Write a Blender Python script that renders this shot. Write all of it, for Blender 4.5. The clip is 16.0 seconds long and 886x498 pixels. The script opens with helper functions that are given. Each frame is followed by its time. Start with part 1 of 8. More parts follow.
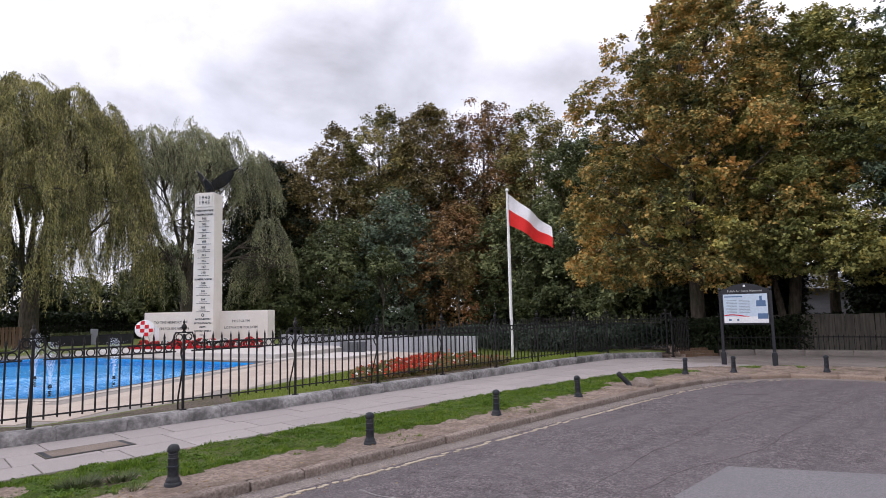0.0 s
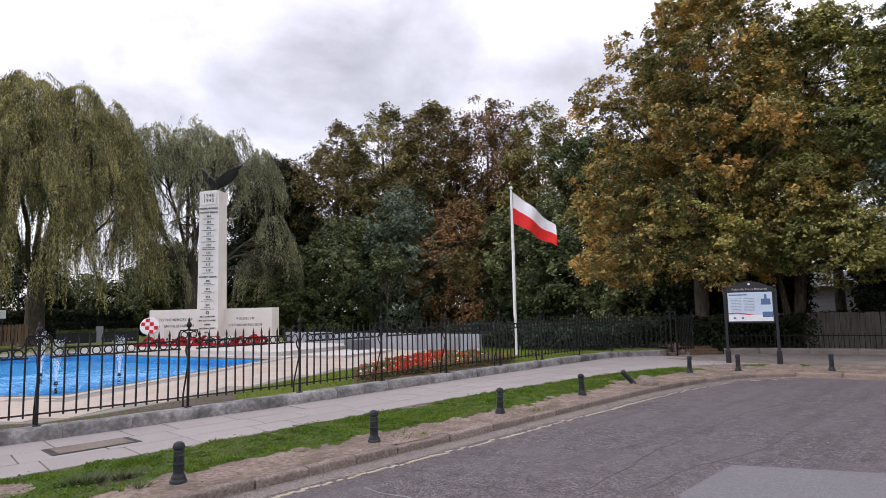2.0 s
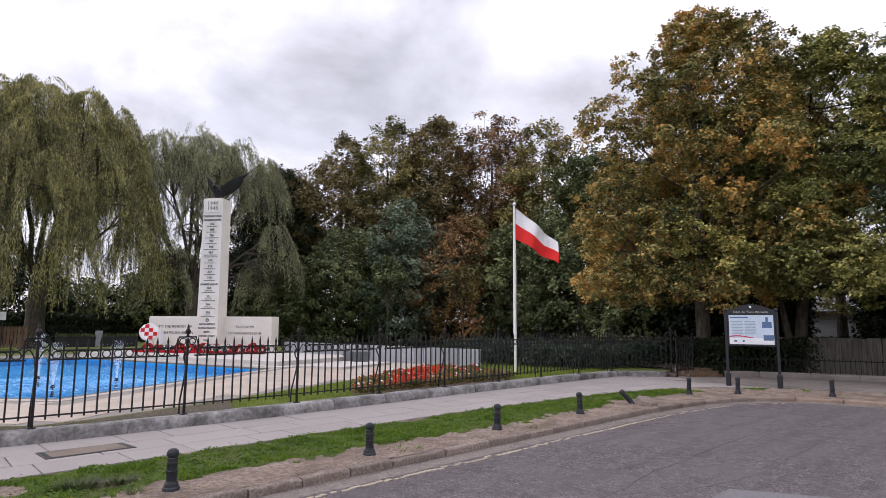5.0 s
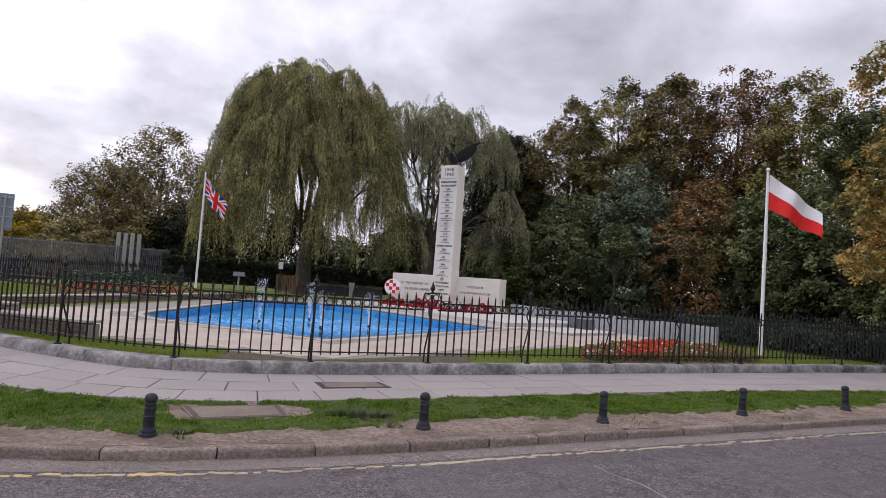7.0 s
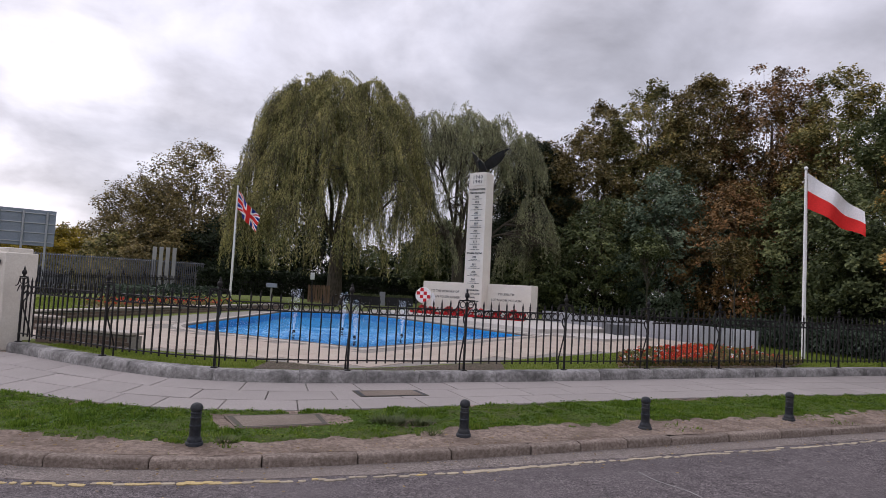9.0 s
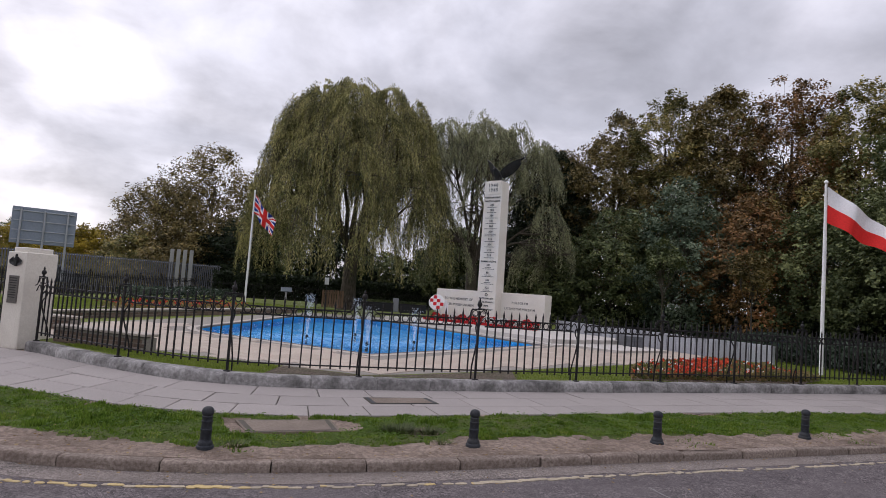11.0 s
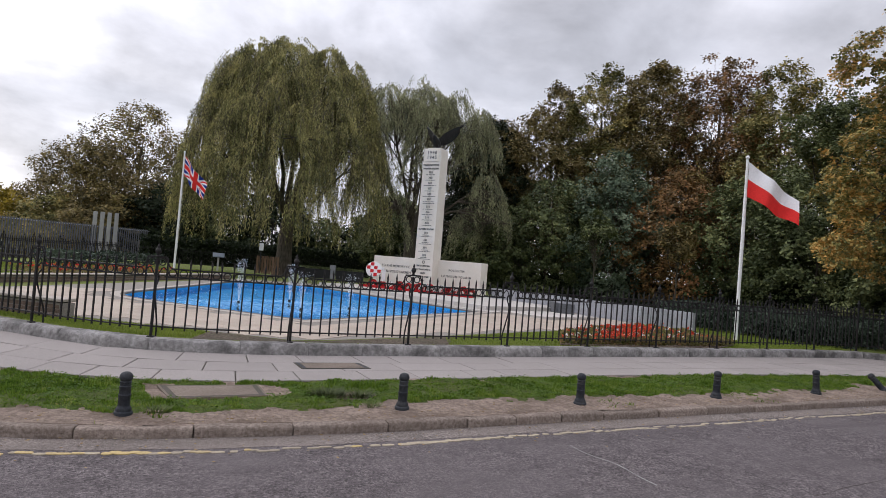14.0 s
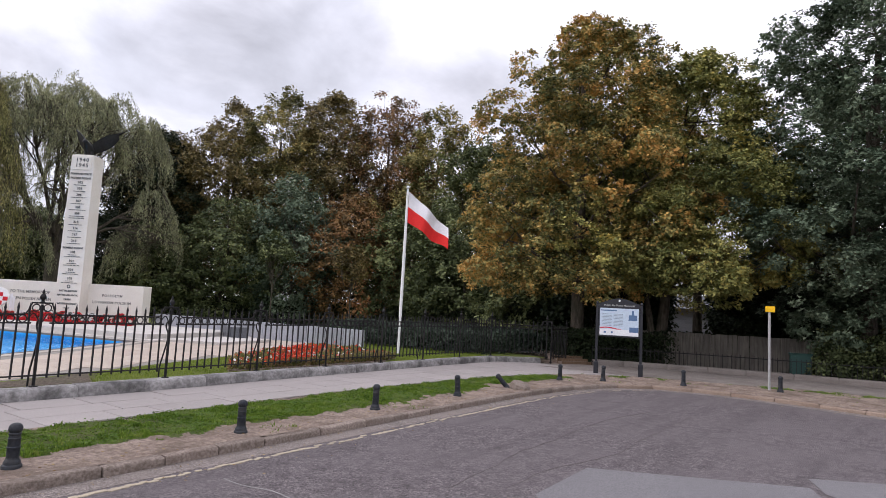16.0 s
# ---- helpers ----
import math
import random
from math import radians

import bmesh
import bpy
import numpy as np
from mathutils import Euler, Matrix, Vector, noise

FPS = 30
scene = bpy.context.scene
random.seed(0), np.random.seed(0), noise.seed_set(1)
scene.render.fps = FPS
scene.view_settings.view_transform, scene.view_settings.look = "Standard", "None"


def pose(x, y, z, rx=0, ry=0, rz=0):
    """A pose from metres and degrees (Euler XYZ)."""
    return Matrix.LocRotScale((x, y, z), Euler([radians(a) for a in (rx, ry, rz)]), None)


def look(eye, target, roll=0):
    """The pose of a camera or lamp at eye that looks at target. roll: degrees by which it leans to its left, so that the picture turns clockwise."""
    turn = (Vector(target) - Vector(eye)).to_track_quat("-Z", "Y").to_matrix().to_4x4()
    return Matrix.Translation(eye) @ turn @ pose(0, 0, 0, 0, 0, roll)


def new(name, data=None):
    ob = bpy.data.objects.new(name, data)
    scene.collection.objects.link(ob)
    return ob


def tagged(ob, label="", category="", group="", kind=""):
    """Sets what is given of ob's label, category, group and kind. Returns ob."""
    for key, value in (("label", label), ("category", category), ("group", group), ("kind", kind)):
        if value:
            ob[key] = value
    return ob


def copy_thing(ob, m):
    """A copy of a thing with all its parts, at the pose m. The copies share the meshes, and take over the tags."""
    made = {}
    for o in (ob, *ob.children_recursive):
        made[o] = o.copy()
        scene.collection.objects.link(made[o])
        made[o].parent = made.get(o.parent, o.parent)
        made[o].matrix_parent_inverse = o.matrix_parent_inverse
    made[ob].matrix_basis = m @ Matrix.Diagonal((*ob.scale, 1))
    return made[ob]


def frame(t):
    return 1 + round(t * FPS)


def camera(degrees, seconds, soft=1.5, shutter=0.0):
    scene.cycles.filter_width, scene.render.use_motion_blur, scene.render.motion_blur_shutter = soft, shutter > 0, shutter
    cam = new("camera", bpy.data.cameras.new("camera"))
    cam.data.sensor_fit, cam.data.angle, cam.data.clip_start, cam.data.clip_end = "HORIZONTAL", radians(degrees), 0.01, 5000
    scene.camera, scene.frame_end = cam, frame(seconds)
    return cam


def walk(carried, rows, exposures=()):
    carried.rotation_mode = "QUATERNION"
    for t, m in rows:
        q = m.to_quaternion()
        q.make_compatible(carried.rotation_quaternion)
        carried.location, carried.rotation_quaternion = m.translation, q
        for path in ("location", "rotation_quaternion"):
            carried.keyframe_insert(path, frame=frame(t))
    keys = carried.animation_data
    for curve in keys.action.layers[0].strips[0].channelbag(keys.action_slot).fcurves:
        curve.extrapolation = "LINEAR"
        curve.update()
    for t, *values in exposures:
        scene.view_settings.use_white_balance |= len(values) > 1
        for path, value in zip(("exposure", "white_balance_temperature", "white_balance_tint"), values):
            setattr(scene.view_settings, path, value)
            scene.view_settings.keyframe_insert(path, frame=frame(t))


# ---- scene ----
cam = camera(71.41, 16.0, 0.6)
ROWS = [
    (0.0, 0.007, 0.003, 1.709, -44.79, 5.75, 1.35),
    (0.5, 0.008, 0.024, 1.708, -44.76, 5.22, 1.20),
    (1.0, 0.016, 0.012, 1.709, -44.46, 5.04, 1.18),
    (1.5, 0.011, 0.002, 1.710, -44.44, 5.31, 1.19),
    (2.0, -0.000, -0.003, 1.717, -44.43, 5.54, 1.28),
    (2.5, 0.013, -0.000, 1.713, -44.62, 5.42, 1.35),
    (3.0, 0.012, 0.015, 1.713, -43.91, 4.96, 0.82),
    (3.2, 0.009, 0.012, 1.703, -44.25, 5.14, 0.96),
    (5.3, 0.001, -0.029, 1.715, -43.85, 7.30, -0.82),
    (5.5, -0.030, -0.063, 1.725, -42.14, 7.02, -0.95),
    (6.0, -0.068, -0.019, 1.731, -37.87, 6.07, -1.80),
    (6.5, -0.144, 0.022, 1.725, -31.63, 4.91, -2.10),
    (7.0, -0.202, 0.044, 1.700, -24.16, 2.95, -3.99),
    (7.5, -0.226, 0.053, 1.701, -23.10, 3.02, -4.34),
    (8.0, -0.264, 0.072, 1.691, -23.79, 5.68, -3.43),
    (8.5, -0.284, 0.075, 1.676, -22.87, 4.47, -1.80),
    (8.7, -0.288, 0.082, 1.678, -21.71, 3.45, -2.65),
    (10.8, -0.263, 0.084, 1.697, -21.78, 4.36, -4.25),
    (11.0, -0.272, 0.070, 1.702, -20.20, 4.11, -4.12),
    (11.5, -0.355, 0.055, 1.694, -10.85, 3.90, -3.63),
    (12.0, -0.401, 0.036, 1.691, -3.01, 3.78, -4.02),
    (12.5, -0.365, 0.034, 1.669, -2.33, 1.21, -4.59),
    (13.0, -0.292, 0.050, 1.663, -10.42, -0.41, -4.90),
    (13.5, -0.229, 0.066, 1.678, -17.70, -0.07, -4.52),
    (14.0, -0.177, 0.053, 1.672, -25.84, 1.59, -4.64),
    (14.5, -0.101, 0.054, 1.687, -32.59, 3.14, -4.02),
    (15.0, -0.040, 0.006, 1.706, -41.25, 5.33, -3.70),
    (15.5, 0.026, 0.008, 1.697, -48.99, 5.39, -3.68),
    (16.0, 0.037, -0.037, 1.693, -54.80, 5.55, -3.07),
]
walk(cam, [(t, pose(x, y, z, 90 + pitch, roll, yaw)) for t, x, y, z, yaw, pitch, roll in ROWS],
     [(0.0, 0.38, 6250, 19), (3.2, 0.38, 6250, 19), (5.5, 0.32, 6250, 19), (6.5, 0.18, 6250, 20), (7.0, 0.06, 6250, 20), (7.5, 0.03, 6250, 20), (8.7, -0.12, 6250, 20), (11.0, -0.14, 6250, 19), (11.5, -0.28, 6300, 15), (12.0, -0.52, 6300, 11), (12.5, -0.66, 6300, 9), (13.0, -0.50, 6300, 10), (13.5, -0.16, 6300, 12), (14.0, 0.08, 6300, 15), (14.5, 0.24, 6250, 17), (15.0, 0.34, 6250, 18), (16.0, 0.40, 6250, 18)])

# ---- light: a bright, broken overcast ----
world = bpy.data.worlds.new("sky")
scene.world = world
world.use_nodes = True
wn, wl = world.node_tree.nodes, world.node_tree.links
wn.clear()


def wnode(kind, **inputs):
    n = wn.new(kind)
    for k, v in inputs.items():
        n.inputs[k].default_value = v
    return n


def wmath(op, a, b):
    n = wn.new("ShaderNodeMath")
    n.operation = op
    for i, v in enumerate((a, b)):
        if isinstance(v, (int, float)):
            n.inputs[i].default_value = v
        else:
            wl.new(v, n.inputs[i])
    return n.outputs[0]


coord = wn.new("ShaderNodeTexCoord")
split = wn.new("ShaderNodeSeparateXYZ")
wl.new(coord.outputs["Generated"], split.inputs[0])
rise = wmath("ADD", wmath("MAXIMUM", split.outputs["Z"], 0.0), 0.34)
deck = wn.new("ShaderNodeCombineXYZ")
wl.new(wmath("DIVIDE", split.outputs["X"], rise), deck.inputs[0])
wl.new(wmath("DIVIDE", split.outputs["Y"], rise), deck.inputs[1])
big = wnode("ShaderNodeTexNoise", Scale=1.3, Detail=9.0, Roughness=0.50, Distortion=0.55)
wl.new(deck.outputs[0], big.inputs["Vector"])
ramp = wn.new("ShaderNodeValToRGB")
wl.new(big.outputs["Fac"], ramp.inputs[0])
ramp.color_ramp.elements[0].position, ramp.color_ramp.elements[0].color = 0.37, (0.58, 0.59, 0.62, 1)
ramp.color_ramp.elements[1].position, ramp.color_ramp.elements[1].color = 0.59, (1.0, 1.0, 1.02, 1)
e = ramp.color_ramp.elements.new(0.47)
e.color = (0.75, 0.755, 0.785, 1)
sky = wn.new("ShaderNodeTexSky")
sky.sky_type, sky.sun_disc, sky.sun_elevation, sky.sun_rotation = "NISHITA", False, radians(22), radians(-35)
clear = wn.new("ShaderNodeMixRGB")
clear.blend_type, clear.inputs[0].default_value = "MIX", 0.12
skyscale = wn.new("ShaderNodeMixRGB")
skyscale.blend_type, skyscale.inputs[0].default_value, skyscale.inputs[2].default_value = "MULTIPLY", 1.0, (0.1, 0.1, 0.1, 1)
wl.new(sky.outputs[0], skyscale.inputs[1])
wl.new(ramp.outputs[0], clear.inputs[1])
wl.new(skyscale.outputs[0], clear.inputs[2])
# the cloud glows round the hidden sun
SUNWARD = Vector((-0.82, 0.56, 0.22)).normalized()
toward = wn.new("ShaderNodeVectorMath")
toward.operation = "DOT_PRODUCT"
wl.new(coord.outputs["Generated"], toward.inputs[0])
toward.inputs[1].default_value = SUNWARD
zen = wmath("ADD", wmath("MULTIPLY", wmath("POWER", wmath("MAXIMUM", split.outputs["Z"], 0.0), 1.5), 1.1), 0.86)
glow = wmath("ADD", wmath("MULTIPLY", wmath("POWER", wmath("MAXIMUM", toward.outputs["Value"], 0.0), 3.0), 0.44), 1.01)
back = wnode("ShaderNodeBackground", Strength=1.0)
wl.new(clear.outputs[0], back.inputs["Color"])
wisps = wnode("ShaderNodeTexNoise", Scale=3.4, Detail=8.0, Roughness=0.54, Distortion=0.2)
wl.new(deck.outputs[0], wisps.inputs["Vector"])
ripple = wmath("ADD", wmath("MULTIPLY", wisps.outputs["Fac"], 1.25), 0.375)
wl.new(wmath("MULTIPLY", wmath("MULTIPLY", glow, zen), ripple), back.inputs["Strength"])
wout = wn.new("ShaderNodeOutputWorld")
wl.new(back.outputs[0], wout.inputs[0])

sun = new("sun", bpy.data.lights.new("sun", "SUN"))
sun.data.energy, sun.data.angle, sun.data.color = 0.7, radians(40), (1.0, 0.96, 0.93)
sun.matrix_world = look((-28, 40, 34), (0, 0, 0))

# ---- materials ----
def mat_base(name, rough=0.8, metal=0.0):
    m = bpy.data.materials.new(name)
    m.use_nodes = True
    b = m.node_tree.nodes["Principled BSDF"]
    b.inputs["Roughness"].default_value, b.inputs["Metallic"].default_value = rough, metal
    b.inputs["Specular IOR Level"].default_value = 0.5 if rough < 0.45 else 0.22
    return m, m.node_tree.nodes, m.node_tree.links, b


def mixer(n, l, fac, a, b, mode="MIX"):
    x = n.new("ShaderNodeMixRGB")
    x.blend_type = mode
    for i, v in enumerate((fac, a, b)):
        if isinstance(v, (int, float)):
            x.inputs[i].default_value = v
        elif isinstance(v, tuple):
            x.inputs[i].default_value = (*v, 1)
        else:
            l.new(v, x.inputs[i])
    return x.outputs[0]


def noisy(n, l, scale, detail=4.0, rough=0.55, lo=0.35, hi=0.65, stretch=None, kind="Object"):
    c = n.new("ShaderNodeTexCoord").outputs[kind]
    # each piece takes its own stretch of the pattern
    own = n.new("ShaderNodeVectorMath")
    own.operation = "MULTIPLY_ADD"
    l.new(n.new("ShaderNodeObjectInfo").outputs["Random"], own.inputs[0])
    own.inputs[1].default_value = (41.0, 23.0, 17.0)
    l.new(c, own.inputs[2])
    c = own.outputs[0]
    if stretch:
        mp = n.new("ShaderNodeMapping")
        mp.inputs["Scale"].default_value = stretch
        l.new(c, mp.inputs[0])
        c = mp.outputs[0]
    t = n.new("ShaderNodeTexNoise")
    t.inputs["Scale"].default_value, t.inputs["Detail"].default_value, t.inputs["Roughness"].default_value = scale, detail, rough
    l.new(c, t.inputs["Vector"])
    r = n.new("ShaderNodeMapRange")
    r.inputs["From Min"].default_value, r.inputs["From Max"].default_value = lo, hi
    l.new(t.outputs["Fac"], r.inputs["Value"])
    return r.outputs[0]


def surf(name, c1, c2, fine=60.0, big=1.2, stain=None, stain_amount=0.4, rough=0.85, metal=0.0, bump=0.25, bump_scale=90.0, per_piece=0.0, stretch=None, depth=0.01):
    """Two tones of grain, a broad stain, relief, and a slight change from piece to piece."""
    m, n, l, b = mat_base(name, rough, metal)
    col = mixer(n, l, noisy(n, l, fine, stretch=stretch), c1, c2)
    if stain:
        f = n.new("ShaderNodeMath")
        f.operation = "MULTIPLY"
        f.inputs[1].default_value = stain_amount
        l.new(noisy(n, l, big, 6.0, 0.6, 0.42, 0.68), f.inputs[0])
        col = mixer(n, l, f.outputs[0], col, stain)
    if per_piece:
        o = n.new("ShaderNodeObjectInfo")
        r = n.new("ShaderNodeMapRange")
        r.inputs["To Min"].default_value, r.inputs["To Max"].default_value = 1 - per_piece, 1 + per_piece
        l.new(o.outputs["Random"], r.inputs["Value"])
        g = n.new("ShaderNodeCombineXYZ")
        for i in range(3):
            l.new(r.outputs[0], g.inputs[i])
        col = mixer(n, l, 1.0, col, g.outputs[0], "MULTIPLY")
    l.new(col, b.inputs["Base Color"])
    if bump:
        bp = n.new("ShaderNodeBump")
        bp.inputs["Strength"].default_value, bp.inputs["Distance"].default_value = bump, depth
        l.new(noisy(n, l, bump_scale, 5.0, 0.6, 0.2, 0.8, stretch), bp.inputs["Height"])
        l.new(bp.outputs[0], b.inputs["Normal"])
    return m


def plain(name, c, rough=0.5, metal=0.0):
    return surf(name, tuple(v * 0.92 for v in c), tuple(min(1, v * 1.06) for v in c), 25, 2, tuple(v * 0.75 for v in c), 0.25, rough, metal, 0.08, 60)


def leafy(name, colours, patch=0.35, glow=0.35, rough=0.55):
    """Leaves: tones by leaf and by patch of the crown, some light let through."""
    m, n, l, b = mat_base(name, rough)
    b.inputs["Specular IOR Level"].default_value = 0.12
    g = n.new("ShaderNodeNewGeometry")
    a = n.new("ShaderNodeMath")
    a.operation = "MULTIPLY_ADD"
    a.inputs[1].default_value, a.inputs[2].default_value = 0.45, 0.0
    l.new(g.outputs["Random Per Island"], a.inputs[0])
    s = n.new("ShaderNodeMath")
    s.operation = "MULTIPLY_ADD"
    s.inputs[1].default_value = 0.55
    l.new(noisy(n, l, patch, 5.0, 0.6, 0.3, 0.7), s.inputs[0])
    l.new(a.outputs[0], s.inputs[2])
    r = n.new("ShaderNodeValToRGB")
    l.new(s.outputs[0], r.inputs[0])
    el = r.color_ramp.elements
    el[0].color, el[1].color = (*colours[0], 1), (*colours[-1], 1)
    el[0].position, el[1].position = 0.12, 0.9
    for i, c in enumerate(colours[1:-1]):
        el.new(0.12 + 0.78 * (i + 1) / (len(colours) - 1)).color = (*c, 1)
    l.new(r.outputs[0], b.inputs["Base Color"])
    t = n.new("ShaderNodeBsdfTranslucent")
    l.new(r.outputs[0], t.inputs["Color"])
    x = n.new("ShaderNodeMixShader")
    x.inputs[0].default_value = glow
    l.new(b.outputs[0], x.inputs[1])
    l.new(t.outputs[0], x.inputs[2])
    l.new(x.outputs[0], n["Material Output"].inputs["Surface"])
    return m


def asphalt_mat(name, dark, light, dust):
    """Chippings in bitumen: stones of many tones, worn streaks along the road, broad pale patches."""
    m, n, l, b = mat_base(name, 0.88)
    col = mixer(n, l, noisy(n, l, 34, 3.0, 0.7, 0.40, 0.60), dark, light)
    col = mixer(n, l, noisy(n, l, 130, 2.0, 0.6, 0.44, 0.62), col, tuple(v * 1.25 for v in light), "MIX")
    chips = n.new("ShaderNodeTexVoronoi")
    chips.inputs["Scale"].default_value = 70.0
    l.new(n.new("ShaderNodeTexCoord").outputs["Object"], chips.inputs["Vector"])
    lit = n.new("ShaderNodeMapRange")
    lit.inputs["From Min"].default_value, lit.inputs["From Max"].default_value, lit.inputs["To Min"].default_value, lit.inputs["To Max"].default_value = 0.0, 1.0, 0.38, 1.62
    sp = n.new("ShaderNodeSeparateXYZ")
    l.new(chips.outputs["Color"], sp.inputs[0])
    l.new(sp.outputs[0], lit.inputs["Value"])
    g = n.new("ShaderNodeCombineXYZ")
    for i in range(3):
        l.new(lit.outputs[0], g.inputs[i])
    col = mixer(n, l, 0.85, col, g.outputs[0], "MULTIPLY")
    col = mixer(n, l, half(n, l, noisy(n, l, 5.0, 4.0, 0.65, 0.46, 0.62), 0.38), col, tuple(v * 0.7 for v in dark))
    col = mixer(n, l, half(n, l, noisy(n, l, 0.55, 5.0, 0.6, 0.44, 0.60), 0.62), col, dust)
    col = mixer(n, l, half(n, l, noisy(n, l, 1.0, 5.0, 0.6, 0.50, 0.72, (0.25, 2.2, 1)), 0.45), col, dark)
    l.new(col, b.inputs["Base Color"])
    bp = n.new("ShaderNodeBump")
    bp.inputs["Strength"].default_value, bp.inputs["Distance"].default_value = 0.8, 0.012
    l.new(chips.outputs["Distance"], bp.inputs["Height"])
    l.new(bp.outputs[0], b.inputs["Normal"])
    return m


def half(n, l, v, k):
    f = n.new("ShaderNodeMath")
    f.operation = "MULTIPLY"
    f.inputs[1].default_value = k
    l.new(v, f.inputs[0])
    return f.outputs[0]


ASPHALT = asphalt_mat("asphalt", (0.047, 0.040, 0.041), (0.142, 0.122, 0.124), (0.130, 0.112, 0.114))
GUTTER = asphalt_mat("dusty_gutter", (0.085, 0.072, 0.066), (0.225, 0.193, 0.175), (0.205, 0.172, 0.152))
PATCH = surf("asphalt_patch", (0.115, 0.109, 0.112), (0.222, 0.213, 0.217), 75, 0.8, (0.147, 0.138, 0.142), 0.5, 0.9, 0, 0.4, 230)
TAR = surf("tar_seam", (0.082, 0.070, 0.069), (0.125, 0.108, 0.105), 160, 3, None, 0, 0.85, 0, 0.3, 200)
YELLOW = surf("worn_yellow_paint", (0.42, 0.31, 0.135), (0.56, 0.43, 0.205), 60, 1.1, (0.33, 0.27, 0.18), 0.7, 0.85, 0, 0.4, 150)
CREAM = surf("worn_cream_paint", (0.33, 0.278, 0.200), (0.45, 0.385, 0.285), 60, 1.1, (0.25, 0.215, 0.17), 0.9, 0.85, 0, 0.4, 150)
WORN_WHITE = surf("worn_white_paint", (0.22, 0.21, 0.20), (0.38, 0.37, 0.35), 70, 5, (0.12, 0.115, 0.115), 0.9, 0.85, 0, 0.3, 150)
FOOTWAY = surf("dull_footway", (0.178, 0.154, 0.138), (0.250, 0.220, 0.198), 60, 1.3, (0.135, 0.115, 0.100), 0.7, 0.9, 0, 0.3, 120, 0.06)
SLAB = surf("paving_slab", (0.255, 0.229, 0.216), (0.338, 0.305, 0.289), 60, 1.3, (0.265, 0.240, 0.225), 0.6, 0.85, 0, 0.3, 120, 0.06)
SETT = surf("grey_setts", (0.17, 0.142, 0.118), (0.27, 0.228, 0.192), 60, 2.0, (0.14, 0.12, 0.10), 0.5, 0.9, 0, 0.4, 120, 0.18)
JOINT = surf("joint_sand", (0.06, 0.053, 0.045), (0.12, 0.105, 0.09), 80, 3, (0.06, 0.07, 0.035), 0.5, 0.95, 0, 0.4, 120)
KERB = surf("kerb_concrete", (0.175, 0.138, 0.113), (0.335, 0.275, 0.234), 34, 3.2, (0.14, 0.105, 0.085), 0.6, 0.92, 0, 0.8, 60, 0.14, None, 0.02)
RUSTY_KERB = surf("stained_kerb", (0.22, 0.162, 0.125), (0.33, 0.255, 0.20), 40, 1.6, (0.17, 0.115, 0.085), 0.6, 0.9, 0, 0.5, 110, 0.10)
SOIL = surf("trodden_earth", (0.215, 0.165, 0.133), (0.40, 0.312, 0.255), 20, 2.2, (0.125, 0.090, 0.068), 0.8, 0.95, 0, 1.0, 45, 0, None, 0.03)
LAWNBASE = surf("mown_turf", (0.095, 0.128, 0.022), (0.165, 0.205, 0.040), 45, 1.4, (0.14, 0.135, 0.055), 0.5, 0.95, 0, 0.6, 90, 0, None, 0.02)
DAMP = surf("damp_earth", (0.085, 0.066, 0.050), (0.185, 0.145, 0.112), 20, 2.2, (0.06, 0.07, 0.03), 0.6, 0.95, 0, 1.0, 45, 0, None, 0.03)
TURF = surf("turf", (0.042, 0.072, 0.012), (0.088, 0.130, 0.022), 45, 1.4, (0.10, 0.088, 0.045), 0.6, 0.95, 0, 0.8, 90, 0, None, 0.02)
PLINTH = surf("weathered_plinth_stone", (0.23, 0.219, 0.212), (0.40, 0.383, 0.372), 18, 2.6, (0.060, 0.057, 0.054), 0.85, 0.9, 0, 0.7, 50, 0.16, None, 0.02)
IRON = surf("black_railing_paint", (0.008, 0.008, 0.009), (0.016, 0.015, 0.016), 30, 3, (0.03, 0.024, 0.02), 0.4, 0.5, 0, 0.15, 80)
CAST = surf("cast_iron_bollard", (0.014, 0.017, 0.022), (0.030, 0.034, 0.042), 28, 9, (0.07, 0.066, 0.06), 0.4, 0.6, 0, 0.35, 90)
STONE = surf("pale_memorial_stone", (0.66, 0.62, 0.55), (0.74, 0.70, 0.63), 35, 1.1, (0.55, 0.50, 0.43), 0.45, 0.75, 0, 0.12, 90)
PIER = surf("rendered_pier_stone", (0.60, 0.56, 0.49), (0.68, 0.64, 0.57), 35, 1.4, (0.48, 0.44, 0.38), 0.5, 0.8, 0, 0.15, 90)
TERRACE = surf("terrace_stone", (0.43, 0.405, 0.375), (0.53, 0.50, 0.465), 40, 1.2, (0.40, 0.37, 0.33), 0.55, 0.8, 0, 0.2, 100, 0.06)
SANDPAVE = surf("buff_paving", (0.355, 0.298, 0.245), (0.44, 0.376, 0.316), 45, 1.0, (0.36, 0.29, 0.23), 0.5, 0.85, 0, 0.2, 100, 0.08)
COPING = surf("pool_coping", (0.34, 0.30, 0.26), (0.44, 0.40, 0.35), 45, 2.0, (0.25, 0.22, 0.19), 0.5, 0.85, 0, 0.25, 100, 0.07)
SLABEDGE = surf("dark_coping_edge", (0.15, 0.135, 0.12), (0.22, 0.20, 0.18), 45, 2.0, (0.10, 0.09, 0.08), 0.5, 0.85, 0, 0.25, 100, 0.07)
SLATE = surf("grey_slate", (0.085, 0.09, 0.10), (0.12, 0.125, 0.135), 20, 1.5, (0.06, 0.06, 0.07), 0.4, 0.5, 0, 0.1, 60, 0.06)
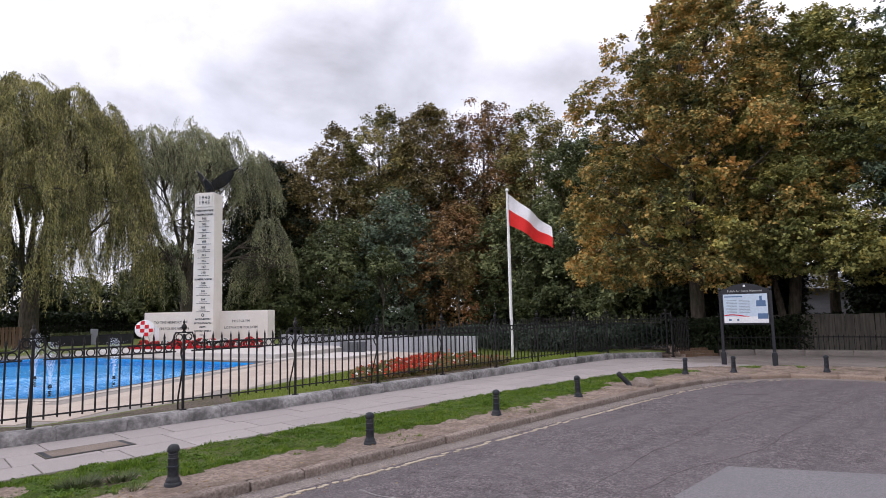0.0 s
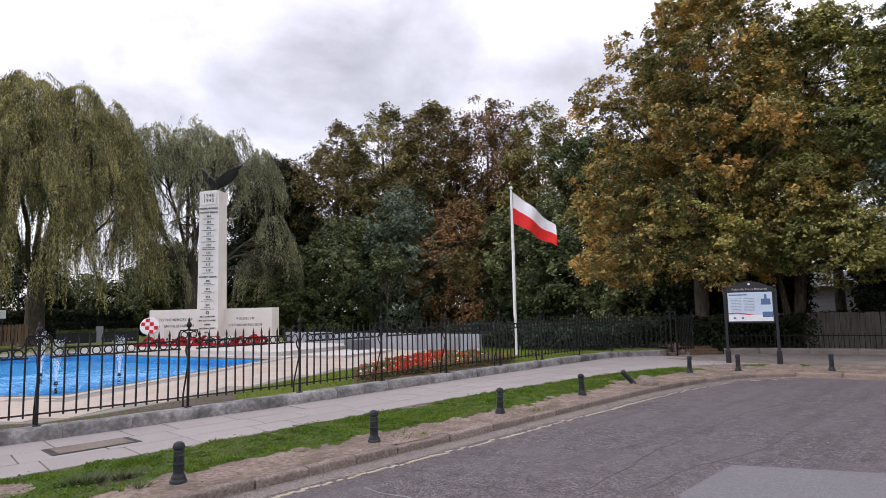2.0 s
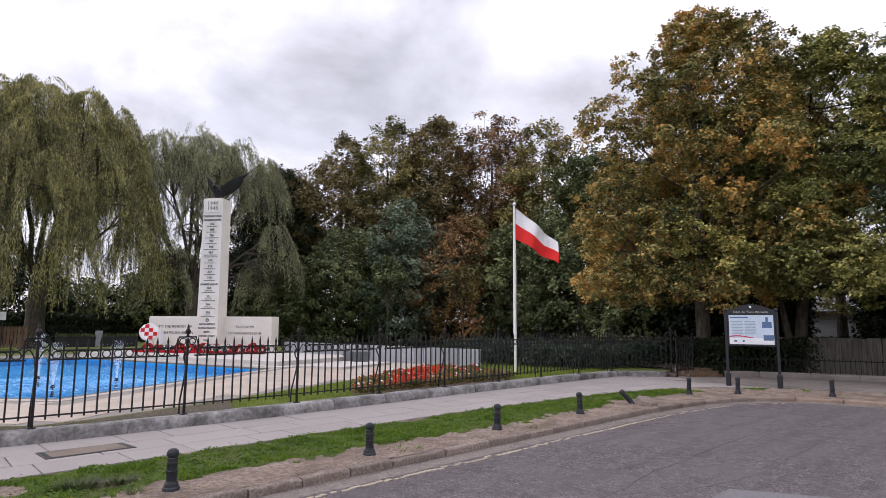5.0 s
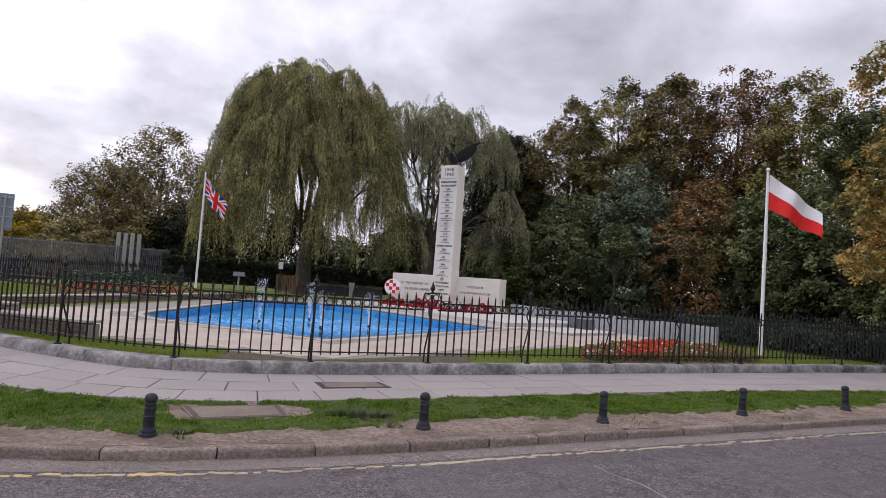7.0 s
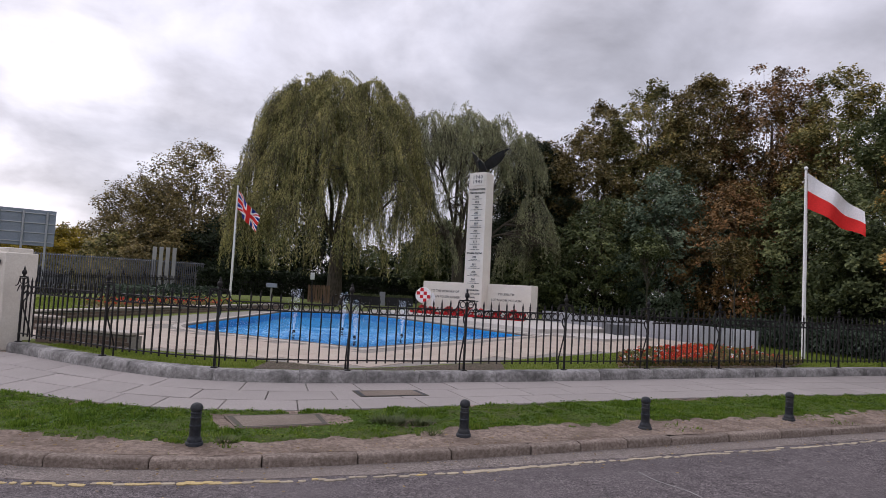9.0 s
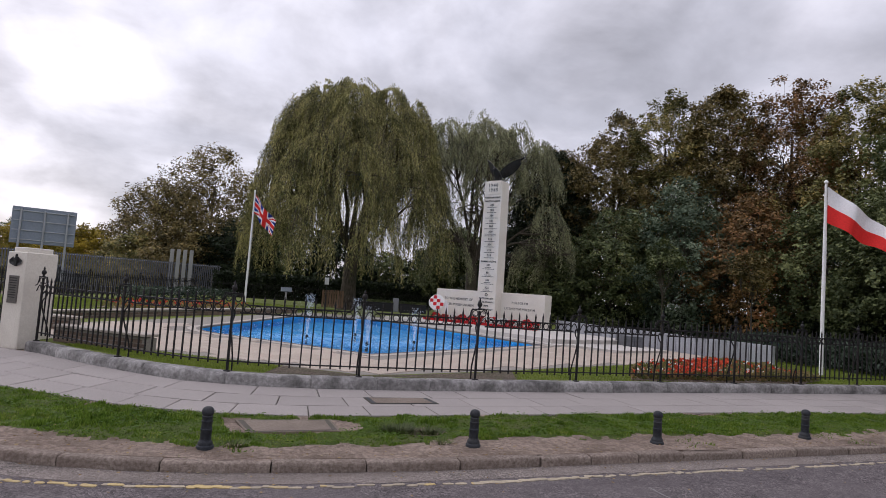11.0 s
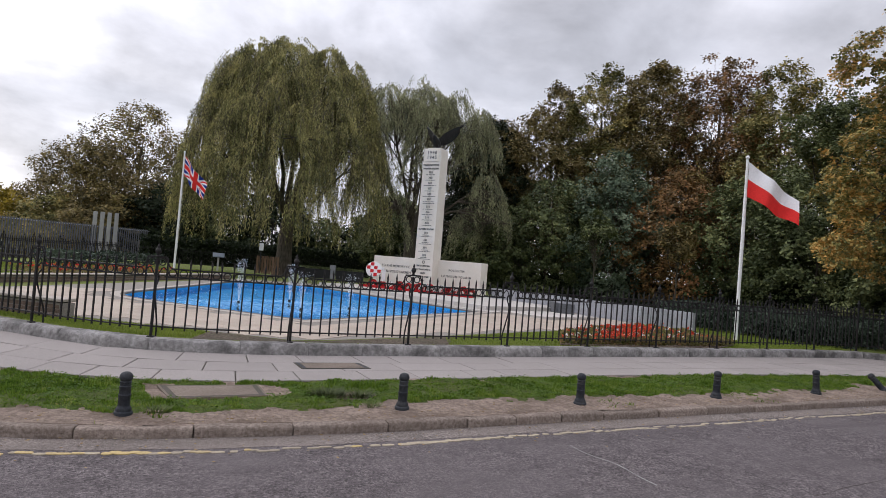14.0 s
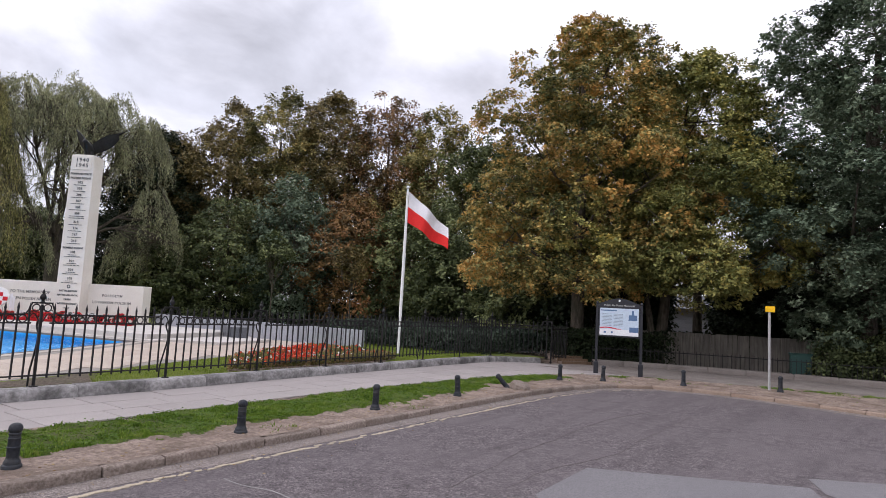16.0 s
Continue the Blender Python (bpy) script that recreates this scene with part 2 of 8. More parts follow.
PALEWALL = surf("pale_grey_panel", (0.27, 0.28, 0.305), (0.345, 0.355, 0.38), 30, 1.5, (0.22, 0.225, 0.24), 0.45, 0.6, 0, 0.1, 60, 0.12)
BRICK = surf("brown_brick", (0.13, 0.095, 0.075), (0.20, 0.145, 0.115), 50, 2.5, (0.09, 0.07, 0.06), 0.5, 0.9, 0, 0.4, 90, 0.2)
MORTAR = surf("mortar", (0.20, 0.18, 0.16), (0.27, 0.25, 0.22), 80, 3, None, 0, 0.95, 0, 0.3, 120)
POOLBLUE = surf("pool_paint", (0.006, 0.25, 0.58), (0.026, 0.37, 0.72), 3, 0.7, (0.006, 0.19, 0.50), 0.35, 0.6, 0, 0.05, 30)
BRONZE = surf("dark_bronze", (0.020, 0.020, 0.021), (0.035, 0.034, 0.034), 22, 3, (0.05, 0.06, 0.055), 0.3, 0.5, 0.6, 0.2, 50)
PLAQUE = surf("bronze_plaque", (0.11, 0.10, 0.09), (0.17, 0.155, 0.14), 50, 5, (0.08, 0.075, 0.07), 0.5, 0.5, 0.4, 0.2, 90)
LETTER = plain("dark_lettering", (0.09, 0.095, 0.095), 0.6)
CUT = plain("cut_lettering", (0.17, 0.165, 0.155), 0.7)
WHITE = plain("white_pole_paint", (0.78, 0.78, 0.77), 0.4)
PALING = plain("palisade_steel", (0.15, 0.155, 0.17), 0.6, 0.3)
STEEL = plain("galvanised_steel", (0.36, 0.38, 0.40), 0.5, 0.5)
SIGNGREY = surf("sign_back_grey", (0.20, 0.235, 0.28), (0.24, 0.275, 0.32), 14, 1.5, (0.17, 0.20, 0.24), 0.4, 0.55, 0.2, 0.05, 30)
BARK = surf("bark", (0.050, 0.040, 0.032), (0.12, 0.10, 0.08), 14, 1.4, (0.06, 0.065, 0.04), 0.4, 0.95, 0, 0.9, 22, 0, (1, 1, 0.25), 0.03)
OLDWOOD = surf("weathered_fence_wood", (0.155, 0.140, 0.120), (0.27, 0.247, 0.21), 20, 1.5, (0.09, 0.08, 0.068), 0.5, 0.9, 0, 0.5, 30, 0.10, (1, 1, 0.08))
BROWNWOOD = surf("brown_timber", (0.12, 0.078, 0.048), (0.19, 0.125, 0.08), 20, 1.5, (0.15, 0.09, 0.05), 0.4, 0.8, 0, 0.4, 30, 0.15, (1, 1, 0.08))
RED = plain("red_cloth", (0.72, 0.035, 0.03), 0.8)
CLOTH = plain("white_cloth", (0.80, 0.79, 0.80), 0.8)
NAVY = plain("navy_cloth", (0.025, 0.045, 0.26), 0.8)
POPPY = plain("poppy_red", (0.55, 0.02, 0.025), 0.7)
PETAL = plain("white_petal", (0.75, 0.74, 0.72), 0.7)
SIGNBLACK = plain("black_board", (0.012, 0.013, 0.018), 0.35)
PANEL = plain("pale_blue_panel", (0.52, 0.62, 0.72), 0.35)
PANELWHITE = plain("white_panel", (0.75, 0.76, 0.77), 0.35)
PRINT = plain("print_blue", (0.10, 0.17, 0.30), 0.5)
PRINTRED = plain("print_red", (0.55, 0.03, 0.05), 0.5)
HIVIS = plain("yellow_sign", (0.85, 0.50, 0.01), 0.45)
GALV = plain("grey_post", (0.40, 0.40, 0.39), 0.5, 0.3)
GREENBOX = plain("green_cabinet", (0.025, 0.065, 0.055), 0.5)
RUBBER = plain("tyre", (0.02, 0.02, 0.021), 0.85)
GLASSDARK = plain("vehicle_glass", (0.02, 0.023, 0.028), 0.08)
SILVER = plain("silver_paint", (0.38, 0.36, 0.335), 0.35, 0.3)
VANWHITE = plain("white_van_paint", (0.68, 0.72, 0.76), 0.35)
VANBLUE = plain("navy_van_paint", (0.032, 0.045, 0.085), 0.25)
CARGREY = plain("dark_car_paint", (0.055, 0.062, 0.07), 0.25, 0.4)
REDLAMP = plain("red_lamp", (0.5, 0.02, 0.02), 0.25)
TURQUOISE = plain("turquoise_print", (0.05, 0.45, 0.62), 0.5)
BLACKTRIM = plain("black_trim", (0.025, 0.025, 0.027), 0.7)
GRASS = leafy("grass_blades", [(0.045, 0.088, 0.010), (0.092, 0.160, 0.018), (0.155, 0.235, 0.030), (0.26, 0.285, 0.080)], 4.5, 0.3, 0.7)
L_WILLOW = leafy("willow_leaves", [(0.049, 0.051, 0.021), (0.165, 0.164, 0.061), (0.37, 0.347, 0.136), (0.55, 0.476, 0.20)], 0.9, 0.22)
L_WILLOW2 = leafy("grey_willow_leaves", [(0.090, 0.096, 0.058), (0.205, 0.213, 0.125), (0.360, 0.366, 0.212), (0.47, 0.46, 0.245)], 0.9, 0.25)
L_GREEN = leafy("green_leaves", [(0.025, 0.035, 0.015), (0.095, 0.117, 0.049), (0.253, 0.268, 0.106)], 0.45, 0.14)
L_BLUE = leafy("bluish_leaves", [(0.031, 0.051, 0.03), (0.107, 0.144, 0.091), (0.269, 0.323, 0.209)], 0.45, 0.14)
L_OLIVE = leafy("olive_leaves", [(0.049, 0.057, 0.021), (0.146, 0.141, 0.052), (0.318, 0.273, 0.097), (0.48, 0.33, 0.105)], 0.45, 0.14)
L_AUTUMN = leafy("autumn_leaves", [(0.034, 0.047, 0.02), (0.117, 0.131, 0.048), (0.306, 0.264, 0.089), (0.56, 0.340, 0.100), (0.68, 0.38, 0.117)], 0.45, 0.14)
L_YELLOW = leafy("yellowing_leaves", [(0.056, 0.072, 0.024), (0.163, 0.177, 0.057), (0.36, 0.346, 0.11), (0.58, 0.44, 0.115)], 0.45, 0.14)
L_BROWN = leafy("brown_leaves", [(0.043, 0.039, 0.016), (0.115, 0.097, 0.04), (0.246, 0.183, 0.071), (0.277, 0.254, 0.089)], 0.45, 0.14)
L_COPPER = leafy("copper_leaves", [(0.044, 0.034, 0.015), (0.129, 0.086, 0.037), (0.271, 0.155, 0.061), (0.428, 0.189, 0.083)], 0.45, 0.14)
# near-black leaves: shade beneath the trees is put into this colour too
L_DARK = leafy("dark_leaves_and_shade", [(0.009, 0.014, 0.008), (0.019, 0.028, 0.013), (0.034, 0.047, 0.019)], 0.8, 0.15)
L_FAR = leafy("far_roadside_leaves", [(0.050, 0.058, 0.022), (0.110, 0.108, 0.040), (0.19, 0.165, 0.055), (0.27, 0.20, 0.055)], 0.45, 0.14)
L_HEDGE = leafy("clipped_hedge_leaves", [(0.014, 0.023, 0.016), (0.039, 0.056, 0.039), (0.096, 0.125, 0.088)], 0.8, 0.15)
LAWNGRASS = leafy("mown_grass", [(0.10, 0.145, 0.020), (0.17, 0.225, 0.034), (0.25, 0.30, 0.055)], 2.0, 0.3, 0.7)
CLOVER = leafy("clover_green", [(0.036, 0.070, 0.010), (0.072, 0.130, 0.018), (0.12, 0.20, 0.030)], 3.0, 0.25, 0.6)
ROSE = leafy("rose_petals", [(0.40, 0.03, 0.02), (0.60, 0.075, 0.035), (0.66, 0.14, 0.06)], 2.0, 0.2)
L_GOLD = leafy("gold_leaves", [(0.10, 0.10, 0.02), (0.26, 0.20, 0.03), (0.42, 0.30, 0.03)], 0.4, 0.4)
L_FLOWER = leafy("bed_leaves", [(0.08, 0.10, 0.03), (0.15, 0.15, 0.05), (0.25, 0.19, 0.08), (0.28, 0.15, 0.08)], 2.5, 0.3)
LITTER = leafy("fallen_leaves", [(0.10, 0.06, 0.03), (0.20, 0.13, 0.06), (0.34, 0.24, 0.11), (0.30, 0.28, 0.22)], 6.0, 0.1, 0.8)


def water_sheet():
    """A still sheet: clear, tinted, with a rippled gloss by the angle of view."""
    m, n, l, b = mat_base("water")
    n.remove(b)
    t, gl, mx, fr = n.new("ShaderNodeBsdfTransparent"), n.new("ShaderNodeBsdfGlossy"), n.new("ShaderNodeMixShader"), n.new("ShaderNodeFresnel")
    t.inputs["Color"].default_value = (0.94, 0.985, 1.0, 1)
    gl.inputs["Roughness"].default_value, fr.inputs["IOR"].default_value = 0.08, 1.21
    bp = n.new("ShaderNodeBump")
    bp.inputs["Strength"].default_value, bp.inputs["Distance"].default_value = 0.9, 0.10
    l.new(noisy(n, l, 4.0, 4.0, 0.6, 0.2, 0.8), bp.inputs["Height"])
    l.new(bp.outputs[0], gl.inputs["Normal"])
    l.new(bp.outputs[0], fr.inputs["Normal"])
    l.new(fr.outputs[0], mx.inputs[0])
    l.new(t.outputs[0], mx.inputs[1])
    l.new(gl.outputs[0], mx.inputs[2])
    l.new(mx.outputs[0], n["Material Output"].inputs["Surface"])
    return m


WATER = water_sheet()
SPRAY = leafy("spray", [(0.75, 0.80, 0.85), (0.9, 0.92, 0.95)], 1.0, 0.5, 0.3)
FOAM_GLINTS = leafy("foam", [(0.22, 0.54, 0.82), (0.52, 0.74, 0.88)], 1.0, 0.4, 0.4)

# ---- building kit ----
class Solid:
    """Vertices and faces of one mesh."""

    def __init__(self):
        self.v, self.f, self.m = [], [], []

    def add(self, vs, fs, slot=0):
        k = len(self.v)
        self.v += [tuple(p) for p in vs]
        self.f += [tuple(i + k for i in q) for q in fs]
        self.m += [slot] * len(fs)
        return self

    def box(self, c, size, turn=0.0, chamfer=0.0, m=None, slot=0):
        hx, hy, hz = (s / 2 for s in size)
        b = min(chamfer, hx * 0.8, hy * 0.8, hz * 0.8)
        t = (m if m is not None else pose(*c, 0, 0, turn))
        if b <= 0:
            vs = [(sx * hx, sy * hy, sz * hz) for sx in (-1, 1) for sy in (-1, 1) for sz in (-1, 1)]
            fs = [(0, 1, 3, 2), (4, 6, 7, 5), (0, 4, 5, 1), (2, 3, 7, 6), (0, 2, 6, 4), (1, 5, 7, 3)]
        else:
            vs, at = [], {}
            for sx in (-1, 1):
                for sy in (-1, 1):
                    for sz in (-1, 1):
                        for a, p in enumerate(((sx * hx, sy * (hy - b), sz * (hz - b)), (sx * (hx - b), sy * hy, sz * (hz - b)), (sx * (hx - b), sy * (hy - b), sz * hz))):
                            at[sx, sy, sz, a] = len(vs)
                            vs.append(p)
            fs = []
            ring = ((-1, -1), (1, -1), (1, 1), (-1, 1))
            for s in (-1, 1):
                fs.append([at[s, p, q, 0] for p, q in ring][::s])
                fs.append([at[p, s, q, 1] for p, q in ring][::-s])
                fs.append([at[p, q, s, 2] for p, q in ring][::s])
            for s in (-1, 1):
                for r in (-1, 1):
                    fs.append([at[s, r, -1, 0], at[s, r, 1, 0], at[s, r, 1, 1], at[s, r, -1, 1]][::-s * r])
                    fs.append([at[s, -1, r, 0], at[s, 1, r, 0], at[s, 1, r, 2], at[s, -1, r, 2]][::s * r])
                    fs.append([at[-1, s, r, 1], at[1, s, r, 1], at[1, s, r, 2], at[-1, s, r, 2]][::-s * r])
                    for q in (-1, 1):
                        fs.append([at[s, r, q, 0], at[s, r, q, 1], at[s, r, q, 2]][::s * r * q])
        return self.add([t @ Vector(p) for p in vs], fs, slot)

    def tube(self, pts, radii, seg=8, cap=True, slot=0):
        pts = [Vector(p) for p in pts]
        if isinstance(radii, (int, float)):
            radii = [radii] * len(pts)
        vs, fs = [], []
        side = None
        for i, p in enumerate(pts):
            d = (pts[min(i + 1, len(pts) - 1)] - pts[max(i - 1, 0)]).normalized()
            if side is None:
                side = d.orthogonal().normalized()
            side = (side - d * side.dot(d)).normalized()
            up = d.cross(side)
            for k in range(seg):
                a = 2 * math.pi * k / seg
                vs.append(p + (side * math.cos(a) + up * math.sin(a)) * radii[i])
        for i in range(len(pts) - 1):
            for k in range(seg):
                a, b = i * seg + k, i * seg + (k + 1) % seg
                fs.append((a, b, b + seg, a + seg))
        if cap:
            fs.append(tuple(range(seg))[::-1])
            fs.append(tuple(range((len(pts) - 1) * seg, len(pts) * seg)))
        return self.add(vs, fs, slot)

    def lathe(self, profile, seg=16, at=(0, 0, 0), slot=0):
        vs, fs = [], []
        for r, z in profile:
            for k in range(seg):
                a = 2 * math.pi * k / seg
                vs.append((at[0] + r * math.cos(a), at[1] + r * math.sin(a), at[2] + z))
        for i in range(len(profile) - 1):
            for k in range(seg):
                a, b = i * seg + k, i * seg + (k + 1) % seg
                fs.append((a, b, b + seg, a + seg))
        fs.append(tuple(range(seg))[::-1])
        fs.append(tuple(range((len(profile) - 1) * seg, len(profile) * seg)))
        return self.add(vs, fs, slot)

    def ring(self, c, radius, r, axis_u, axis_v, seg=12, sub=5, slot=0):
        c, u, v = Vector(c), Vector(axis_u), Vector(axis_v)
        w = u.cross(v)
        vs, fs = [], []
        for i in range(seg):
            a = 2 * math.pi * i / seg
            o = u * math.cos(a) + v * math.sin(a)
            for k in range(sub):
                b = 2 * math.pi * k / sub
                vs.append(c + o * (radius + r * math.cos(b)) + w * r * math.sin(b))
        for i in range(seg):
            for k in range(sub):
                fs.append((i * sub + k, (i + 1) % seg * sub + k, (i + 1) % seg * sub + (k + 1) % sub, i * sub + (k + 1) % sub))
        return self.add(vs, fs, slot)

    def prism(self, poly, z0, z1, slot=0):
        n = len(poly)
        if sum(poly[i][0] * poly[(i + 1) % n][1] - poly[(i + 1) % n][0] * poly[i][1] for i in range(n)) < 0:
            poly = poly[::-1]
        vs = [(p[0], p[1], z0) for p in poly] + [(p[0], p[1], z1) for p in poly]
        fs = [tuple(range(n))[::-1], tuple(range(n, 2 * n))] + [(i, (i + 1) % n, (i + 1) % n + n, i + n) for i in range(n)]
        return self.add(vs, fs, slot)

    def mesh(self, name, mats, smooth=False, tidy=True):
        me = bpy.data.meshes.new(name)
        me.from_pydata(self.v, [], self.f)
        for m in (mats if isinstance(mats, (list, tuple)) else [mats]):
            me.materials.append(m)
        me.polygons.foreach_set("material_index", self.m)
        if tidy:
            bm = bmesh.new()
            bm.from_mesh(me)
            bmesh.ops.recalc_face_normals(bm, faces=bm.faces[:])
            bm.to_mesh(me)
            bm.free()
        if smooth:
            me.polygons.foreach_set("use_smooth", [True] * len(me.polygons))
            me.set_sharp_from_angle(angle=radians(38))
        me.update()
        return me


def part(name, solid, material, parent=None, label="", smooth=False, tidy=True, m=None):
    """One mesh object under a thing or a part (or at the top)."""
    me = solid if isinstance(solid, bpy.types.Mesh) else solid.mesh(name, material, smooth, tidy)
    ob = new(name, me)
    if parent is not None:
        ob.parent = parent
    if m is not None:
        ob.matrix_basis = m
    if label:
        ob["label"] = label
    return ob


def thing(name, label, category, m=None, group="", kind=""):
    ob = new(name)
    ob.empty_display_size = 0.2
    if m is not None:
        ob.matrix_basis = m
    return tagged(ob, label, category, group, kind)


def structure(name, solid, material, label, category, tidy=True):
    return tagged(part(name, solid, material, None, "", False, tidy), label, category, "", "structure")


def lettering(text, size, material, parent, m, spread=1.0, name="lettering", depth=0.006):
    c = bpy.data.curves.new("line", "FONT")
    c.body, c.size, c.extrude, c.align_x, c.align_y, c.space_character, c.resolution_u, c.offset = text, size, depth, "CENTER", "CENTER", spread, 2, size * 0.012
    tmp = bpy.data.objects.new("line", c)
    scene.collection.objects.link(tmp)
    bpy.context.view_layer.update()
    me = bpy.data.meshes.new_from_object(tmp.evaluated_get(bpy.context.evaluated_depsgraph_get()))
    bpy.data.objects.remove(tmp)
    bpy.data.curves.remove(c)
    me.materials.clear()
    me.materials.append(material)
    return part(name, me, material, parent, "", False, False, m)


def cards(name, verts, material, per=4):
    """A mesh of many separate small leaves: per corners each, as an array (n, per, 3)."""
    verts = np.asarray(verts, dtype=np.float32)
    n = len(verts)
    me = bpy.data.meshes.new(name)
    me.vertices.add(n * per)
    me.vertices.foreach_set("co", verts.reshape(-1))
    me.loops.add(n * per)
    me.loops.foreach_set("vertex_index", np.arange(n * per, dtype=np.int32))
    me.polygons.add(n)
    me.polygons.foreach_set("loop_start", np.arange(0, n * per, per, dtype=np.int32))
    me.materials.append(material)
    me.update(calc_edges=True)
    return me


RNG = np.random.default_rng(7)


def unit(n):
    v = RNG.normal(size=(n, 3))
    return v / np.linalg.norm(v, axis=1, keepdims=True)


def leaves_at(centres, length, width, droop=0.0, up=0.0):
    """A rhombic leaf at every centre, turned at random."""
    n = len(centres)
    a, b = unit(n), unit(n)
    a[:, 2] -= droop
    a /= np.linalg.norm(a, axis=1, keepdims=True)
    b[:, 2] *= 1 + up
    s = np.cross(a, b)
    s /= np.linalg.norm(s, axis=1, keepdims=True) + 1e-9
    k = RNG.uniform(0.65, 1.35, (n, 1))
    la, sb = a * length * k / 2, s * width * k / 2
    return np.stack([centres - la, centres - la * 0.1 + sb, centres + la, centres - la * 0.1 - sb], axis=1)


def smooth_line(pts, step):
    """Points about step apart on a soft curve through pts."""
    p = [Vector((*q, 0)) if len(q) == 2 else Vector(q) for q in pts]
    p = [p[0] * 2 - p[1], *p, p[-1] * 2 - p[-2]]
    out = []
    for i in range(1, len(p) - 2):
        k = max(1, round((p[i + 1] - p[i]).length / step))
        for j in range(k):
            t = j / k
            out.append(0.5 * (2 * p[i] + (p[i + 1] - p[i - 1]) * t + (2 * p[i - 1] - 5 * p[i] + 4 * p[i + 1] - p[i + 2]) * t * t + (3 * p[i] - p[i - 1] - 3 * p[i + 1] + p[i + 2]) * t ** 3))
    out.append(p[-2])
    return out


def along(line, distance):
    """The point and the direction at a distance along a line of points."""
    for a, b in zip(line, line[1:]):
        d = (b - a).length
        if distance <= d:
            return a + (b - a) * (distance / d), (b - a).normalized()
        distance -= d
    return line[-1].copy(), (line[-1] - line[-2]).normalized()


def length_of(line):
    return sum((b - a).length for a, b in zip(line, line[1:]))


def offset(line, d):
    """The line moved to its left by d."""
    out = []
    for i, p in enumerate(line):
        t = (line[min(i + 1, len(line) - 1)] - line[max(i - 1, 0)]).normalized()
        out.append(p + Vector((-t.y, t.x, 0)) * d)
    return out


def inside(x, y, poly):
    """Which of the points (arrays) lie in the polygon."""
    x, y = np.asarray(x), np.asarray(y)
    r = np.zeros(x.shape, bool)
    for (ax, ay), (bx, by) in zip(poly, poly[1:] + poly[:1]):
        hit = ((ay > y) != (by > y)) & (x < (bx - ax) * (y - ay) / (by - ay + 1e-12) + ax)
        r ^= hit
    return r


def worn_stone(L, W, H, r, rough):
    """A long stone block, centred: its upper edges rounded by wear, its faces uneven, its ends softened."""
    prof = [(-W / 2, -H / 2), (-W / 2 + 0.002, H / 2 - r * 1.6), (-W / 2 + r * 0.22, H / 2 - r * 0.7), (-W / 2 + r * 0.7, H / 2 - r * 0.2), (-W / 2 + r * 1.6, H / 2), (0, H / 2), (W / 2 - r, H / 2 - r * 0.1), (W / 2, H / 2 - r), (W / 2, -H / 2)]
    seed = Vector(RNG.uniform(0, 50, 3))
    n, k = max(4, int(L / 0.11)), len(prof)
    vs, fs = [], []
    for i in range(n + 1):
        t = i / n
        x = (t - 0.5) * L
        end = 0.0 if 0 < i < n else r * 0.35
        if i == 1:
            x = -L / 2 + r * 0.5
        elif i == n - 1:
            x = L / 2 - r * 0.5
        for y, z in prof:
            j = noise.noise(Vector((x * 5, y * 9, z * 9)) + seed) * rough + noise.noise(Vector((x * 17, y * 20, z * 20)) + seed) * rough * 0.5
            top = z > 0
            vs.append((x, y + (j if y < 0 else 0) + (end if y < 0 else -end), z + (j - end if top else 0)))
    for i in range(n):
        for c in range(k - 1):
            a = i * k + c
            fs.append((a, a + k, a + k + 1, a + 1))
        fs.append((i * k + k - 1, i * k + 2 * k - 1, i * k + k, i * k))
    fs += [tuple(range(k)), tuple(range(n * k, n * k + k))[::-1]]
    return Solid().add(vs, fs)

# ---- ground, road, kerb, verge, footway ----
KERB_LINE = smooth_line([(-14.3, 20.9), (-13.2, 19.3), (-11.5, 16.8), (-9.3, 14.0), (-6.8, 10.95), (-5.0, 8.85), (-4.05, 7.85), (-3.2, 7.15), (-2.37, 6.7), (-1.6, 6.27), (-0.8, 6.0), (0.1, 5.85), (1.0, 5.77),
                         (2.0, 5.74), (4.0, 5.78), (8.5, 5.88), (11.0, 5.92), (12.6, 5.85), (13.9, 5.65), (15.0, 5.2), (15.75, 4.45), (16.05, 3.5), (16.05, 2.5), (15.8, 1.2), (15.3, -0.6), (14.6, -3.0), (12.8, -8.0)], 0.3)
FENCE_LINE = smooth_line([(-3.45, 13.35), (-2.45, 12.1), (-1.5, 11.02), (-0.72, 10.28), (0.0, 9.90), (0.8, 9.70), (2.2, 9.60), (5.2, 9.62), (8.5, 9.80), (12.5, 9.95), (16.4, 10.02), (17.4, 9.92), (18.1, 9.42), (18.5, 8.7)], 0.3)
VERGE_EDGE = [(-6.2, 12.4), (-5.3, 12.05), (-4.1, 10.85), (-3.2, 10.0), (-2.2, 9.04), (-1.3, 8.36), (-0.5, 7.95), (0.0, 7.76), (0.8, 7.70), (2.4, 7.68), (5.0, 7.80), (8.4, 7.92), (11.6, 7.86), (13.4, 7.66), (14.8, 7.36), (16.0, 6.9), (17.0, 6.1), (17.8, 4.7)]

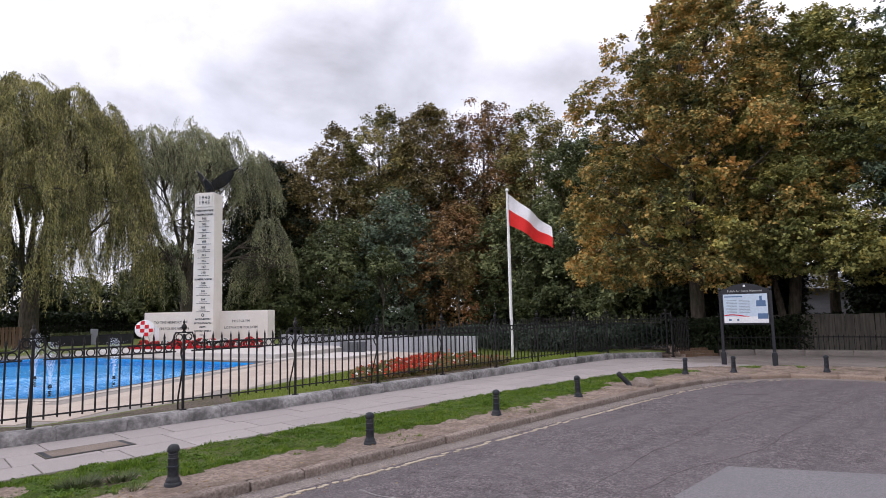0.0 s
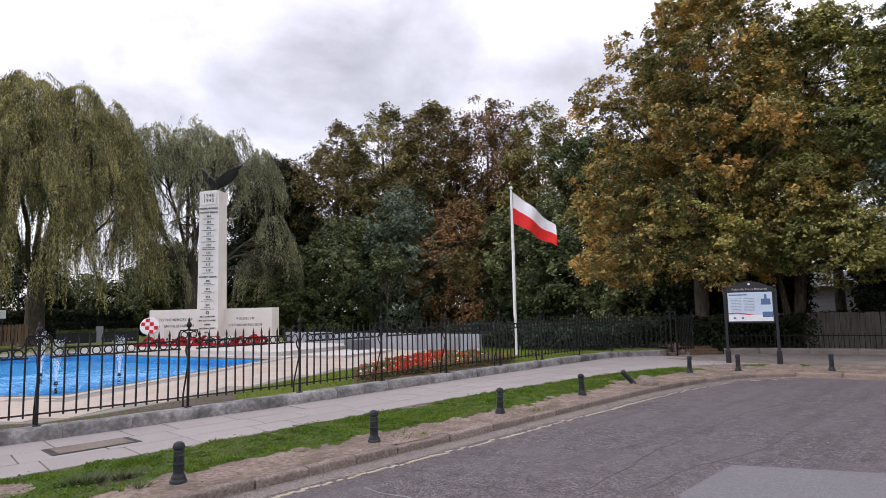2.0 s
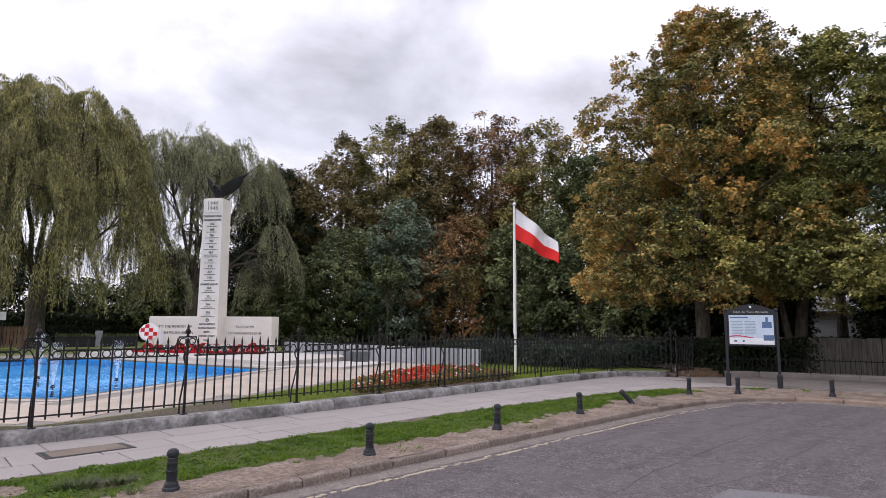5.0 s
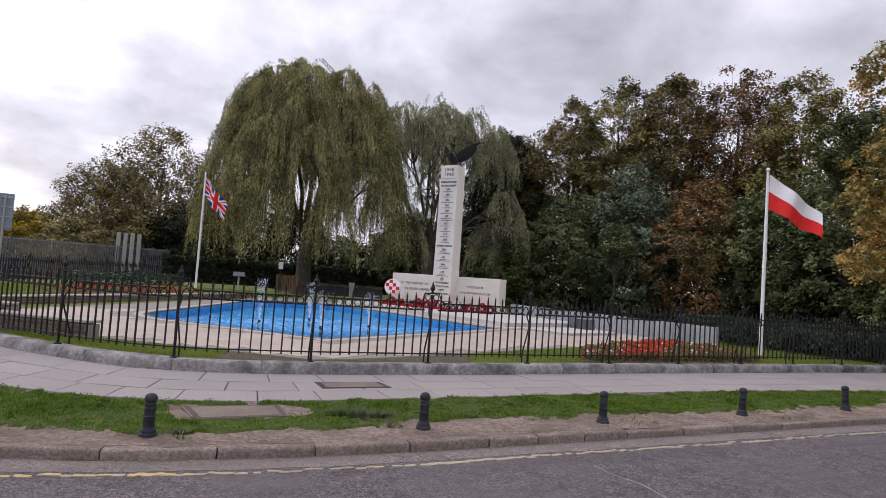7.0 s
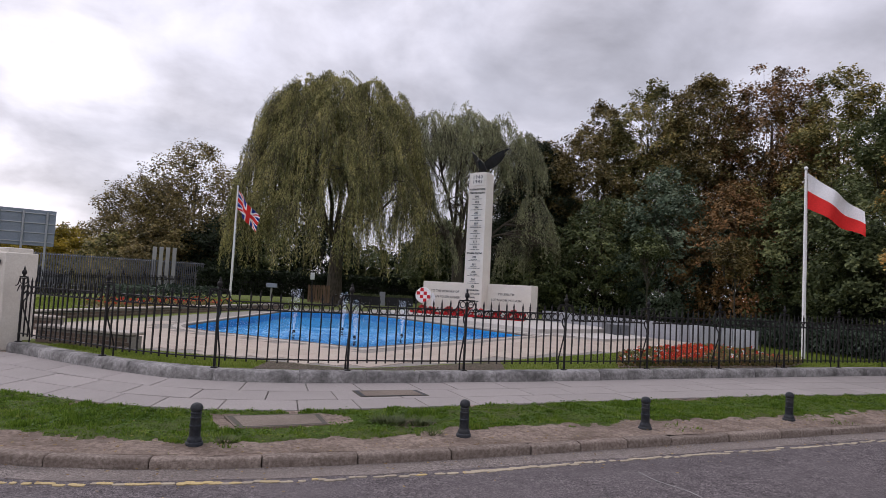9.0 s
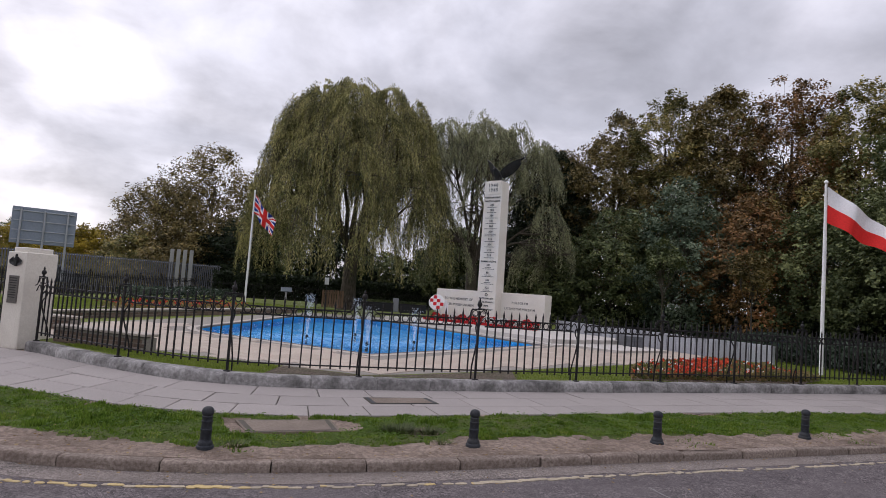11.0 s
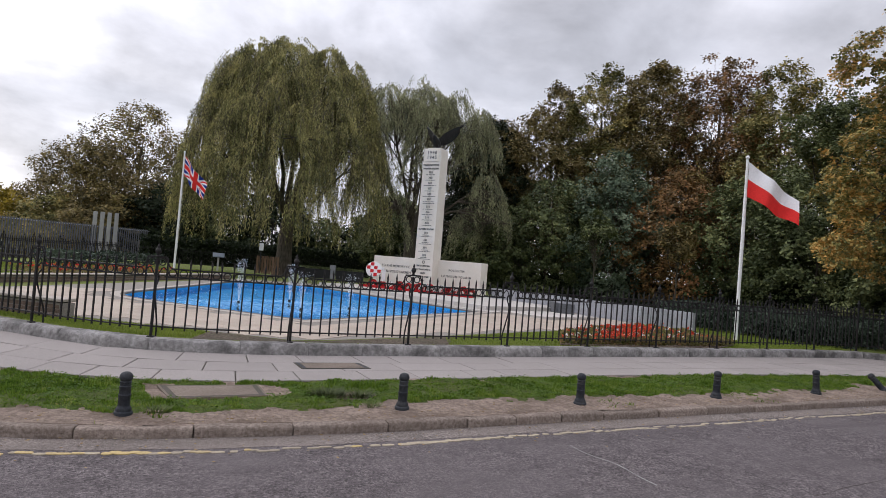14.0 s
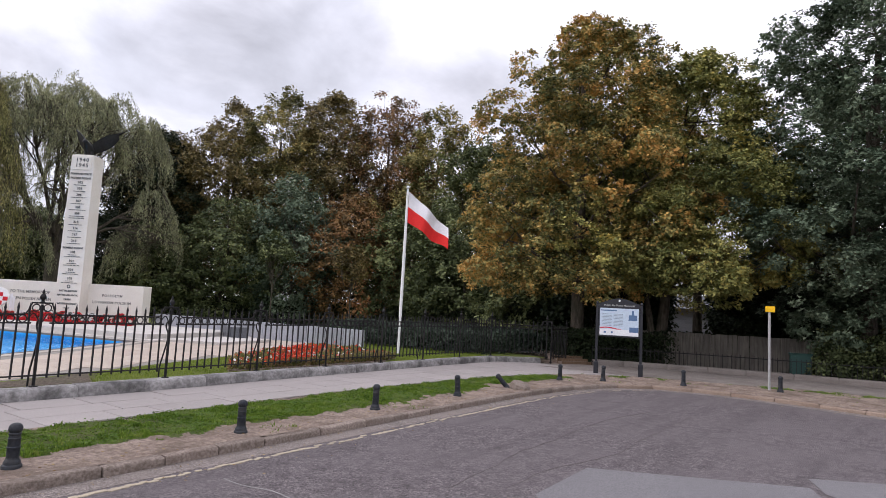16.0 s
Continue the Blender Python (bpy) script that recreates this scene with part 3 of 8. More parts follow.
structure("ground", Solid().prism([(-900, -900), (1500, -900), (1500, 1500), (-900, 1500)], -0.6, -0.12), TURF, "rough green grass ground reaching to the horizon", "ground")
FAR_SIDE = [(-27.0, 14.0), (-27.5, 20.0), (-28.5, 27.0), (-30.0, 34.0), (-33.0, 44.0), (-39.0, 58.0), (-52.0, 80.0), (-80.0, 130.0)]
NEAR_EDGE = [(-18.0, 15.5), (-14.5, 20.9), (-14.05, 23.0), (-14.0, 26.0), (-13.8, 30.0), (-14.4, 38.0), (-24.0, 70.0), (-44.0, 120.0)]
MID_EDGE = [(-21.0, 15.0), (-17.5, 20.6), (-16.6, 23.5), (-16.2, 26.5), (-15.8, 30.0), (-16.4, 38.0), (-27.0, 70.0), (-48.0, 120.0)]
NEAR_Z = [-0.004, 0.02, 0.20, 0.30, 0.36, 0.42, 0.5, 0.5]
road_poly = [(p.x, p.y) for p in KERB_LINE[::-1]] + [(-14.6, 21.0), (-18.0, 15.6), (-26.9, 13.9), (-26.0, -60.0), (40.0, -60.0), (14.5, -14.0)]
structure("road", Solid().prism(road_poly, -0.3, 0.0), ASPHALT, "grey worn asphalt road with cracks and patches", "road")
# the main road, rising gently to its far side
rs = Solid()
k = len(NEAR_EDGE)
rings = [[(*p, z) for p, z in zip(NEAR_EDGE, NEAR_Z)], [(*p, max(0.0, min(0.53, 0.53 * (p[1] - 14.0) / 10.0))) for p in MID_EDGE], [(*p, max(0.0, min(0.55, 0.55 * (p[1] - 12.0) / 9.0))) for p in FAR_SIDE]]
vs = [q for ring in rings for q in ring] + [(x, y, -0.3) for ring in (rings[0], rings[2]) for x, y, z in ring]
fs = []
for i in range(k - 1):
    fs += [(i, i + 1, k + i + 1, k + i), (k + i, k + i + 1, 2 * k + i + 1, 2 * k + i), (3 * k + i, 4 * k + i, 4 * k + i + 1, 3 * k + i + 1), (i, 3 * k + i, 3 * k + i + 1, i + 1), (2 * k + i, 2 * k + i + 1, 4 * k + i + 1, 4 * k + i)]
fs += [(0, k, 2 * k, 4 * k, 3 * k), (k - 1, 4 * k - 1, 5 * k - 1, 3 * k - 1, 2 * k - 1)]
structure("main_road", rs.add(vs, fs), ASPHALT, "grey asphalt main road passing the corner", "road")
structure("far_verge", Solid().prism(FAR_SIDE + [(-140.0, 160.0), (-140.0, 14.0)], 0.0, 0.58), TURF, "rough grass beyond the main road", "verge")

# lighter patches and seams of the asphalt, 4 mm proud
for poly in ([(6.86, 2.68), (7.9, 0.6), (6.2, 0.0), (4.3, 1.6), (5.5, 2.64)], [(8.36, 0.65), (9.6, -1.4), (8.2, -2.2), (6.9, -0.6), (7.76, 0.45)]):
    structure("asphalt_patch", Solid().prism(poly, -0.05, 0.004), PATCH, "paler patch of newer asphalt let into the road", "road patch")


def ribbon(line, w0, w1, z, wobble=0.0):
    s = Solid()
    pts = []
    for i, p in enumerate(line):
        t = (line[min(i + 1, len(line) - 1)] - line[max(i - 1, 0)]).normalized()
        nrm = Vector((-t.y, t.x, 0))
        j = wobble * (noise.noise(p * 3.1) if wobble else 0)
        pts += [p + nrm * (w0 + j), p + nrm * (w1 - j)]
    vs = [(p.x, p.y, z) for p in pts] + [(p.x, p.y, z - 0.03) for p in pts]
    n = len(pts)
    fs = []
    for i in range(0, n - 2, 2):
        fs += [(i, i + 2, i + 3, i + 1), (i + n, i + 1 + n, i + 3 + n, i + 2 + n), (i, i + n, i + 2 + n, i + 2), (i + 1, i + 3, i + 3 + n, i + 1 + n)]
    fs += [(0, 1, 1 + n, n), (n - 2, 2 * n - 2, 2 * n - 1, n - 1)]
    return s.add(vs, fs)


def crack(pts, w, name="road_crack", material=None, label="dark crack in the asphalt road"):
    line = smooth_line(pts, 0.12)
    line = [p + Vector((noise.noise(p * 2.2), noise.noise(p * 2.2 + Vector((9, 3, 1))), 0)) * 0.07 for p in line]
    structure(name, ribbon(line, -w, w, 0.004, w * 0.8), material or TAR, label, "road crack")


crack([(12.5, 2.78), (9.42, 2.75), (7.74, 2.7), (6.6, 2.92), (5.54, 2.95)], 0.004)
crack([(12.04, 3.43), (10.23, 3.69), (8.2, 3.63), (6.77, 3.56), (5.92, 3.44), (5.05, 3.35)], 0.003)
crack([(12.3, 4.7), (12.45, 4.4), (12.65, 4.1)], 0.010)
crack([(3.79, 5.02), (3.79, 4.74), (3.82, 4.4), (3.78, 3.9)], 0.005, "road_scratch", WORN_WHITE, "pale scratch across the asphalt road")
crack([(-4.3, 4.6), (-3.94, 5.67), (-3.77, 5.88), (-3.68, 6.27), (-3.3, 6.75)], 0.005)

# dusty strip along the kerb, and the worn line, flaked into scraps of paint
structure("gutter", ribbon(offset(KERB_LINE, -0.155), -0.155, 0.15, 0.003, 0.03), GUTTER, "dusty paler strip of asphalt along the kerb", "gutter")
yl = offset(KERB_LINE, -0.40)
scraps, faded, total, d = Solid(), Solid(), length_of(yl), 0.0
while d < total - 0.3:
    p, t = along(yl, d)
    nr = Vector((-t.y, t.x, 0))
    wear = noise.noise(p * 0.6) + 0.7 * noise.noise(p * 2.7) + (0.42 if p.x > -1.2 else 0.0)
    thin = max(0.0, min(1.0, 0.5 + 0.9 * wear))
    L, w = 0.05 + 0.07 * RNG.random(), 0.042 - 0.016 * thin
    p = p + nr * ((0.004 + 0.012 * thin) * RNG.normal() + 0.03 * noise.noise(p * 0.7))
    ring = []
    for k in range(8):
        a = 6.283 * (k + 0.5) / 8
        q = p + t * math.copysign(abs(math.cos(a)) ** 0.6, math.cos(a)) * L * RNG.uniform(0.42, 0.6) + nr * math.copysign(abs(math.sin(a)) ** 0.6, math.sin(a)) * w * RNG.uniform(0.7, 1.1)
        ring.append((q.x, q.y))
    if RNG.random() > (0.45 * (p.x - 13.0) if p.x > 13.0 else 0.0):
        (faded if p.x + 2.0 * RNG.normal() > 0.5 else scraps).prism(ring, -0.01, 0.0045 + 0.003 * RNG.random())
    d += L * (0.5 + 0.45 * thin) + (0.07 * RNG.random() if wear > 0.55 else 0.0)
structure("worn_line", faded, CREAM, "pale cream line worn thin along the kerb", "road marking")
structure("yellow_line", scraps, YELLOW, "worn cream-yellow line flaked into scraps along the kerb", "road marking")["kind"] = "structure"

# kerb stones, one by one
kerb_ob = thing("kerb", "worn concrete kerb stones along the road", "kerb", None, "", "structure")
total, d = length_of(KERB_LINE), 0.0
while d < total - 0.9:
    L = float(RNG.choice([0.9, 0.93, 0.86, 0.62, 0.9]))
    a, b = along(KERB_LINE, d + 0.009)[0], along(KERB_LINE, d + L - 0.009)[0]
    t = (b - a).normalized()
    c = (a + b) / 2 + Vector((-t.y, t.x, 0)) * 0.07
    h = 0.092 + 0.005 * RNG.normal()
    s = worn_stone((b - a).length + 0.004, 0.150, h + 0.16, 0.022, 0.006)
    part("kerb_stone", s, RUSTY_KERB if c.x > 14 and c.y < 5.2 else KERB, kerb_ob, "", True, True,
         pose(c.x, c.y, (h - 0.16) / 2, 0.8 * RNG.normal(), 0.35 * RNG.normal(), math.degrees(math.atan2(t.y, t.x)) + 0.5 * RNG.normal()))
    d += L

# earth under the verge and bedding under the slabs
inner = [(p.x, p.y) for p in offset(KERB_LINE, 0.14)]
bank = inner + [(20, -8), (44, -8), (44, 24), (31, 27.5), (19.6, 12.2), (19.4, 9.6), (19.0, 8.8)] + [(p.x, p.y) for p in offset(FENCE_LINE, 0.15)[::-1]] + [(-3.5, 14.2), (-6.5, 18.0), (-10.9, 24.6), (-11.0, 30.0), (-10.0, 40.0), (-14.4, 40.0), (-14.2, 36), (-13.7, 30), (-13.9, 26), (-13.95, 23), (-14.3, 21.3)]
structure("verge", Solid().prism(bank, -0.2, 0.090), SOIL, "trodden bare earth along the kerb", "verge")

# the footway between railings (first) and verge (second), station by station
STATIONS = [((-11.4, 29.5), (-12.4, 29.5)), ((-10.95, 24.4), (-12.3, 22.0)), ((-8.7, 21.0), (-10.7, 18.8)), ((-6.65, 17.5), (-8.35, 15.9)), ((-5.1, 15.25), (-6.6, 13.2)), ((-3.95, 13.75), (-5.3, 12.05)), ((-3.15, 12.98), (-4.1, 10.85)),
            ((-2.4, 12.03), (-3.2, 10.0)), ((-1.5, 11.0), (-2.3, 9.13)), ((-0.4, 10.05), (-1.0, 8.2)), ((0.75, 9.69), (0.4, 7.71)), ((2.2, 9.58), (2.2, 7.68)), ((5.2, 9.60), (5.2, 7.81)), ((8.5, 9.78), (8.6, 7.92)), ((12.5, 9.93), (12.6, 7.76)),
            ((15.4, 10.0), (15.3, 7.2)), ((17.5, 9.95), (16.7, 6.4)), ((18.6, 8.6), (17.6, 5.0)), ((20.2, 7.3), (18.15, 3.3)), ((21.3, 4.5), (18.75, 1.5)), ((21.9, 0.0), (18.75, -1.5)), ((21.6, -7.0), (18.6, -7.0))]


def cross(k, w):
    """The footway's point at station k (a fraction allowed) and w of the way across."""
    i = min(int(k), len(STATIONS) - 2)
    pts = []
    for side in (0, 1):
        c = [Vector(STATIONS[max(0, min(len(STATIONS) - 1, i + j))][side]) for j in (-1, 0, 1, 2)]
        t = k - i
        pts.append(0.5 * (2 * c[1] + (c[2] - c[0]) * t + (2 * c[0] - 5 * c[1] + 4 * c[2] - c[3]) * t * t + (3 * c[1] - c[0] - 3 * c[2] + c[3]) * t ** 3))
    return pts[0].lerp(pts[1], w)


steps = [i * 0.25 for i in range(4 * (len(STATIONS) - 1) + 1)]
bed = Solid()
for k0, k1 in zip(steps, steps[1:]):
    bed.prism([tuple(cross(k0, 0)), tuple(cross(k0, 1)), tuple(cross(k1, 1)), tuple(cross(k1, 0))], -0.05, 0.100)
structure("footway", bed, JOINT, "sandy bed between the footway slabs", "pavement bed")

# ---- memorial garden ----
LAWN = 0.27
fence_inner = [(p.x, p.y) for p in offset(FENCE_LINE, 0.25)]
garden_poly = fence_inner + [(19.2, 9.4), (19.6, 12.0), (31.0, 27.0), (30.0, 46.0), (-1.0, 46.0), (-10.6, 25.0), (-6.4, 18.3), (-5.0, 16.2), (-3.4, 14.2)]


def grow(poly, d):
    """The polygon with its sides moved outwards by d."""
    n = len(poly)
    ccw = sum(poly[i][0] * poly[(i + 1) % n][1] - poly[(i + 1) % n][0] * poly[i][1] for i in range(n)) > 0
    lines = []
    for i in range(n):
        a, b = Vector(poly[i]), Vector(poly[(i + 1) % n])
        t = (b - a).normalized()
        nr = Vector((t.y, -t.x)) * (1 if ccw else -1)
        lines.append((a + nr * d, t))
    out = []
    for i in range(n):
        (p, t), (q, r) = lines[i - 1], lines[i]
        den = t.x * r.y - t.y * r.x
        k = ((q.x - p.x) * r.y - (q.y - p.y) * r.x) / den
        out.append((p.x + t.x * k, p.y + t.y * k))
    return out


def sheet_with_hole(name, outer, hole, z, material):
    """A level sheet with an opening in it."""
    bm = bmesh.new()
    ov = [bm.verts.new((*p, 0)) for p in outer]
    iv = [bm.verts.new((*p, 0)) for p in hole]
    es = [bm.edges.new((r[i], r[(i + 1) % len(r)])) for r in (ov, iv) for i in range(len(r))]
    bmesh.ops.triangle_fill(bm, use_beauty=True, use_dissolve=False, edges=es)
    for f in bm.faces:
        if f.normal.z < 0:
            f.normal_flip()
    for v in bm.verts:
        v.co.z = z
    me = bpy.data.meshes.new(name)
    bm.to_mesh(me)
    bm.free()
    me.materials.append(material)
    return me


JETS = ((2.26, 17.81, 1.15), (3.93, 19.13, 1.1), (3.66, 16.36, 0.95), (5.26, 17.25, 0.95))
POOL = [(-0.95, 17.75), (3.02, 13.2), (9.65, 17.55), (6.8, 28.0), (3.6, 28.5)]
tagged(part("garden_lawn", sheet_with_hole("garden_lawn", garden_poly, grow(POOL, 0.2), LAWN, LAWNBASE), LAWNBASE), "mown green lawn of the memorial garden", "lawn", "", "structure")

# weathered plinth stones under the railings
def plinth(line, material=None, label="weathered grey stone plinth with dark lichen under the railings"):
    ob = thing("plinth", label, "plinth", None, "", "structure")
    total, d = length_of(line), 0.0
    while d < total - 0.3:
        L = min(1.2 + 0.15 * RNG.normal(), total - d)
        a, b = along(line, d + 0.004)[0], along(line, d + L - 0.004)[0]
        t = (b - a).normalized()
        c = (a + b) / 2 + Vector((-t.y, t.x, 0)) * 0.16
        s = worn_stone((b - a).length + 0.004, 0.32, 0.30, 0.045, 0.006)
        part("plinth_stone", s, material or PLINTH, ob, "", True, True, pose(c.x, c.y, 0.135 + 0.003 * RNG.normal(), 0, 0, math.degrees(math.atan2(t.y, t.x)) + 0.3 * RNG.normal()))
        d += L
    return ob


plinth(FENCE_LINE)
RIGHT_RETURN = [Vector(p) for p in ((18.66, 8.72, 0), (19.2, 8.68, 0), (19.72, 8.66, 0))]
LEFT_LINE = [Vector(p) for p in ((-11.4, 24.6, 0), (-9.0, 21.2, 0), (-6.7, 17.55, 0))]
plinth(LEFT_LINE)

# railings: one bar, ring, post and stay, repeated
def bar_mesh(z0, z1):
    s = Solid().box((0, 0, (z0 + z1) / 2 - 0.04), (0.021, 0.021, z1 - z0 - 0.08))
    s.lathe([(0.012, 0), (0.019, 0.02), (0.013, 0.045), (0.002, 0.10)], 6, (0, 0, z1 - 0.09))
    return s.mesh("bar", IRON)


BAR = bar_mesh(0.40, 1.46)
RING = Solid().ring((0, 0, 1.245), 0.052, 0.009, (1, 0, 0), (0, 0, 1), 14, 5).mesh("ring", IRON, True)
post_s = Solid().box((0, 0, 0.85), (0.036, 0.036, 1.20), 0, 0.005).box((0, 0, 1.47), (0.28, 0.02, 0.022)).box((0, 0, 0.29), (0.09, 0.09, 0.03), 0, 0.008)
POST = post_s.lathe([(0.022, 0), (0.034, 0.01), (0.034, 0.025), (0.02, 0.035), (0.02, 0.05), (0.040, 0.075), (0.044, 0.10), (0.030, 0.13), (0.014, 0.145), (0.020, 0.16), (0.010, 0.19), (0.002, 0.215)], 10, (0, 0, 1.46)).mesh("post", IRON, True)
stay_pts = [(0, 0.02, 1.16), (0, 0.07, 1.22), (0, 0.105, 1.16), (0, 0.075, 1.09), (0, 0.035, 1.04), (0, 0.03, 0.92), (0, 0.10, 0.70), (0, 0.17, 0.50), (0, 0.185, 0.38), (0, 0.185, 0.26)]
STAY = Solid().tube([Vector(p) for p in smooth_line(stay_pts, 0.035)], 0.0135, 6).mesh("stay", IRON, True)
scroll_s = Solid()
for sx in (-1, 1):
    scroll_s.tube(smooth_line([(sx * 0.13, 0, 1.47), (sx * 0.155, 0, 1.40), (sx * 0.20, 0, 1.32), (sx * 0.27, 0, 1.305)], 0.03), 0.010, 6)
    scroll_s.ring((sx * 0.075, 0, 1.40), 0.050, 0.009, (1, 0, 0), (0, 0, 1), 14, 5)
    scroll_s.tube(smooth_line([(sx * 0.02, 0, 1.20), (sx * 0.10, 0, 1.32), (sx * 0.20, 0, 1.20)], 0.03), 0.009, 6)
SCROLL = scroll_s.mesh("scroll", IRON, True)


def railing(line, stops, label, stays=True, z=0.0, group=""):
    """Railings along a line: a post at each stop (metres along it), rails, rings and bars between."""
    ob = thing("railings", label, "railings", None, group)
    for d in stops:
        p, t = along(line, d)
        m = pose(p.x, p.y, z, 0, 0, math.degrees(math.atan2(t.y, t.x)))
        part("post", POST, None, ob, "", m=m)
        part("scroll", SCROLL, None, ob, "", m=m)
        if stays:
            part("stay", STAY, None, ob, "", m=m)
    for d0, d1 in zip(stops, stops[1:]):
        n = max(3, round((d1 - d0) / 0.152))
        for zz, e in ((0.445, 0.0), (1.185, 0.12), (1.305, 0.24)):
            pts = [along(line, d0 + e + (d1 - d0 - 2 * e) * i / 6)[0] + Vector((0, 0, zz + z)) for i in range(7)]
            part("rail", Solid().tube(pts, 0.0125, 5), IRON, ob)
        for i in range(1, n):
            p, t = along(line, d0 + (d1 - d0) * i / n)
            turn = math.degrees(math.atan2(t.y, t.x))
            part("bar", BAR, None, ob, "", m=pose(p.x, p.y, z + 0.006 * RNG.normal(), 0.25 * RNG.normal(), 0.3 * RNG.normal(), turn))
        for i in range(1, n - 1):
            p, t = along(line, d0 + (d1 - d0) * (i + 0.5) / n)
            part("ring", RING, None, ob, "", m=pose(p.x, p.y, z, 0, 0, math.degrees(math.atan2(t.y, t.x))))
    return ob


RAIL_LINE = offset(FENCE_LINE, 0.17)


def nearest(line, x, y):
    """How far along the line its nearest point to (x, y) lies."""
    best, at, d = 1e9, 0.0, 0.0
    for a, b in zip(line, line[1:]):
        w, q = (b - a).to_2d(), Vector((x, y)) - a.to_2d()
        k = min(1.0, max(0.0, q.dot(w) / w.length_squared))
        e = (q - w * k).length
        if e < best:
            best, at = e, d + k * w.length
        d += w.length
    return at


stops = [0.05] + [nearest(RAIL_LINE, x, y) for x, y in ((-1.62, 11.5), (0.0, 10.07), (1.98, 9.8), (3.98, 9.8), (6.0, 9.85), (7.97, 9.95), (9.9, 10.05), (11.85, 10.1), (13.65, 10.15), (15.5, 10.2), (17.25, 10.15))] + [length_of(RAIL_LINE) - 0.1]
railing(RAIL_LINE, stops, "black ornamental iron railings with spear tops on stone plinth")
railing(offset(LEFT_LINE, 0.16), [0.1, 2.05, 4.1, 6.15, 8.3], "black ornamental iron railings with spear tops beyond the gate")
BACK_LINE = [Vector(p) for p in ((-10.8, 24.8, 0), (-1.5, 45.0, 0), (8.0, 45.4, 0), (16.0, 44.0, 0))]
railing(BACK_LINE, [0.1 + 2.2 * i for i in range(11)], "black ornamental iron railings along the far side of the garden", False, 0.05)
far_rail = thing("far_railings", "plain black iron railings behind the willow trees", "railings")
d, total = 22.5, length_of(BACK_LINE)
while d < total:
    p, t = along(BACK_LINE, d)
    part("picket", BAR, None, far_rail, "", m=pose(p.x, p.y, 0.0, 0, 0, math.degrees(math.atan2(t.y, t.x))))
    d += 0.16
for zz in (0.45, 1.3):
    part("rail", Solid().tube([along(BACK_LINE, 22.5 + (total - 22.5) * i / 14)[0] + Vector((0, 0, zz)) for i in range(15)], 0.013, 5), IRON, far_rail)

# short return at the far end, with an open gate leaf
ret = thing("side_gate", "black iron gate leaf standing open by the garden corner", "gate")
for i in range(9):
    p, t = along(RIGHT_RETURN, 0.08 + 0.105 * i)
    part("bar", BAR, None, ret, "", m=pose(p.x, p.y, -0.13, 0, 0, math.degrees(math.atan2(t.y, t.x))))
for zz in (0.33, 1.10, 1.22):
    part("rail", Solid().tube([along(RIGHT_RETURN, 0.03 + 1.0 * i / 4)[0] + Vector((0, 0, zz)) for i in range(5)], 0.013, 5), IRON, ret)
for d in (0.0, 1.04):
    p, t = along(RIGHT_RETURN, d)
    part("post", POST, None, ret, "", m=pose(p.x, p.y, -0.15, 0, 0, math.degrees(math.atan2(t.y, t.x))))

# ---- gate piers and gate ----
GATE = 45.0  # the way in, degrees from x


def gate_pier(x, y, label):
    ob = thing("gate_pier", label, "gate pier", pose(x, y, 0.1, 0, 0, GATE), "gate piers")
    part("shaft", Solid().box((0, 0, 0.90), (0.60, 0.58, 1.82), 0, 0.014), PIER, ob)
    part("cap", Solid().box((0, 0, 1.85), (0.47, 0.45, 0.10), 0, 0.012), PIER, ob)
    part("plaque", Solid().box((-0.308, 0.0, 1.10), (0.025, 0.29, 0.52), 0, 0.006), PLAQUE, ob, "dark bronze plaque with raised border")
    lines = Solid()
    for i in range(9):
        lines.box((-0.322, 0, 1.31 - 0.045 * i), (0.006, 0.18 + 0.06 * RNG.random(), 0.016))
    part("inscription", lines, BRONZE, ob)
    bird = Solid()
    for sy in (-1, 1):
        bird.add([(-0.300, 0, 1.565), (-0.330, 0, 1.655), (-0.325, sy * 0.08, 1.715), (-0.325, sy * 0.20, 1.645), (-0.325, sy * 0.18, 1.585), (-0.325, sy * 0.07, 1.55), (-0.305, sy * 0.09, 1.62)],
                 [(1, 2, 6), (2, 3, 6), (3, 4, 6), (4, 5, 6), (5, 0, 6), (0, 1, 6)])
    bird.box((-0.315, 0, 1.625), (0.025, 0.07, 0.18), 0, 0.008).box((-0.315, 0, 1.74), (0.025, 0.045, 0.055), 0, 0.008)
    part("badge", bird, BRONZE, ob, "small dark bronze winged badge")
    return ob


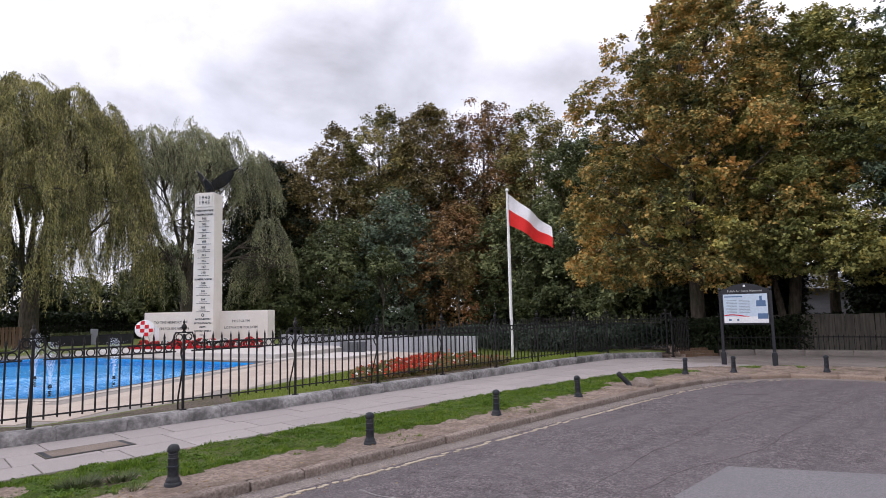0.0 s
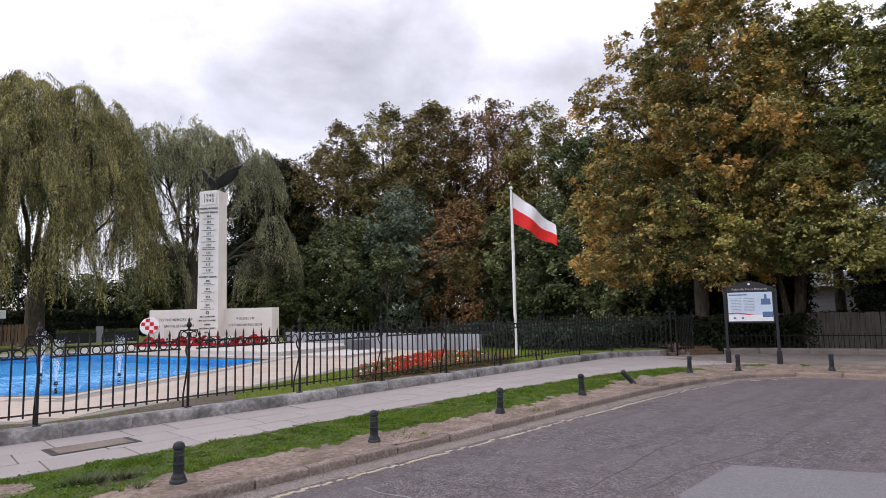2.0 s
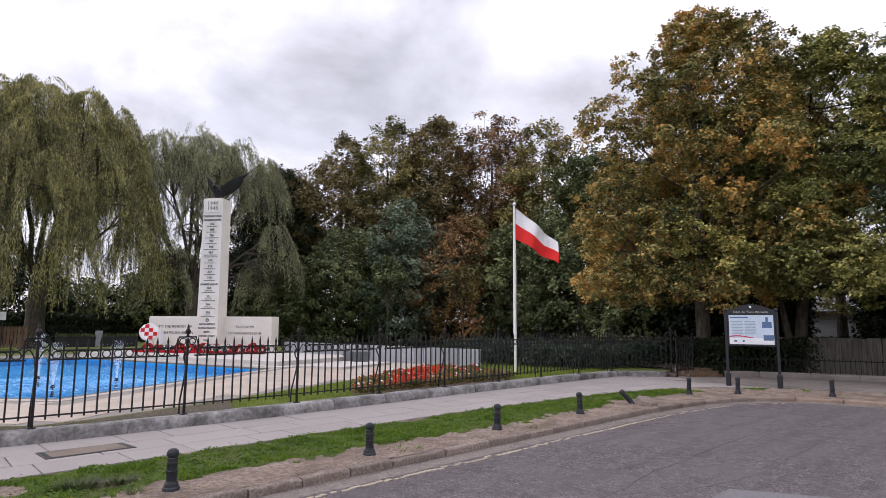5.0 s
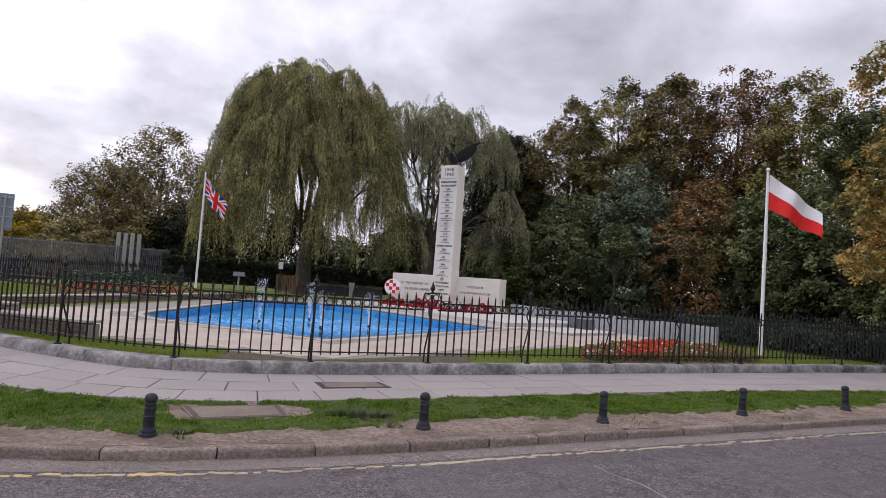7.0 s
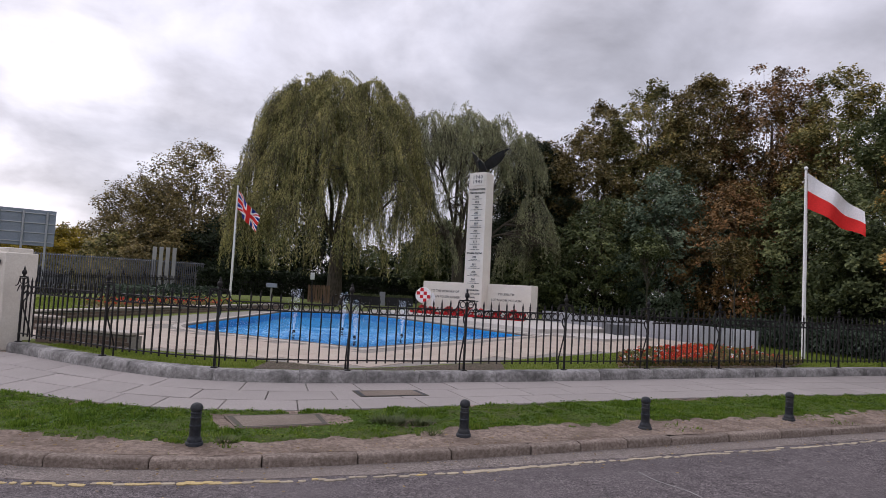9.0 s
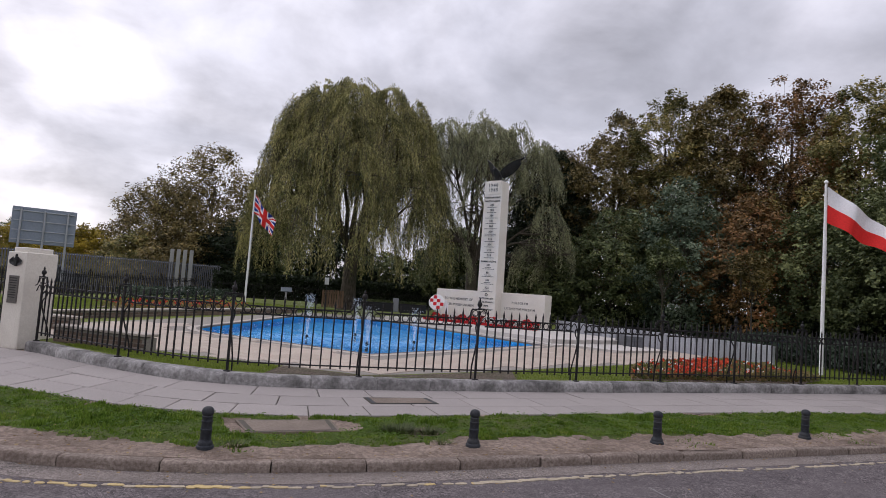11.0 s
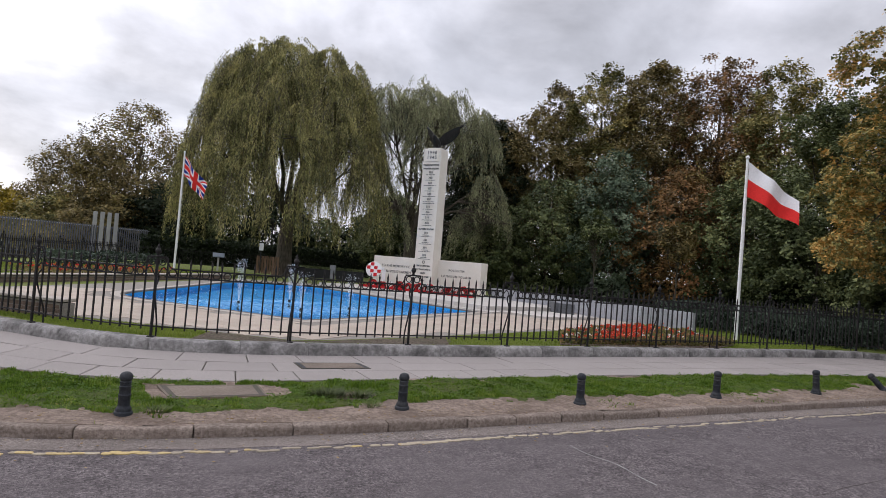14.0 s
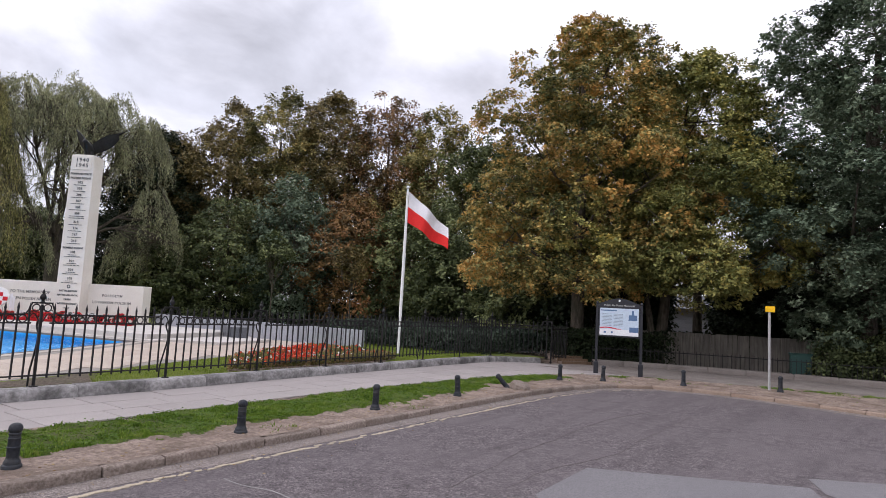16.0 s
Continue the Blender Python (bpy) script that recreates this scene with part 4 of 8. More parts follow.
gate_pier(-3.62, 13.98, "square pale stone gate pier with bronze plaque and winged badge")
gate_pier(-6.05, 16.9, "square pale stone gate pier standing beside the closed gate")
gate = thing("entrance_gate", "closed black iron double gate with dipped top between pale piers", "gate", pose(-4.83, 15.44, 0.12, 0, 0, 180 - 50.2))
GW = 3.10
for side in (-1, 1):
    leaf = part("gate_frame", Solid().box((side * GW / 4, 0, 0.12), (GW / 2 - 0.03, 0.03, 0.035)).box((side * GW / 4, 0, 0.62), (GW / 2 - 0.03, 0.03, 0.03)), IRON, gate)
    curve = [(side * (0.02 + (GW / 2 - 0.05) * i / 8), 0, 1.02 + 0.42 * (i / 8) ** 1.8) for i in range(9)]
    part("top_rail", Solid().tube(curve, 0.016, 6), IRON, leaf)
    part("top_rail", Solid().tube([(x, y, z + 0.13) for x, y, z in curve], 0.013, 6), IRON, leaf)
    for i in range(11):
        x = side * (0.03 + (GW / 2 - 0.07) * i / 10)
        zt = 1.02 + 0.42 * (abs(x) / (GW / 2)) ** 1.8 + 0.24
        b = Solid().box((x, 0, (0.05 + zt) / 2), (0.024, 0.024, zt - 0.05)).lathe([(0.01, 0), (0.017, 0.02), (0.002, 0.09)], 6, (x, 0, zt))
        part("bar", b, IRON, leaf)
    for i in range(10):
        x = side * (0.03 + (GW / 2 - 0.07) * (i + 0.5) / 10)
        part("dog_bar", Solid().box((x, 0, 0.38), (0.018, 0.018, 0.60)).lathe([(0.009, 0), (0.014, 0.02), (0.002, 0.08)], 6, (x, 0, 0.68)), IRON, leaf)
    part("stile", Solid().box((side * (GW / 2 - 0.05), 0, 0.82), (0.04, 0.04, 1.62), 0, 0.006).lathe([(0.02, 0), (0.035, 0.03), (0.02, 0.08), (0.003, 0.14)], 8, (side * (GW / 2 - 0.05), 0, 1.63)), IRON, leaf)

# ---- pool ----

def rounded(poly, r, corners=None, seg=6):
    out, n = [], len(poly)
    for i in range(n):
        p, a, b = Vector(poly[i]), Vector(poly[i - 1]), Vector(poly[(i + 1) % n])
        if corners is not None and i not in corners:
            out.append(tuple(p))
            continue
        s, e = p + (a - p).normalized() * r, p + (b - p).normalized() * r
        for k in range(seg + 1):
            t = k / seg
            q = s * (1 - t) ** 2 + p * 2 * t * (1 - t) + e * t * t
            out.append((q.x, q.y))
    return out


def rim(outer, inner, z0, z1, name, material, parent):
    """A closed band between two outlines of equal count."""
    n = len(outer)
    s = Solid()
    vs = [(*p, z) for z in (z0, z1) for ring in (outer, inner) for p in ring]
    fs = []
    for i in range(n):
        j = (i + 1) % n
        fs += [(2 * n + i, 2 * n + j, 3 * n + j, 3 * n + i), (i, n + i, n + j, j), (i, j, 2 * n + j, 2 * n + i), (n + i, 3 * n + i, 3 * n + j, n + j)]
    return part(name, s.add(vs, fs), material, parent)


shape = rounded(POOL, 1.5, {0, 4})
shape_out = rounded(grow(POOL, 0.32), 1.75, {0, 4})
pool = thing("pool", "blue painted fountain pool with stone coping", "pool", None, "", "structure")
rim(shape_out, shape, -0.25, 0.285, "coping", COPING, pool)
rim(rounded(grow(POOL, 0.075), 1.5, {0, 4}), rounded(grow(POOL, -0.012), 1.5, {0, 4}), 0.2, 0.291, "coping_edge", SLABEDGE, pool)
part("basin", Solid().prism(shape, -0.05, 0.0), POOLBLUE, pool, "blue painted basin floor")
rim(rounded(grow(POOL, 0.02), 1.5, {0, 4}), rounded(grow(POOL, -0.03), 1.5, {0, 4}), -0.11, 0.24, "basin_wall", POOLBLUE, pool)
wpoly = rounded(grow(POOL, -0.032), 1.5, {0, 4})
water = structure("water", Solid().add([(*p, 0.185) for p in wpoly], [tuple(range(len(wpoly)))]), WATER, "rippled clear water over blue paint", "water")
water.visible_shadow = False

# ---- paving round the pool ----
pave_near = [(-2.7, 13.75), (2.1, 10.12), (2.76, 10.24), (4.6, 10.88), (6.9, 11.86), (10.2, 13.2), (13.4, 14.5), (15.0, 16.2), (15.2, 18.6), (15.0, 21.0), (13.0, 23.0), (8.0, 30.5), (4.2, 31.0), (-3.0, 19.2), (-4.6, 17.0), (-4.7, 15.3)]
hole = shape_out
PAVE_TOP = 0.278
me = sheet_with_hole("garden_paving", pave_near, hole, PAVE_TOP - 0.004, MORTAR)
paving = tagged(part("garden_paving", me, MORTAR), "buff stone paving round the memorial pool", "paving", "", "structure")

# ---- terrace and monument ----
MON = Vector((11.435, 25.449))
AX = -55.0
TERR = 0.47
terrace = thing("terrace", "pale stone stepped terrace under the monument", "terrace", None, "", "structure")
ud, nd = Vector((math.cos(radians(AX)), math.sin(radians(AX)))), Vector((math.sin(radians(AX)), -math.cos(radians(AX))))
fa, fb = Vector((6.85, 27.9)), Vector((9.85, 17.7))
fd = (fb - fa).normalized()
fn = Vector((-fd.y, fd.x))
if fn.dot(MON - fa) < 0:
    fn = -fn
part("step", Solid().prism([tuple(fa - fd * 0.2), tuple(fb + fd * 0.5), tuple(fb + fd * 0.5 + fn * 6), tuple(fa - fd * 0.2 + fn * 6)], -0.25, 0.33), TERRACE, terrace)
part("step", Solid().prism([tuple(fa + fn * 0.28), tuple(fb + fn * 0.28), tuple(fb + fn * 5.6), tuple(fa + fn * 5.6)], 0.3, TERR), TERRACE, terrace)
part("side_step", Solid().prism([tuple(fb + fd * 0.5 + fn * 0.4), tuple(fb + fd * 2.2 + fn * 0.8), tuple(fb + fd * 2.2 + fn * 3.4), tuple(fb + fd * 0.5 + fn * 4)], 0.2, 0.36), TERRACE, terrace)

mon = thing("monument", "pale stone war memorial column with flanking inscribed walls", "monument", pose(MON.x, MON.y, TERR, 0, 0, AX))
HW, TH, WH = (2.84, 2.765), 0.64, 1.457
for side in (-1, 1):
    reach = HW[(side + 1) // 2]
    part("flank_wall", Solid().box((side * (reach + 0.44) / 2, 0, WH / 2), (reach - 0.44, TH, WH), 0, 0.012), STONE, mon)
OBW, OBD, OBH = 0.911, 0.657, 6.34
ob_s = Solid()
w0, w1 = OBW / 2 + 0.02, OBW / 2 - 0.02
d0, d1 = OBD / 2 + 0.01, OBD / 2 - 0.01
ob_s.add([(-w0, -d0, 0), (w0, -d0, 0), (w0, d0, 0), (-w0, d0, 0), (-w1, -d1, OBH), (w1, -d1, OBH), (w1, d1, OBH), (-w1, d1, OBH)],
         [(3, 2, 1, 0), (4, 5, 6, 7), (0, 1, 5, 4), (1, 2, 6, 5), (2, 3, 7, 6), (3, 0, 4, 7)])
COLX, COLY = 0.176, -0.496
column = part("column", ob_s, STONE, mon, "", m=pose(COLX, COLY, 0))
part("date_panel", Solid().box((COLX, COLY - d1 - 0.012, OBH - 0.30), (0.70, 0.035, 0.54), 0, 0.008), STONE, mon)
part("cap", Solid().box((COLX, COLY, OBH + 0.02), (0.66, 0.44, 0.06), 0, 0.012), STONE, mon)


def on_face(x, z, y):
    return pose(x, y, z, 90, 0, 0)


face = COLY - d0 - 0.004
for txt, z in (("1940", OBH - 0.19), ("1945", OBH - 0.40)):
    lettering(txt, 0.21, LETTER, mon, on_face(COLX, z, COLY - d1 - 0.034), 1.25)

z = 5.61
lettering("POLISH AIR FORCE", 0.105, LETTER, mon, on_face(COLX, z, face + 0.006), 0.9)
lettering("FIGHTER SQDNS", 0.105, LETTER, mon, on_face(COLX, z - 0.165, face + 0.006), 1.0)
z = 5.28


def bar_line(z, width, h=0.045):
    s, x = Solid(), -width / 2
    while x < width / 2 - 0.02:
        w = min(0.03 + 0.09 * RNG.random(), width / 2 - x)
        s.box((COLX + x + w / 2, face + 0.003, z), (w, 0.012, h * 0.8))
        x += w + 0.022
    part("worn_inscription", s, LETTER, mon)["kind"] = "stuff"


for num, two in (("302", 0), ("303", 0), ("306", 0), ("307", 0), ("308", 0), ("309", 1), ("315", 0), ("316", 0), ("317", 0), ("318", 0)):
    lettering(num, 0.125, LETTER, mon, on_face(COLX, z, face + 0.004), 1.1)
    bar_line(z - 0.105, 0.44 + 0.2 * RNG.random(), 0.03)
    z -= 0.240
    if two:
        bar_line(z + 0.06, 0.58, 0.03)
        z -= 0.087
lettering("BOMBER SQDNS", 0.105, LETTER, mon, on_face(COLX, 2.763, face + 0.004), 1.0)
z = 2.60
for num in ("300", "301", "304", "305"):
    lettering(num, 0.125, LETTER, mon, on_face(COLX, z, face + 0.003), 1.1)
    bar_line(z - 0.10, 0.34, 0.028)
    bar_line(z - 0.165, 0.60, 0.028)
    z -= 0.330
part("emblem", Solid().ring((COLX, face, 1.305), 0.055, 0.016, (1, 0, 0), (0, 0, 1), 14, 5), LETTER, mon)
z = 1.14
for txt in ("BATTLE-BRITAIN", "BATTLE-ATLANTIC", "DIEPPE", "WESTERN DESERT", "ITALY"):
    lettering(txt, 0.098, LETTER, mon, on_face(COLX, z, face + 0.002), 0.92)
    z -= 0.16
wf = -TH / 2 - 0.002
lettering("TO THE MEMORY OF", 0.158, CUT, mon, on_face(-1.60, 1.03, wf), 1.05)
lettering("FALLEN POLISH AIRMEN", 0.158, CUT, mon, on_face(-1.60, 0.77, wf), 1.0)
lettering("POLEGŁYM", 0.140, CUT, mon, on_face(1.58, 1.03, wf), 1.2)
lettering("LOTNIKOM POLSKIM", 0.140, CUT, mon, on_face(1.58, 0.77, wf), 1.15)


def eagle():
    """Bronze eagle, wings raised and swept back: one closed mesh, facing -y."""
    s = Solid()
    s.tube([(0, 0.16, 0.10), (0, 0.04, 0.24), (0, -0.10, 0.38), (0, -0.22, 0.48), (0, -0.30, 0.535), (0, -0.37, 0.54), (0, -0.45, 0.50), (0, -0.49, 0.45)], [0.10, 0.175, 0.165, 0.105, 0.082, 0.065, 0.032, 0.008], 10)
    s.tube([(0, 0.08, 0.16), (0, 0.30, 0.03), (0, 0.50, -0.03)], [0.12, 0.10, 0.14], 8)
    for sx in (-1, 1):
        s.tube([(sx * 0.10, 0.0, 0.22), (sx * 0.12, -0.02, 0.08), (sx * 0.12, -0.08, 0.0)], [0.08, 0.05, 0.045], 7)
        root, tip = Vector((sx * 0.08, -0.02, 0.44)), Vector((sx * 0.84, 0.48, 1.10))
        chord = [0.24, 0.42, 0.50, 0.50, 0.42, 0.22]
        vs, fs = [], []
        for i, c in enumerate(chord):
            t = i / 5
            p = root.lerp(tip, t) + Vector((0, 0, 0.10 * math.sin(math.pi * t)))
            for dz, dy in ((0.03, -0.025), (0.04, 0.02), (-c * 0.5, 0.03 + c * 0.10), (-c, 0.04 + c * 0.2), (-c * 0.5, -0.01 + c * 0.05)):
                vs.append((p.x, p.y + dy, p.z + dz))
        for i in range(5):
            for k in range(5):
                a, b = i * 5 + k, i * 5 + (k + 1) % 5
                fs.append((a, b, b + 5, a + 5))
        fs += [tuple(range(5)), tuple(range(25, 30))]
        s.add(vs, fs)
        out = (tip - root).normalized()
        for i in range(8):
            t = 0.38 + 0.085 * i
            p = root.lerp(tip, t) + Vector((0, 0.03, 0.08 * math.sin(math.pi * t)))
            d = (out * (0.35 + 0.09 * i) + Vector((0, 0.15, -0.62 + 0.085 * i))).normalized()
            L = 0.36 - 0.010 * i
            s.tube([p, p + d * L * 0.6, p + d * L], [0.035, 0.045, 0.006], 5)
    return s


tagged(part("eagle_statue", eagle().mesh("eagle_statue", BRONZE, True), BRONZE, None, "", m=pose(*(MON + ud * COLX + nd * (-COLY)), TERR + OBH + 0.03, 0, 0, AX) @ Matrix.Scale(0.98, 4)), "dark bronze eagle with raised wings on top of the column", "statue")

# ---- trees ----
def field(p, size, seed):
    """A soft random field over points, about -1 to 1, with lumps of the given size in metres."""
    r = np.random.default_rng(seed)
    k = r.normal(size=(10, 3))
    k *= 6.283 / size * r.uniform(0.6, 1.7, (10, 1)) / np.linalg.norm(k, axis=1, keepdims=True)
    return np.sin(p @ k.T + r.uniform(0, 6.283, 10)).sum(axis=1) / 2.24


def unit_rows(v):
    return v / (np.linalg.norm(v, axis=1, keepdims=True) + 1e-9)


def bough(s, a, b, r0, r1, bend=0.12, seg=6, n=5):
    a, b = Vector(a), Vector(b)
    L = (b - a).length
    off = Vector(unit(1)[0]) * bend * L
    pts = [a.lerp(b, i / n) + off * math.sin(math.pi * i / n) + Vector(unit(1)[0]) * 0.02 * L * (0 < i < n) for i in range(n + 1)]
    s.tube(pts, [r0 + (r1 - r0) * i / n for i in range(n + 1)], seg, True)
    return pts


def sprigs(centres, out, per, leaf, length, side, rise, flat, pointed):
    """Leaves along short twigs that reach outwards from every centre; corners as an array."""
    n = len(centres)
    way = unit_rows(out + RNG.normal(size=(n, 3)) * 0.45 + np.array([0, 0, rise]))
    long = length * RNG.uniform(0.55, 1.35, (n, 1, 1))
    u = RNG.uniform(0, 1, (n, per, 1))
    g = RNG.normal(size=(n, per, 3)) * side * (1.15 - 0.6 * u) * np.array([1, 1, flat])
    p = (centres[:, None, :] + way[:, None, :] * long * u + g).reshape(-1, 3)
    m = len(p)
    nr = unit_rows(np.repeat(out, per, axis=0) * 0.45 + np.array([0, 0, 0.75]) + RNG.normal(size=(m, 3)) * 0.5)
    a = unit_rows(np.cross(nr, unit(m)))
    s = np.cross(nr, a)
    k = leaf * RNG.uniform(0.6, 1.35, (m, 1)) / 2
    if pointed:
        return np.stack([p - a * k, p + s * k * 0.72 - a * k * 0.05, p + a * k, p - s * k * 0.72 - a * k * 0.05], axis=1)
    return np.stack([p - a * k, p + a * k * 0.6 + s * k * 0.95, p + a * k * 0.6 - s * k * 0.95], axis=1)


def tree(name, label, base, profile, trunk_r, n, per, leaf, material, seed, length=0.5, side=0.16, rise=0.35, flat=0.8, gap=-0.55, lump=0.16, core=0.22, lean=(0, 0), trunk_h=None, limbs=14, bark=None, group="", pointed=False, gap_size=1.9, clumps=0, clump_r=0.7, fork=None):
    """A tree: tapered trunk and limbs, and a crown of leafy sprigs within an uneven outline. profile: (height, radius) or (height, radius, x, y) from the base up."""
    r = np.random.default_rng(seed)
    ob = thing(name, label, "bush" if "bush" in name else "tree", pose(*base), group)
    prof = np.array([(*q, 0, 0)[:4] for q in profile], float)
    zs = np.linspace(prof[0, 0], prof[-1, 0], 80)
    rs = np.interp(zs, prof[:, 0], prof[:, 1])
    w = rs + 0.15
    z = np.interp(r.random(n), np.cumsum(w) / w.sum(), zs) + 0.1 * r.normal(size=n)
    rad, ox, oy = (np.interp(z, prof[:, 0], prof[:, c]) for c in (1, 2, 3))
    a = r.uniform(0, 6.283, n)
    out = np.stack([np.cos(a), np.sin(a), np.zeros(n)], 1)
    k = np.where(r.random(n) < core, np.sqrt(r.random(n)) * 0.8, 1.0 - np.abs(r.normal(size=n)) * 0.13)
    skin = np.stack([ox + rad * out[:, 0], oy + rad * out[:, 1], z], 1)
    k = k * (1 + lump * field(skin, 2.6, seed) + lump * 0.75 * field(skin, 1.1, seed + 1))
    p = np.stack([ox + rad * k * out[:, 0], oy + rad * k * out[:, 1], z], 1)
    top = prof[-1, 0]
    out[:, 2] = np.clip((z - 0.55 * top) / (0.5 * top), -0.25, 1.0)
    keep = (field(p, gap_size, seed + 2) > gap) & (p[:, 2] > 0.2)
    p, out = p[keep], unit_rows(out[keep])
    if clumps:
        # leafy boughs: each one a rounded pad of sprigs, open underneath
        mids, which = r.permutation(len(p))[:clumps], r.integers(0, clumps, len(p))
        way = unit_rows(r.normal(size=(len(p), 3)) + 0.5 * out[mids][which] + np.array([0, 0, 0.55]))
        size = clump_r * r.uniform(0.55, 1.3, clumps)[which]
        p = p[mids][which] + way * (size * r.uniform(0.7, 1.05, len(p)))[:, None] * np.array([1, 1, 0.72])
        out = way
    s = Solid()
    th = trunk_h or top * 0.62
    tip = Vector((lean[0], lean[1], th))
    mid = Vector((lean[0] * 0.4, lean[1] * 0.4, th * 0.5))
    stem = [Vector((0, 0, -0.3)), Vector((0, 0, 0.05)), Vector((lean[0] * 0.06, lean[1] * 0.06, 0.4)), mid, tip]
    s.tube(stem, [trunk_r * 1.5, trunk_r * 1.3, trunk_r * 1.04, trunk_r * 0.8, trunk_r * 0.3], 10)
    order = r.permutation(len(p))
    ends = sorted((tuple(p[i]) for i in order[:limbs]), key=lambda q: q[2])
    boughs = []
    if fork:
        boughs.append(bough(s, (0, 0, 0.45), fork, trunk_r * 0.75, trunk_r * 0.3, 0.06, 8, 5))
    for q in ends:
        at = min(0.95, max(0.28, (q[2] - 0.9) / th * r.uniform(0.5, 0.8)))
        root = stem[2].lerp(mid, at * 2) if at < 0.5 else mid.lerp(tip, at * 2 - 1)
        boughs.append(bough(s, root, root.lerp(Vector(q), 0.86), trunk_r * 0.36 * (1.2 - at), 0.018, 0.10, 5, 5))
    for i in order[limbs:limbs * 5]:
        q = Vector(p[i])
        near = min(boughs, key=lambda b: (b[3] - q).length)
        bough(s, near[int(r.integers(2, 5))], q, 0.022, 0.006, 0.10, 4, 3)
    part("trunk", s, bark or BARK, ob, "", True, False)
    part("crown", cards("crown", sprigs(p, out, per, leaf, length, side, rise, flat, pointed), material, 4 if pointed else 3), material, ob, "", False, False)
    return ob


def dome(h, w, low=0.14):
    """The outline of a full round crown."""
    return [(h * low, w * 0.66), (h * 0.32, w * 0.96), (h * 0.55, w), (h * 0.75, w * 0.82), (h * 0.90, w * 0.52), (h * 0.985, w * 0.18), (h, 0.05)]


def willow(label, base, domes, tassels, seed, material, low=1.6, trunk_r=0.45, gap=-0.7, limbs=5, fall=1.0):
    """A weeping willow: boughs rising to rounded domes (across, towards, top, radius, depth), over which tassels of narrow leaves arch and hang."""
    r = np.random.default_rng(seed)
    ob = thing("willow_tree", label, "tree", pose(*base), "weeping willows")
    d = math.hypot(base[0], base[1])
    ax, ay = np.array([base[1], -base[0]]) / d, np.array([base[0], base[1]]) / d
    s = Solid()
    fork = (0.1, 0.1, 3.4)
    s.tube([(0, 0, -0.3), (0, 0, 0.1), (0.05, 0, 1.2), fork], [trunk_r * 1.6, trunk_r * 1.35, trunk_r, trunk_r * 0.85], 12)
    spots = []
    for u, v, top, rad, deep in domes:
        x, y = ax * u + ay * v
        spots.append((x, y))
        root = fork if top > 9 else (x * 0.3, y * 0.3, min(top - 1.0, 4.5))
        limb = bough(s, root, (x * 0.92, y * 0.92, top - 0.35), trunk_r * 0.34 if top > 9 else 0.09, 0.04, 0.08, 6, 6)
        for k in range(limbs):
            aa = r.uniform(0, 6.283)
            arm = bough(s, limb[int(r.integers(3, 6))], (x + math.cos(aa) * rad * 0.75, y + math.sin(aa) * rad * 0.75, top - deep * 0.5), 0.05, 0.014, 0.12, 5, 4)
            for j in range(2):
                q = arm[2 + j]
                bough(s, q, q + Vector((r.normal() * 0.9, r.normal() * 0.9, -0.2 - r.random() * 1.2)), 0.016, 0.006, 0.15, 4, 3)
    part("trunk", s, BARK, ob, "", True, False)
    weight = np.array([m[3] ** 1.6 for m in domes])
    kind = r.choice(len(domes), size=tassels, p=weight / weight.sum())
    arr = np.array(domes)[kind]
    cx = np.array(spots)[kind]
    aa = r.uniform(0, 6.283, tassels)
    reach = arr[:, 3] * np.sqrt(r.uniform(0.02, 1.05, tassels))
    end = np.stack([cx[:, 0] + reach * np.cos(aa), cx[:, 1] + reach * np.sin(aa), arr[:, 2] - arr[:, 4] * (reach / arr[:, 3]) ** 1.8], 1)
    ok = (field(end * np.array([1, 1, 0.45]), 1.8, seed) > gap) & ((end[:, 2] > 7.5) | (r.random(tassels) < 0.75))
    pts, twigs = [], []
    for i in np.nonzero(ok)[0]:
        u, v, top, rad, deep = arr[i]
        long = fall * r.uniform(0.7, 3.0) * (0.75 + 0.4 * reach[i] / rad)
        lift, twist = 0.28 * r.normal() + (0.5 * r.random() if r.random() < 0.25 else 0.0), 0.9 * r.normal()
        for j in range(int(r.integers(5, 10))):
            an = aa[i] + 0.16 * r.normal() / max(0.5, reach[i])
            far = max(0.1, reach[i] + 0.14 * r.normal())
            start = max(far - r.uniform(0.15, 1.1), far * 0.35)
            q = np.linspace(start, far, max(3, int((far - start) / 0.10)))
            an = an + (0.5 * r.normal() + twist) * (q - start) / rad
            arc = np.stack([cx[i, 0] + q * np.cos(an), cx[i, 1] + q * np.sin(an), top + lift - deep * (q / rad) ** 1.8 + 0.10 * np.sin(q * 4 + aa[i]) + 0.05 * r.normal()], 1)
            hang = min(arc[-1, 2] - low - abs(r.normal()) * 0.9, long * r.uniform(0.6, 1.15))
            if hang < 0.3:
                continue
            n = max(4, int(hang / 0.09))
            t = np.linspace(0, 1, n + 1)[1:, None]
            sway = np.array([math.cos(aa[i]), math.sin(aa[i]), 0]) * r.uniform(0.05, 0.35)
            drop = arc[-1] + sway * np.sqrt(t) + np.array([0, 0, -1]) * hang * (t * 0.8 + 0.2 * t * t) + np.cumsum(r.normal(size=(n, 3)) * np.array([0.012, 0.012, 0]), axis=0)
            line = np.concatenate([arc, drop])
            pts.append(np.repeat(line, 2, axis=0) + r.normal(size=(2 * len(line), 3)) * np.array([0.04, 0.04, 0.035]))
            twigs.append(line)
    pts = np.concatenate(pts)
    n = len(pts)
    a = unit_rows(RNG.normal(size=(n, 3)) * 0.40 + np.array([0, 0, -0.9]))
    sd = unit_rows(np.cross(a, unit(n)))
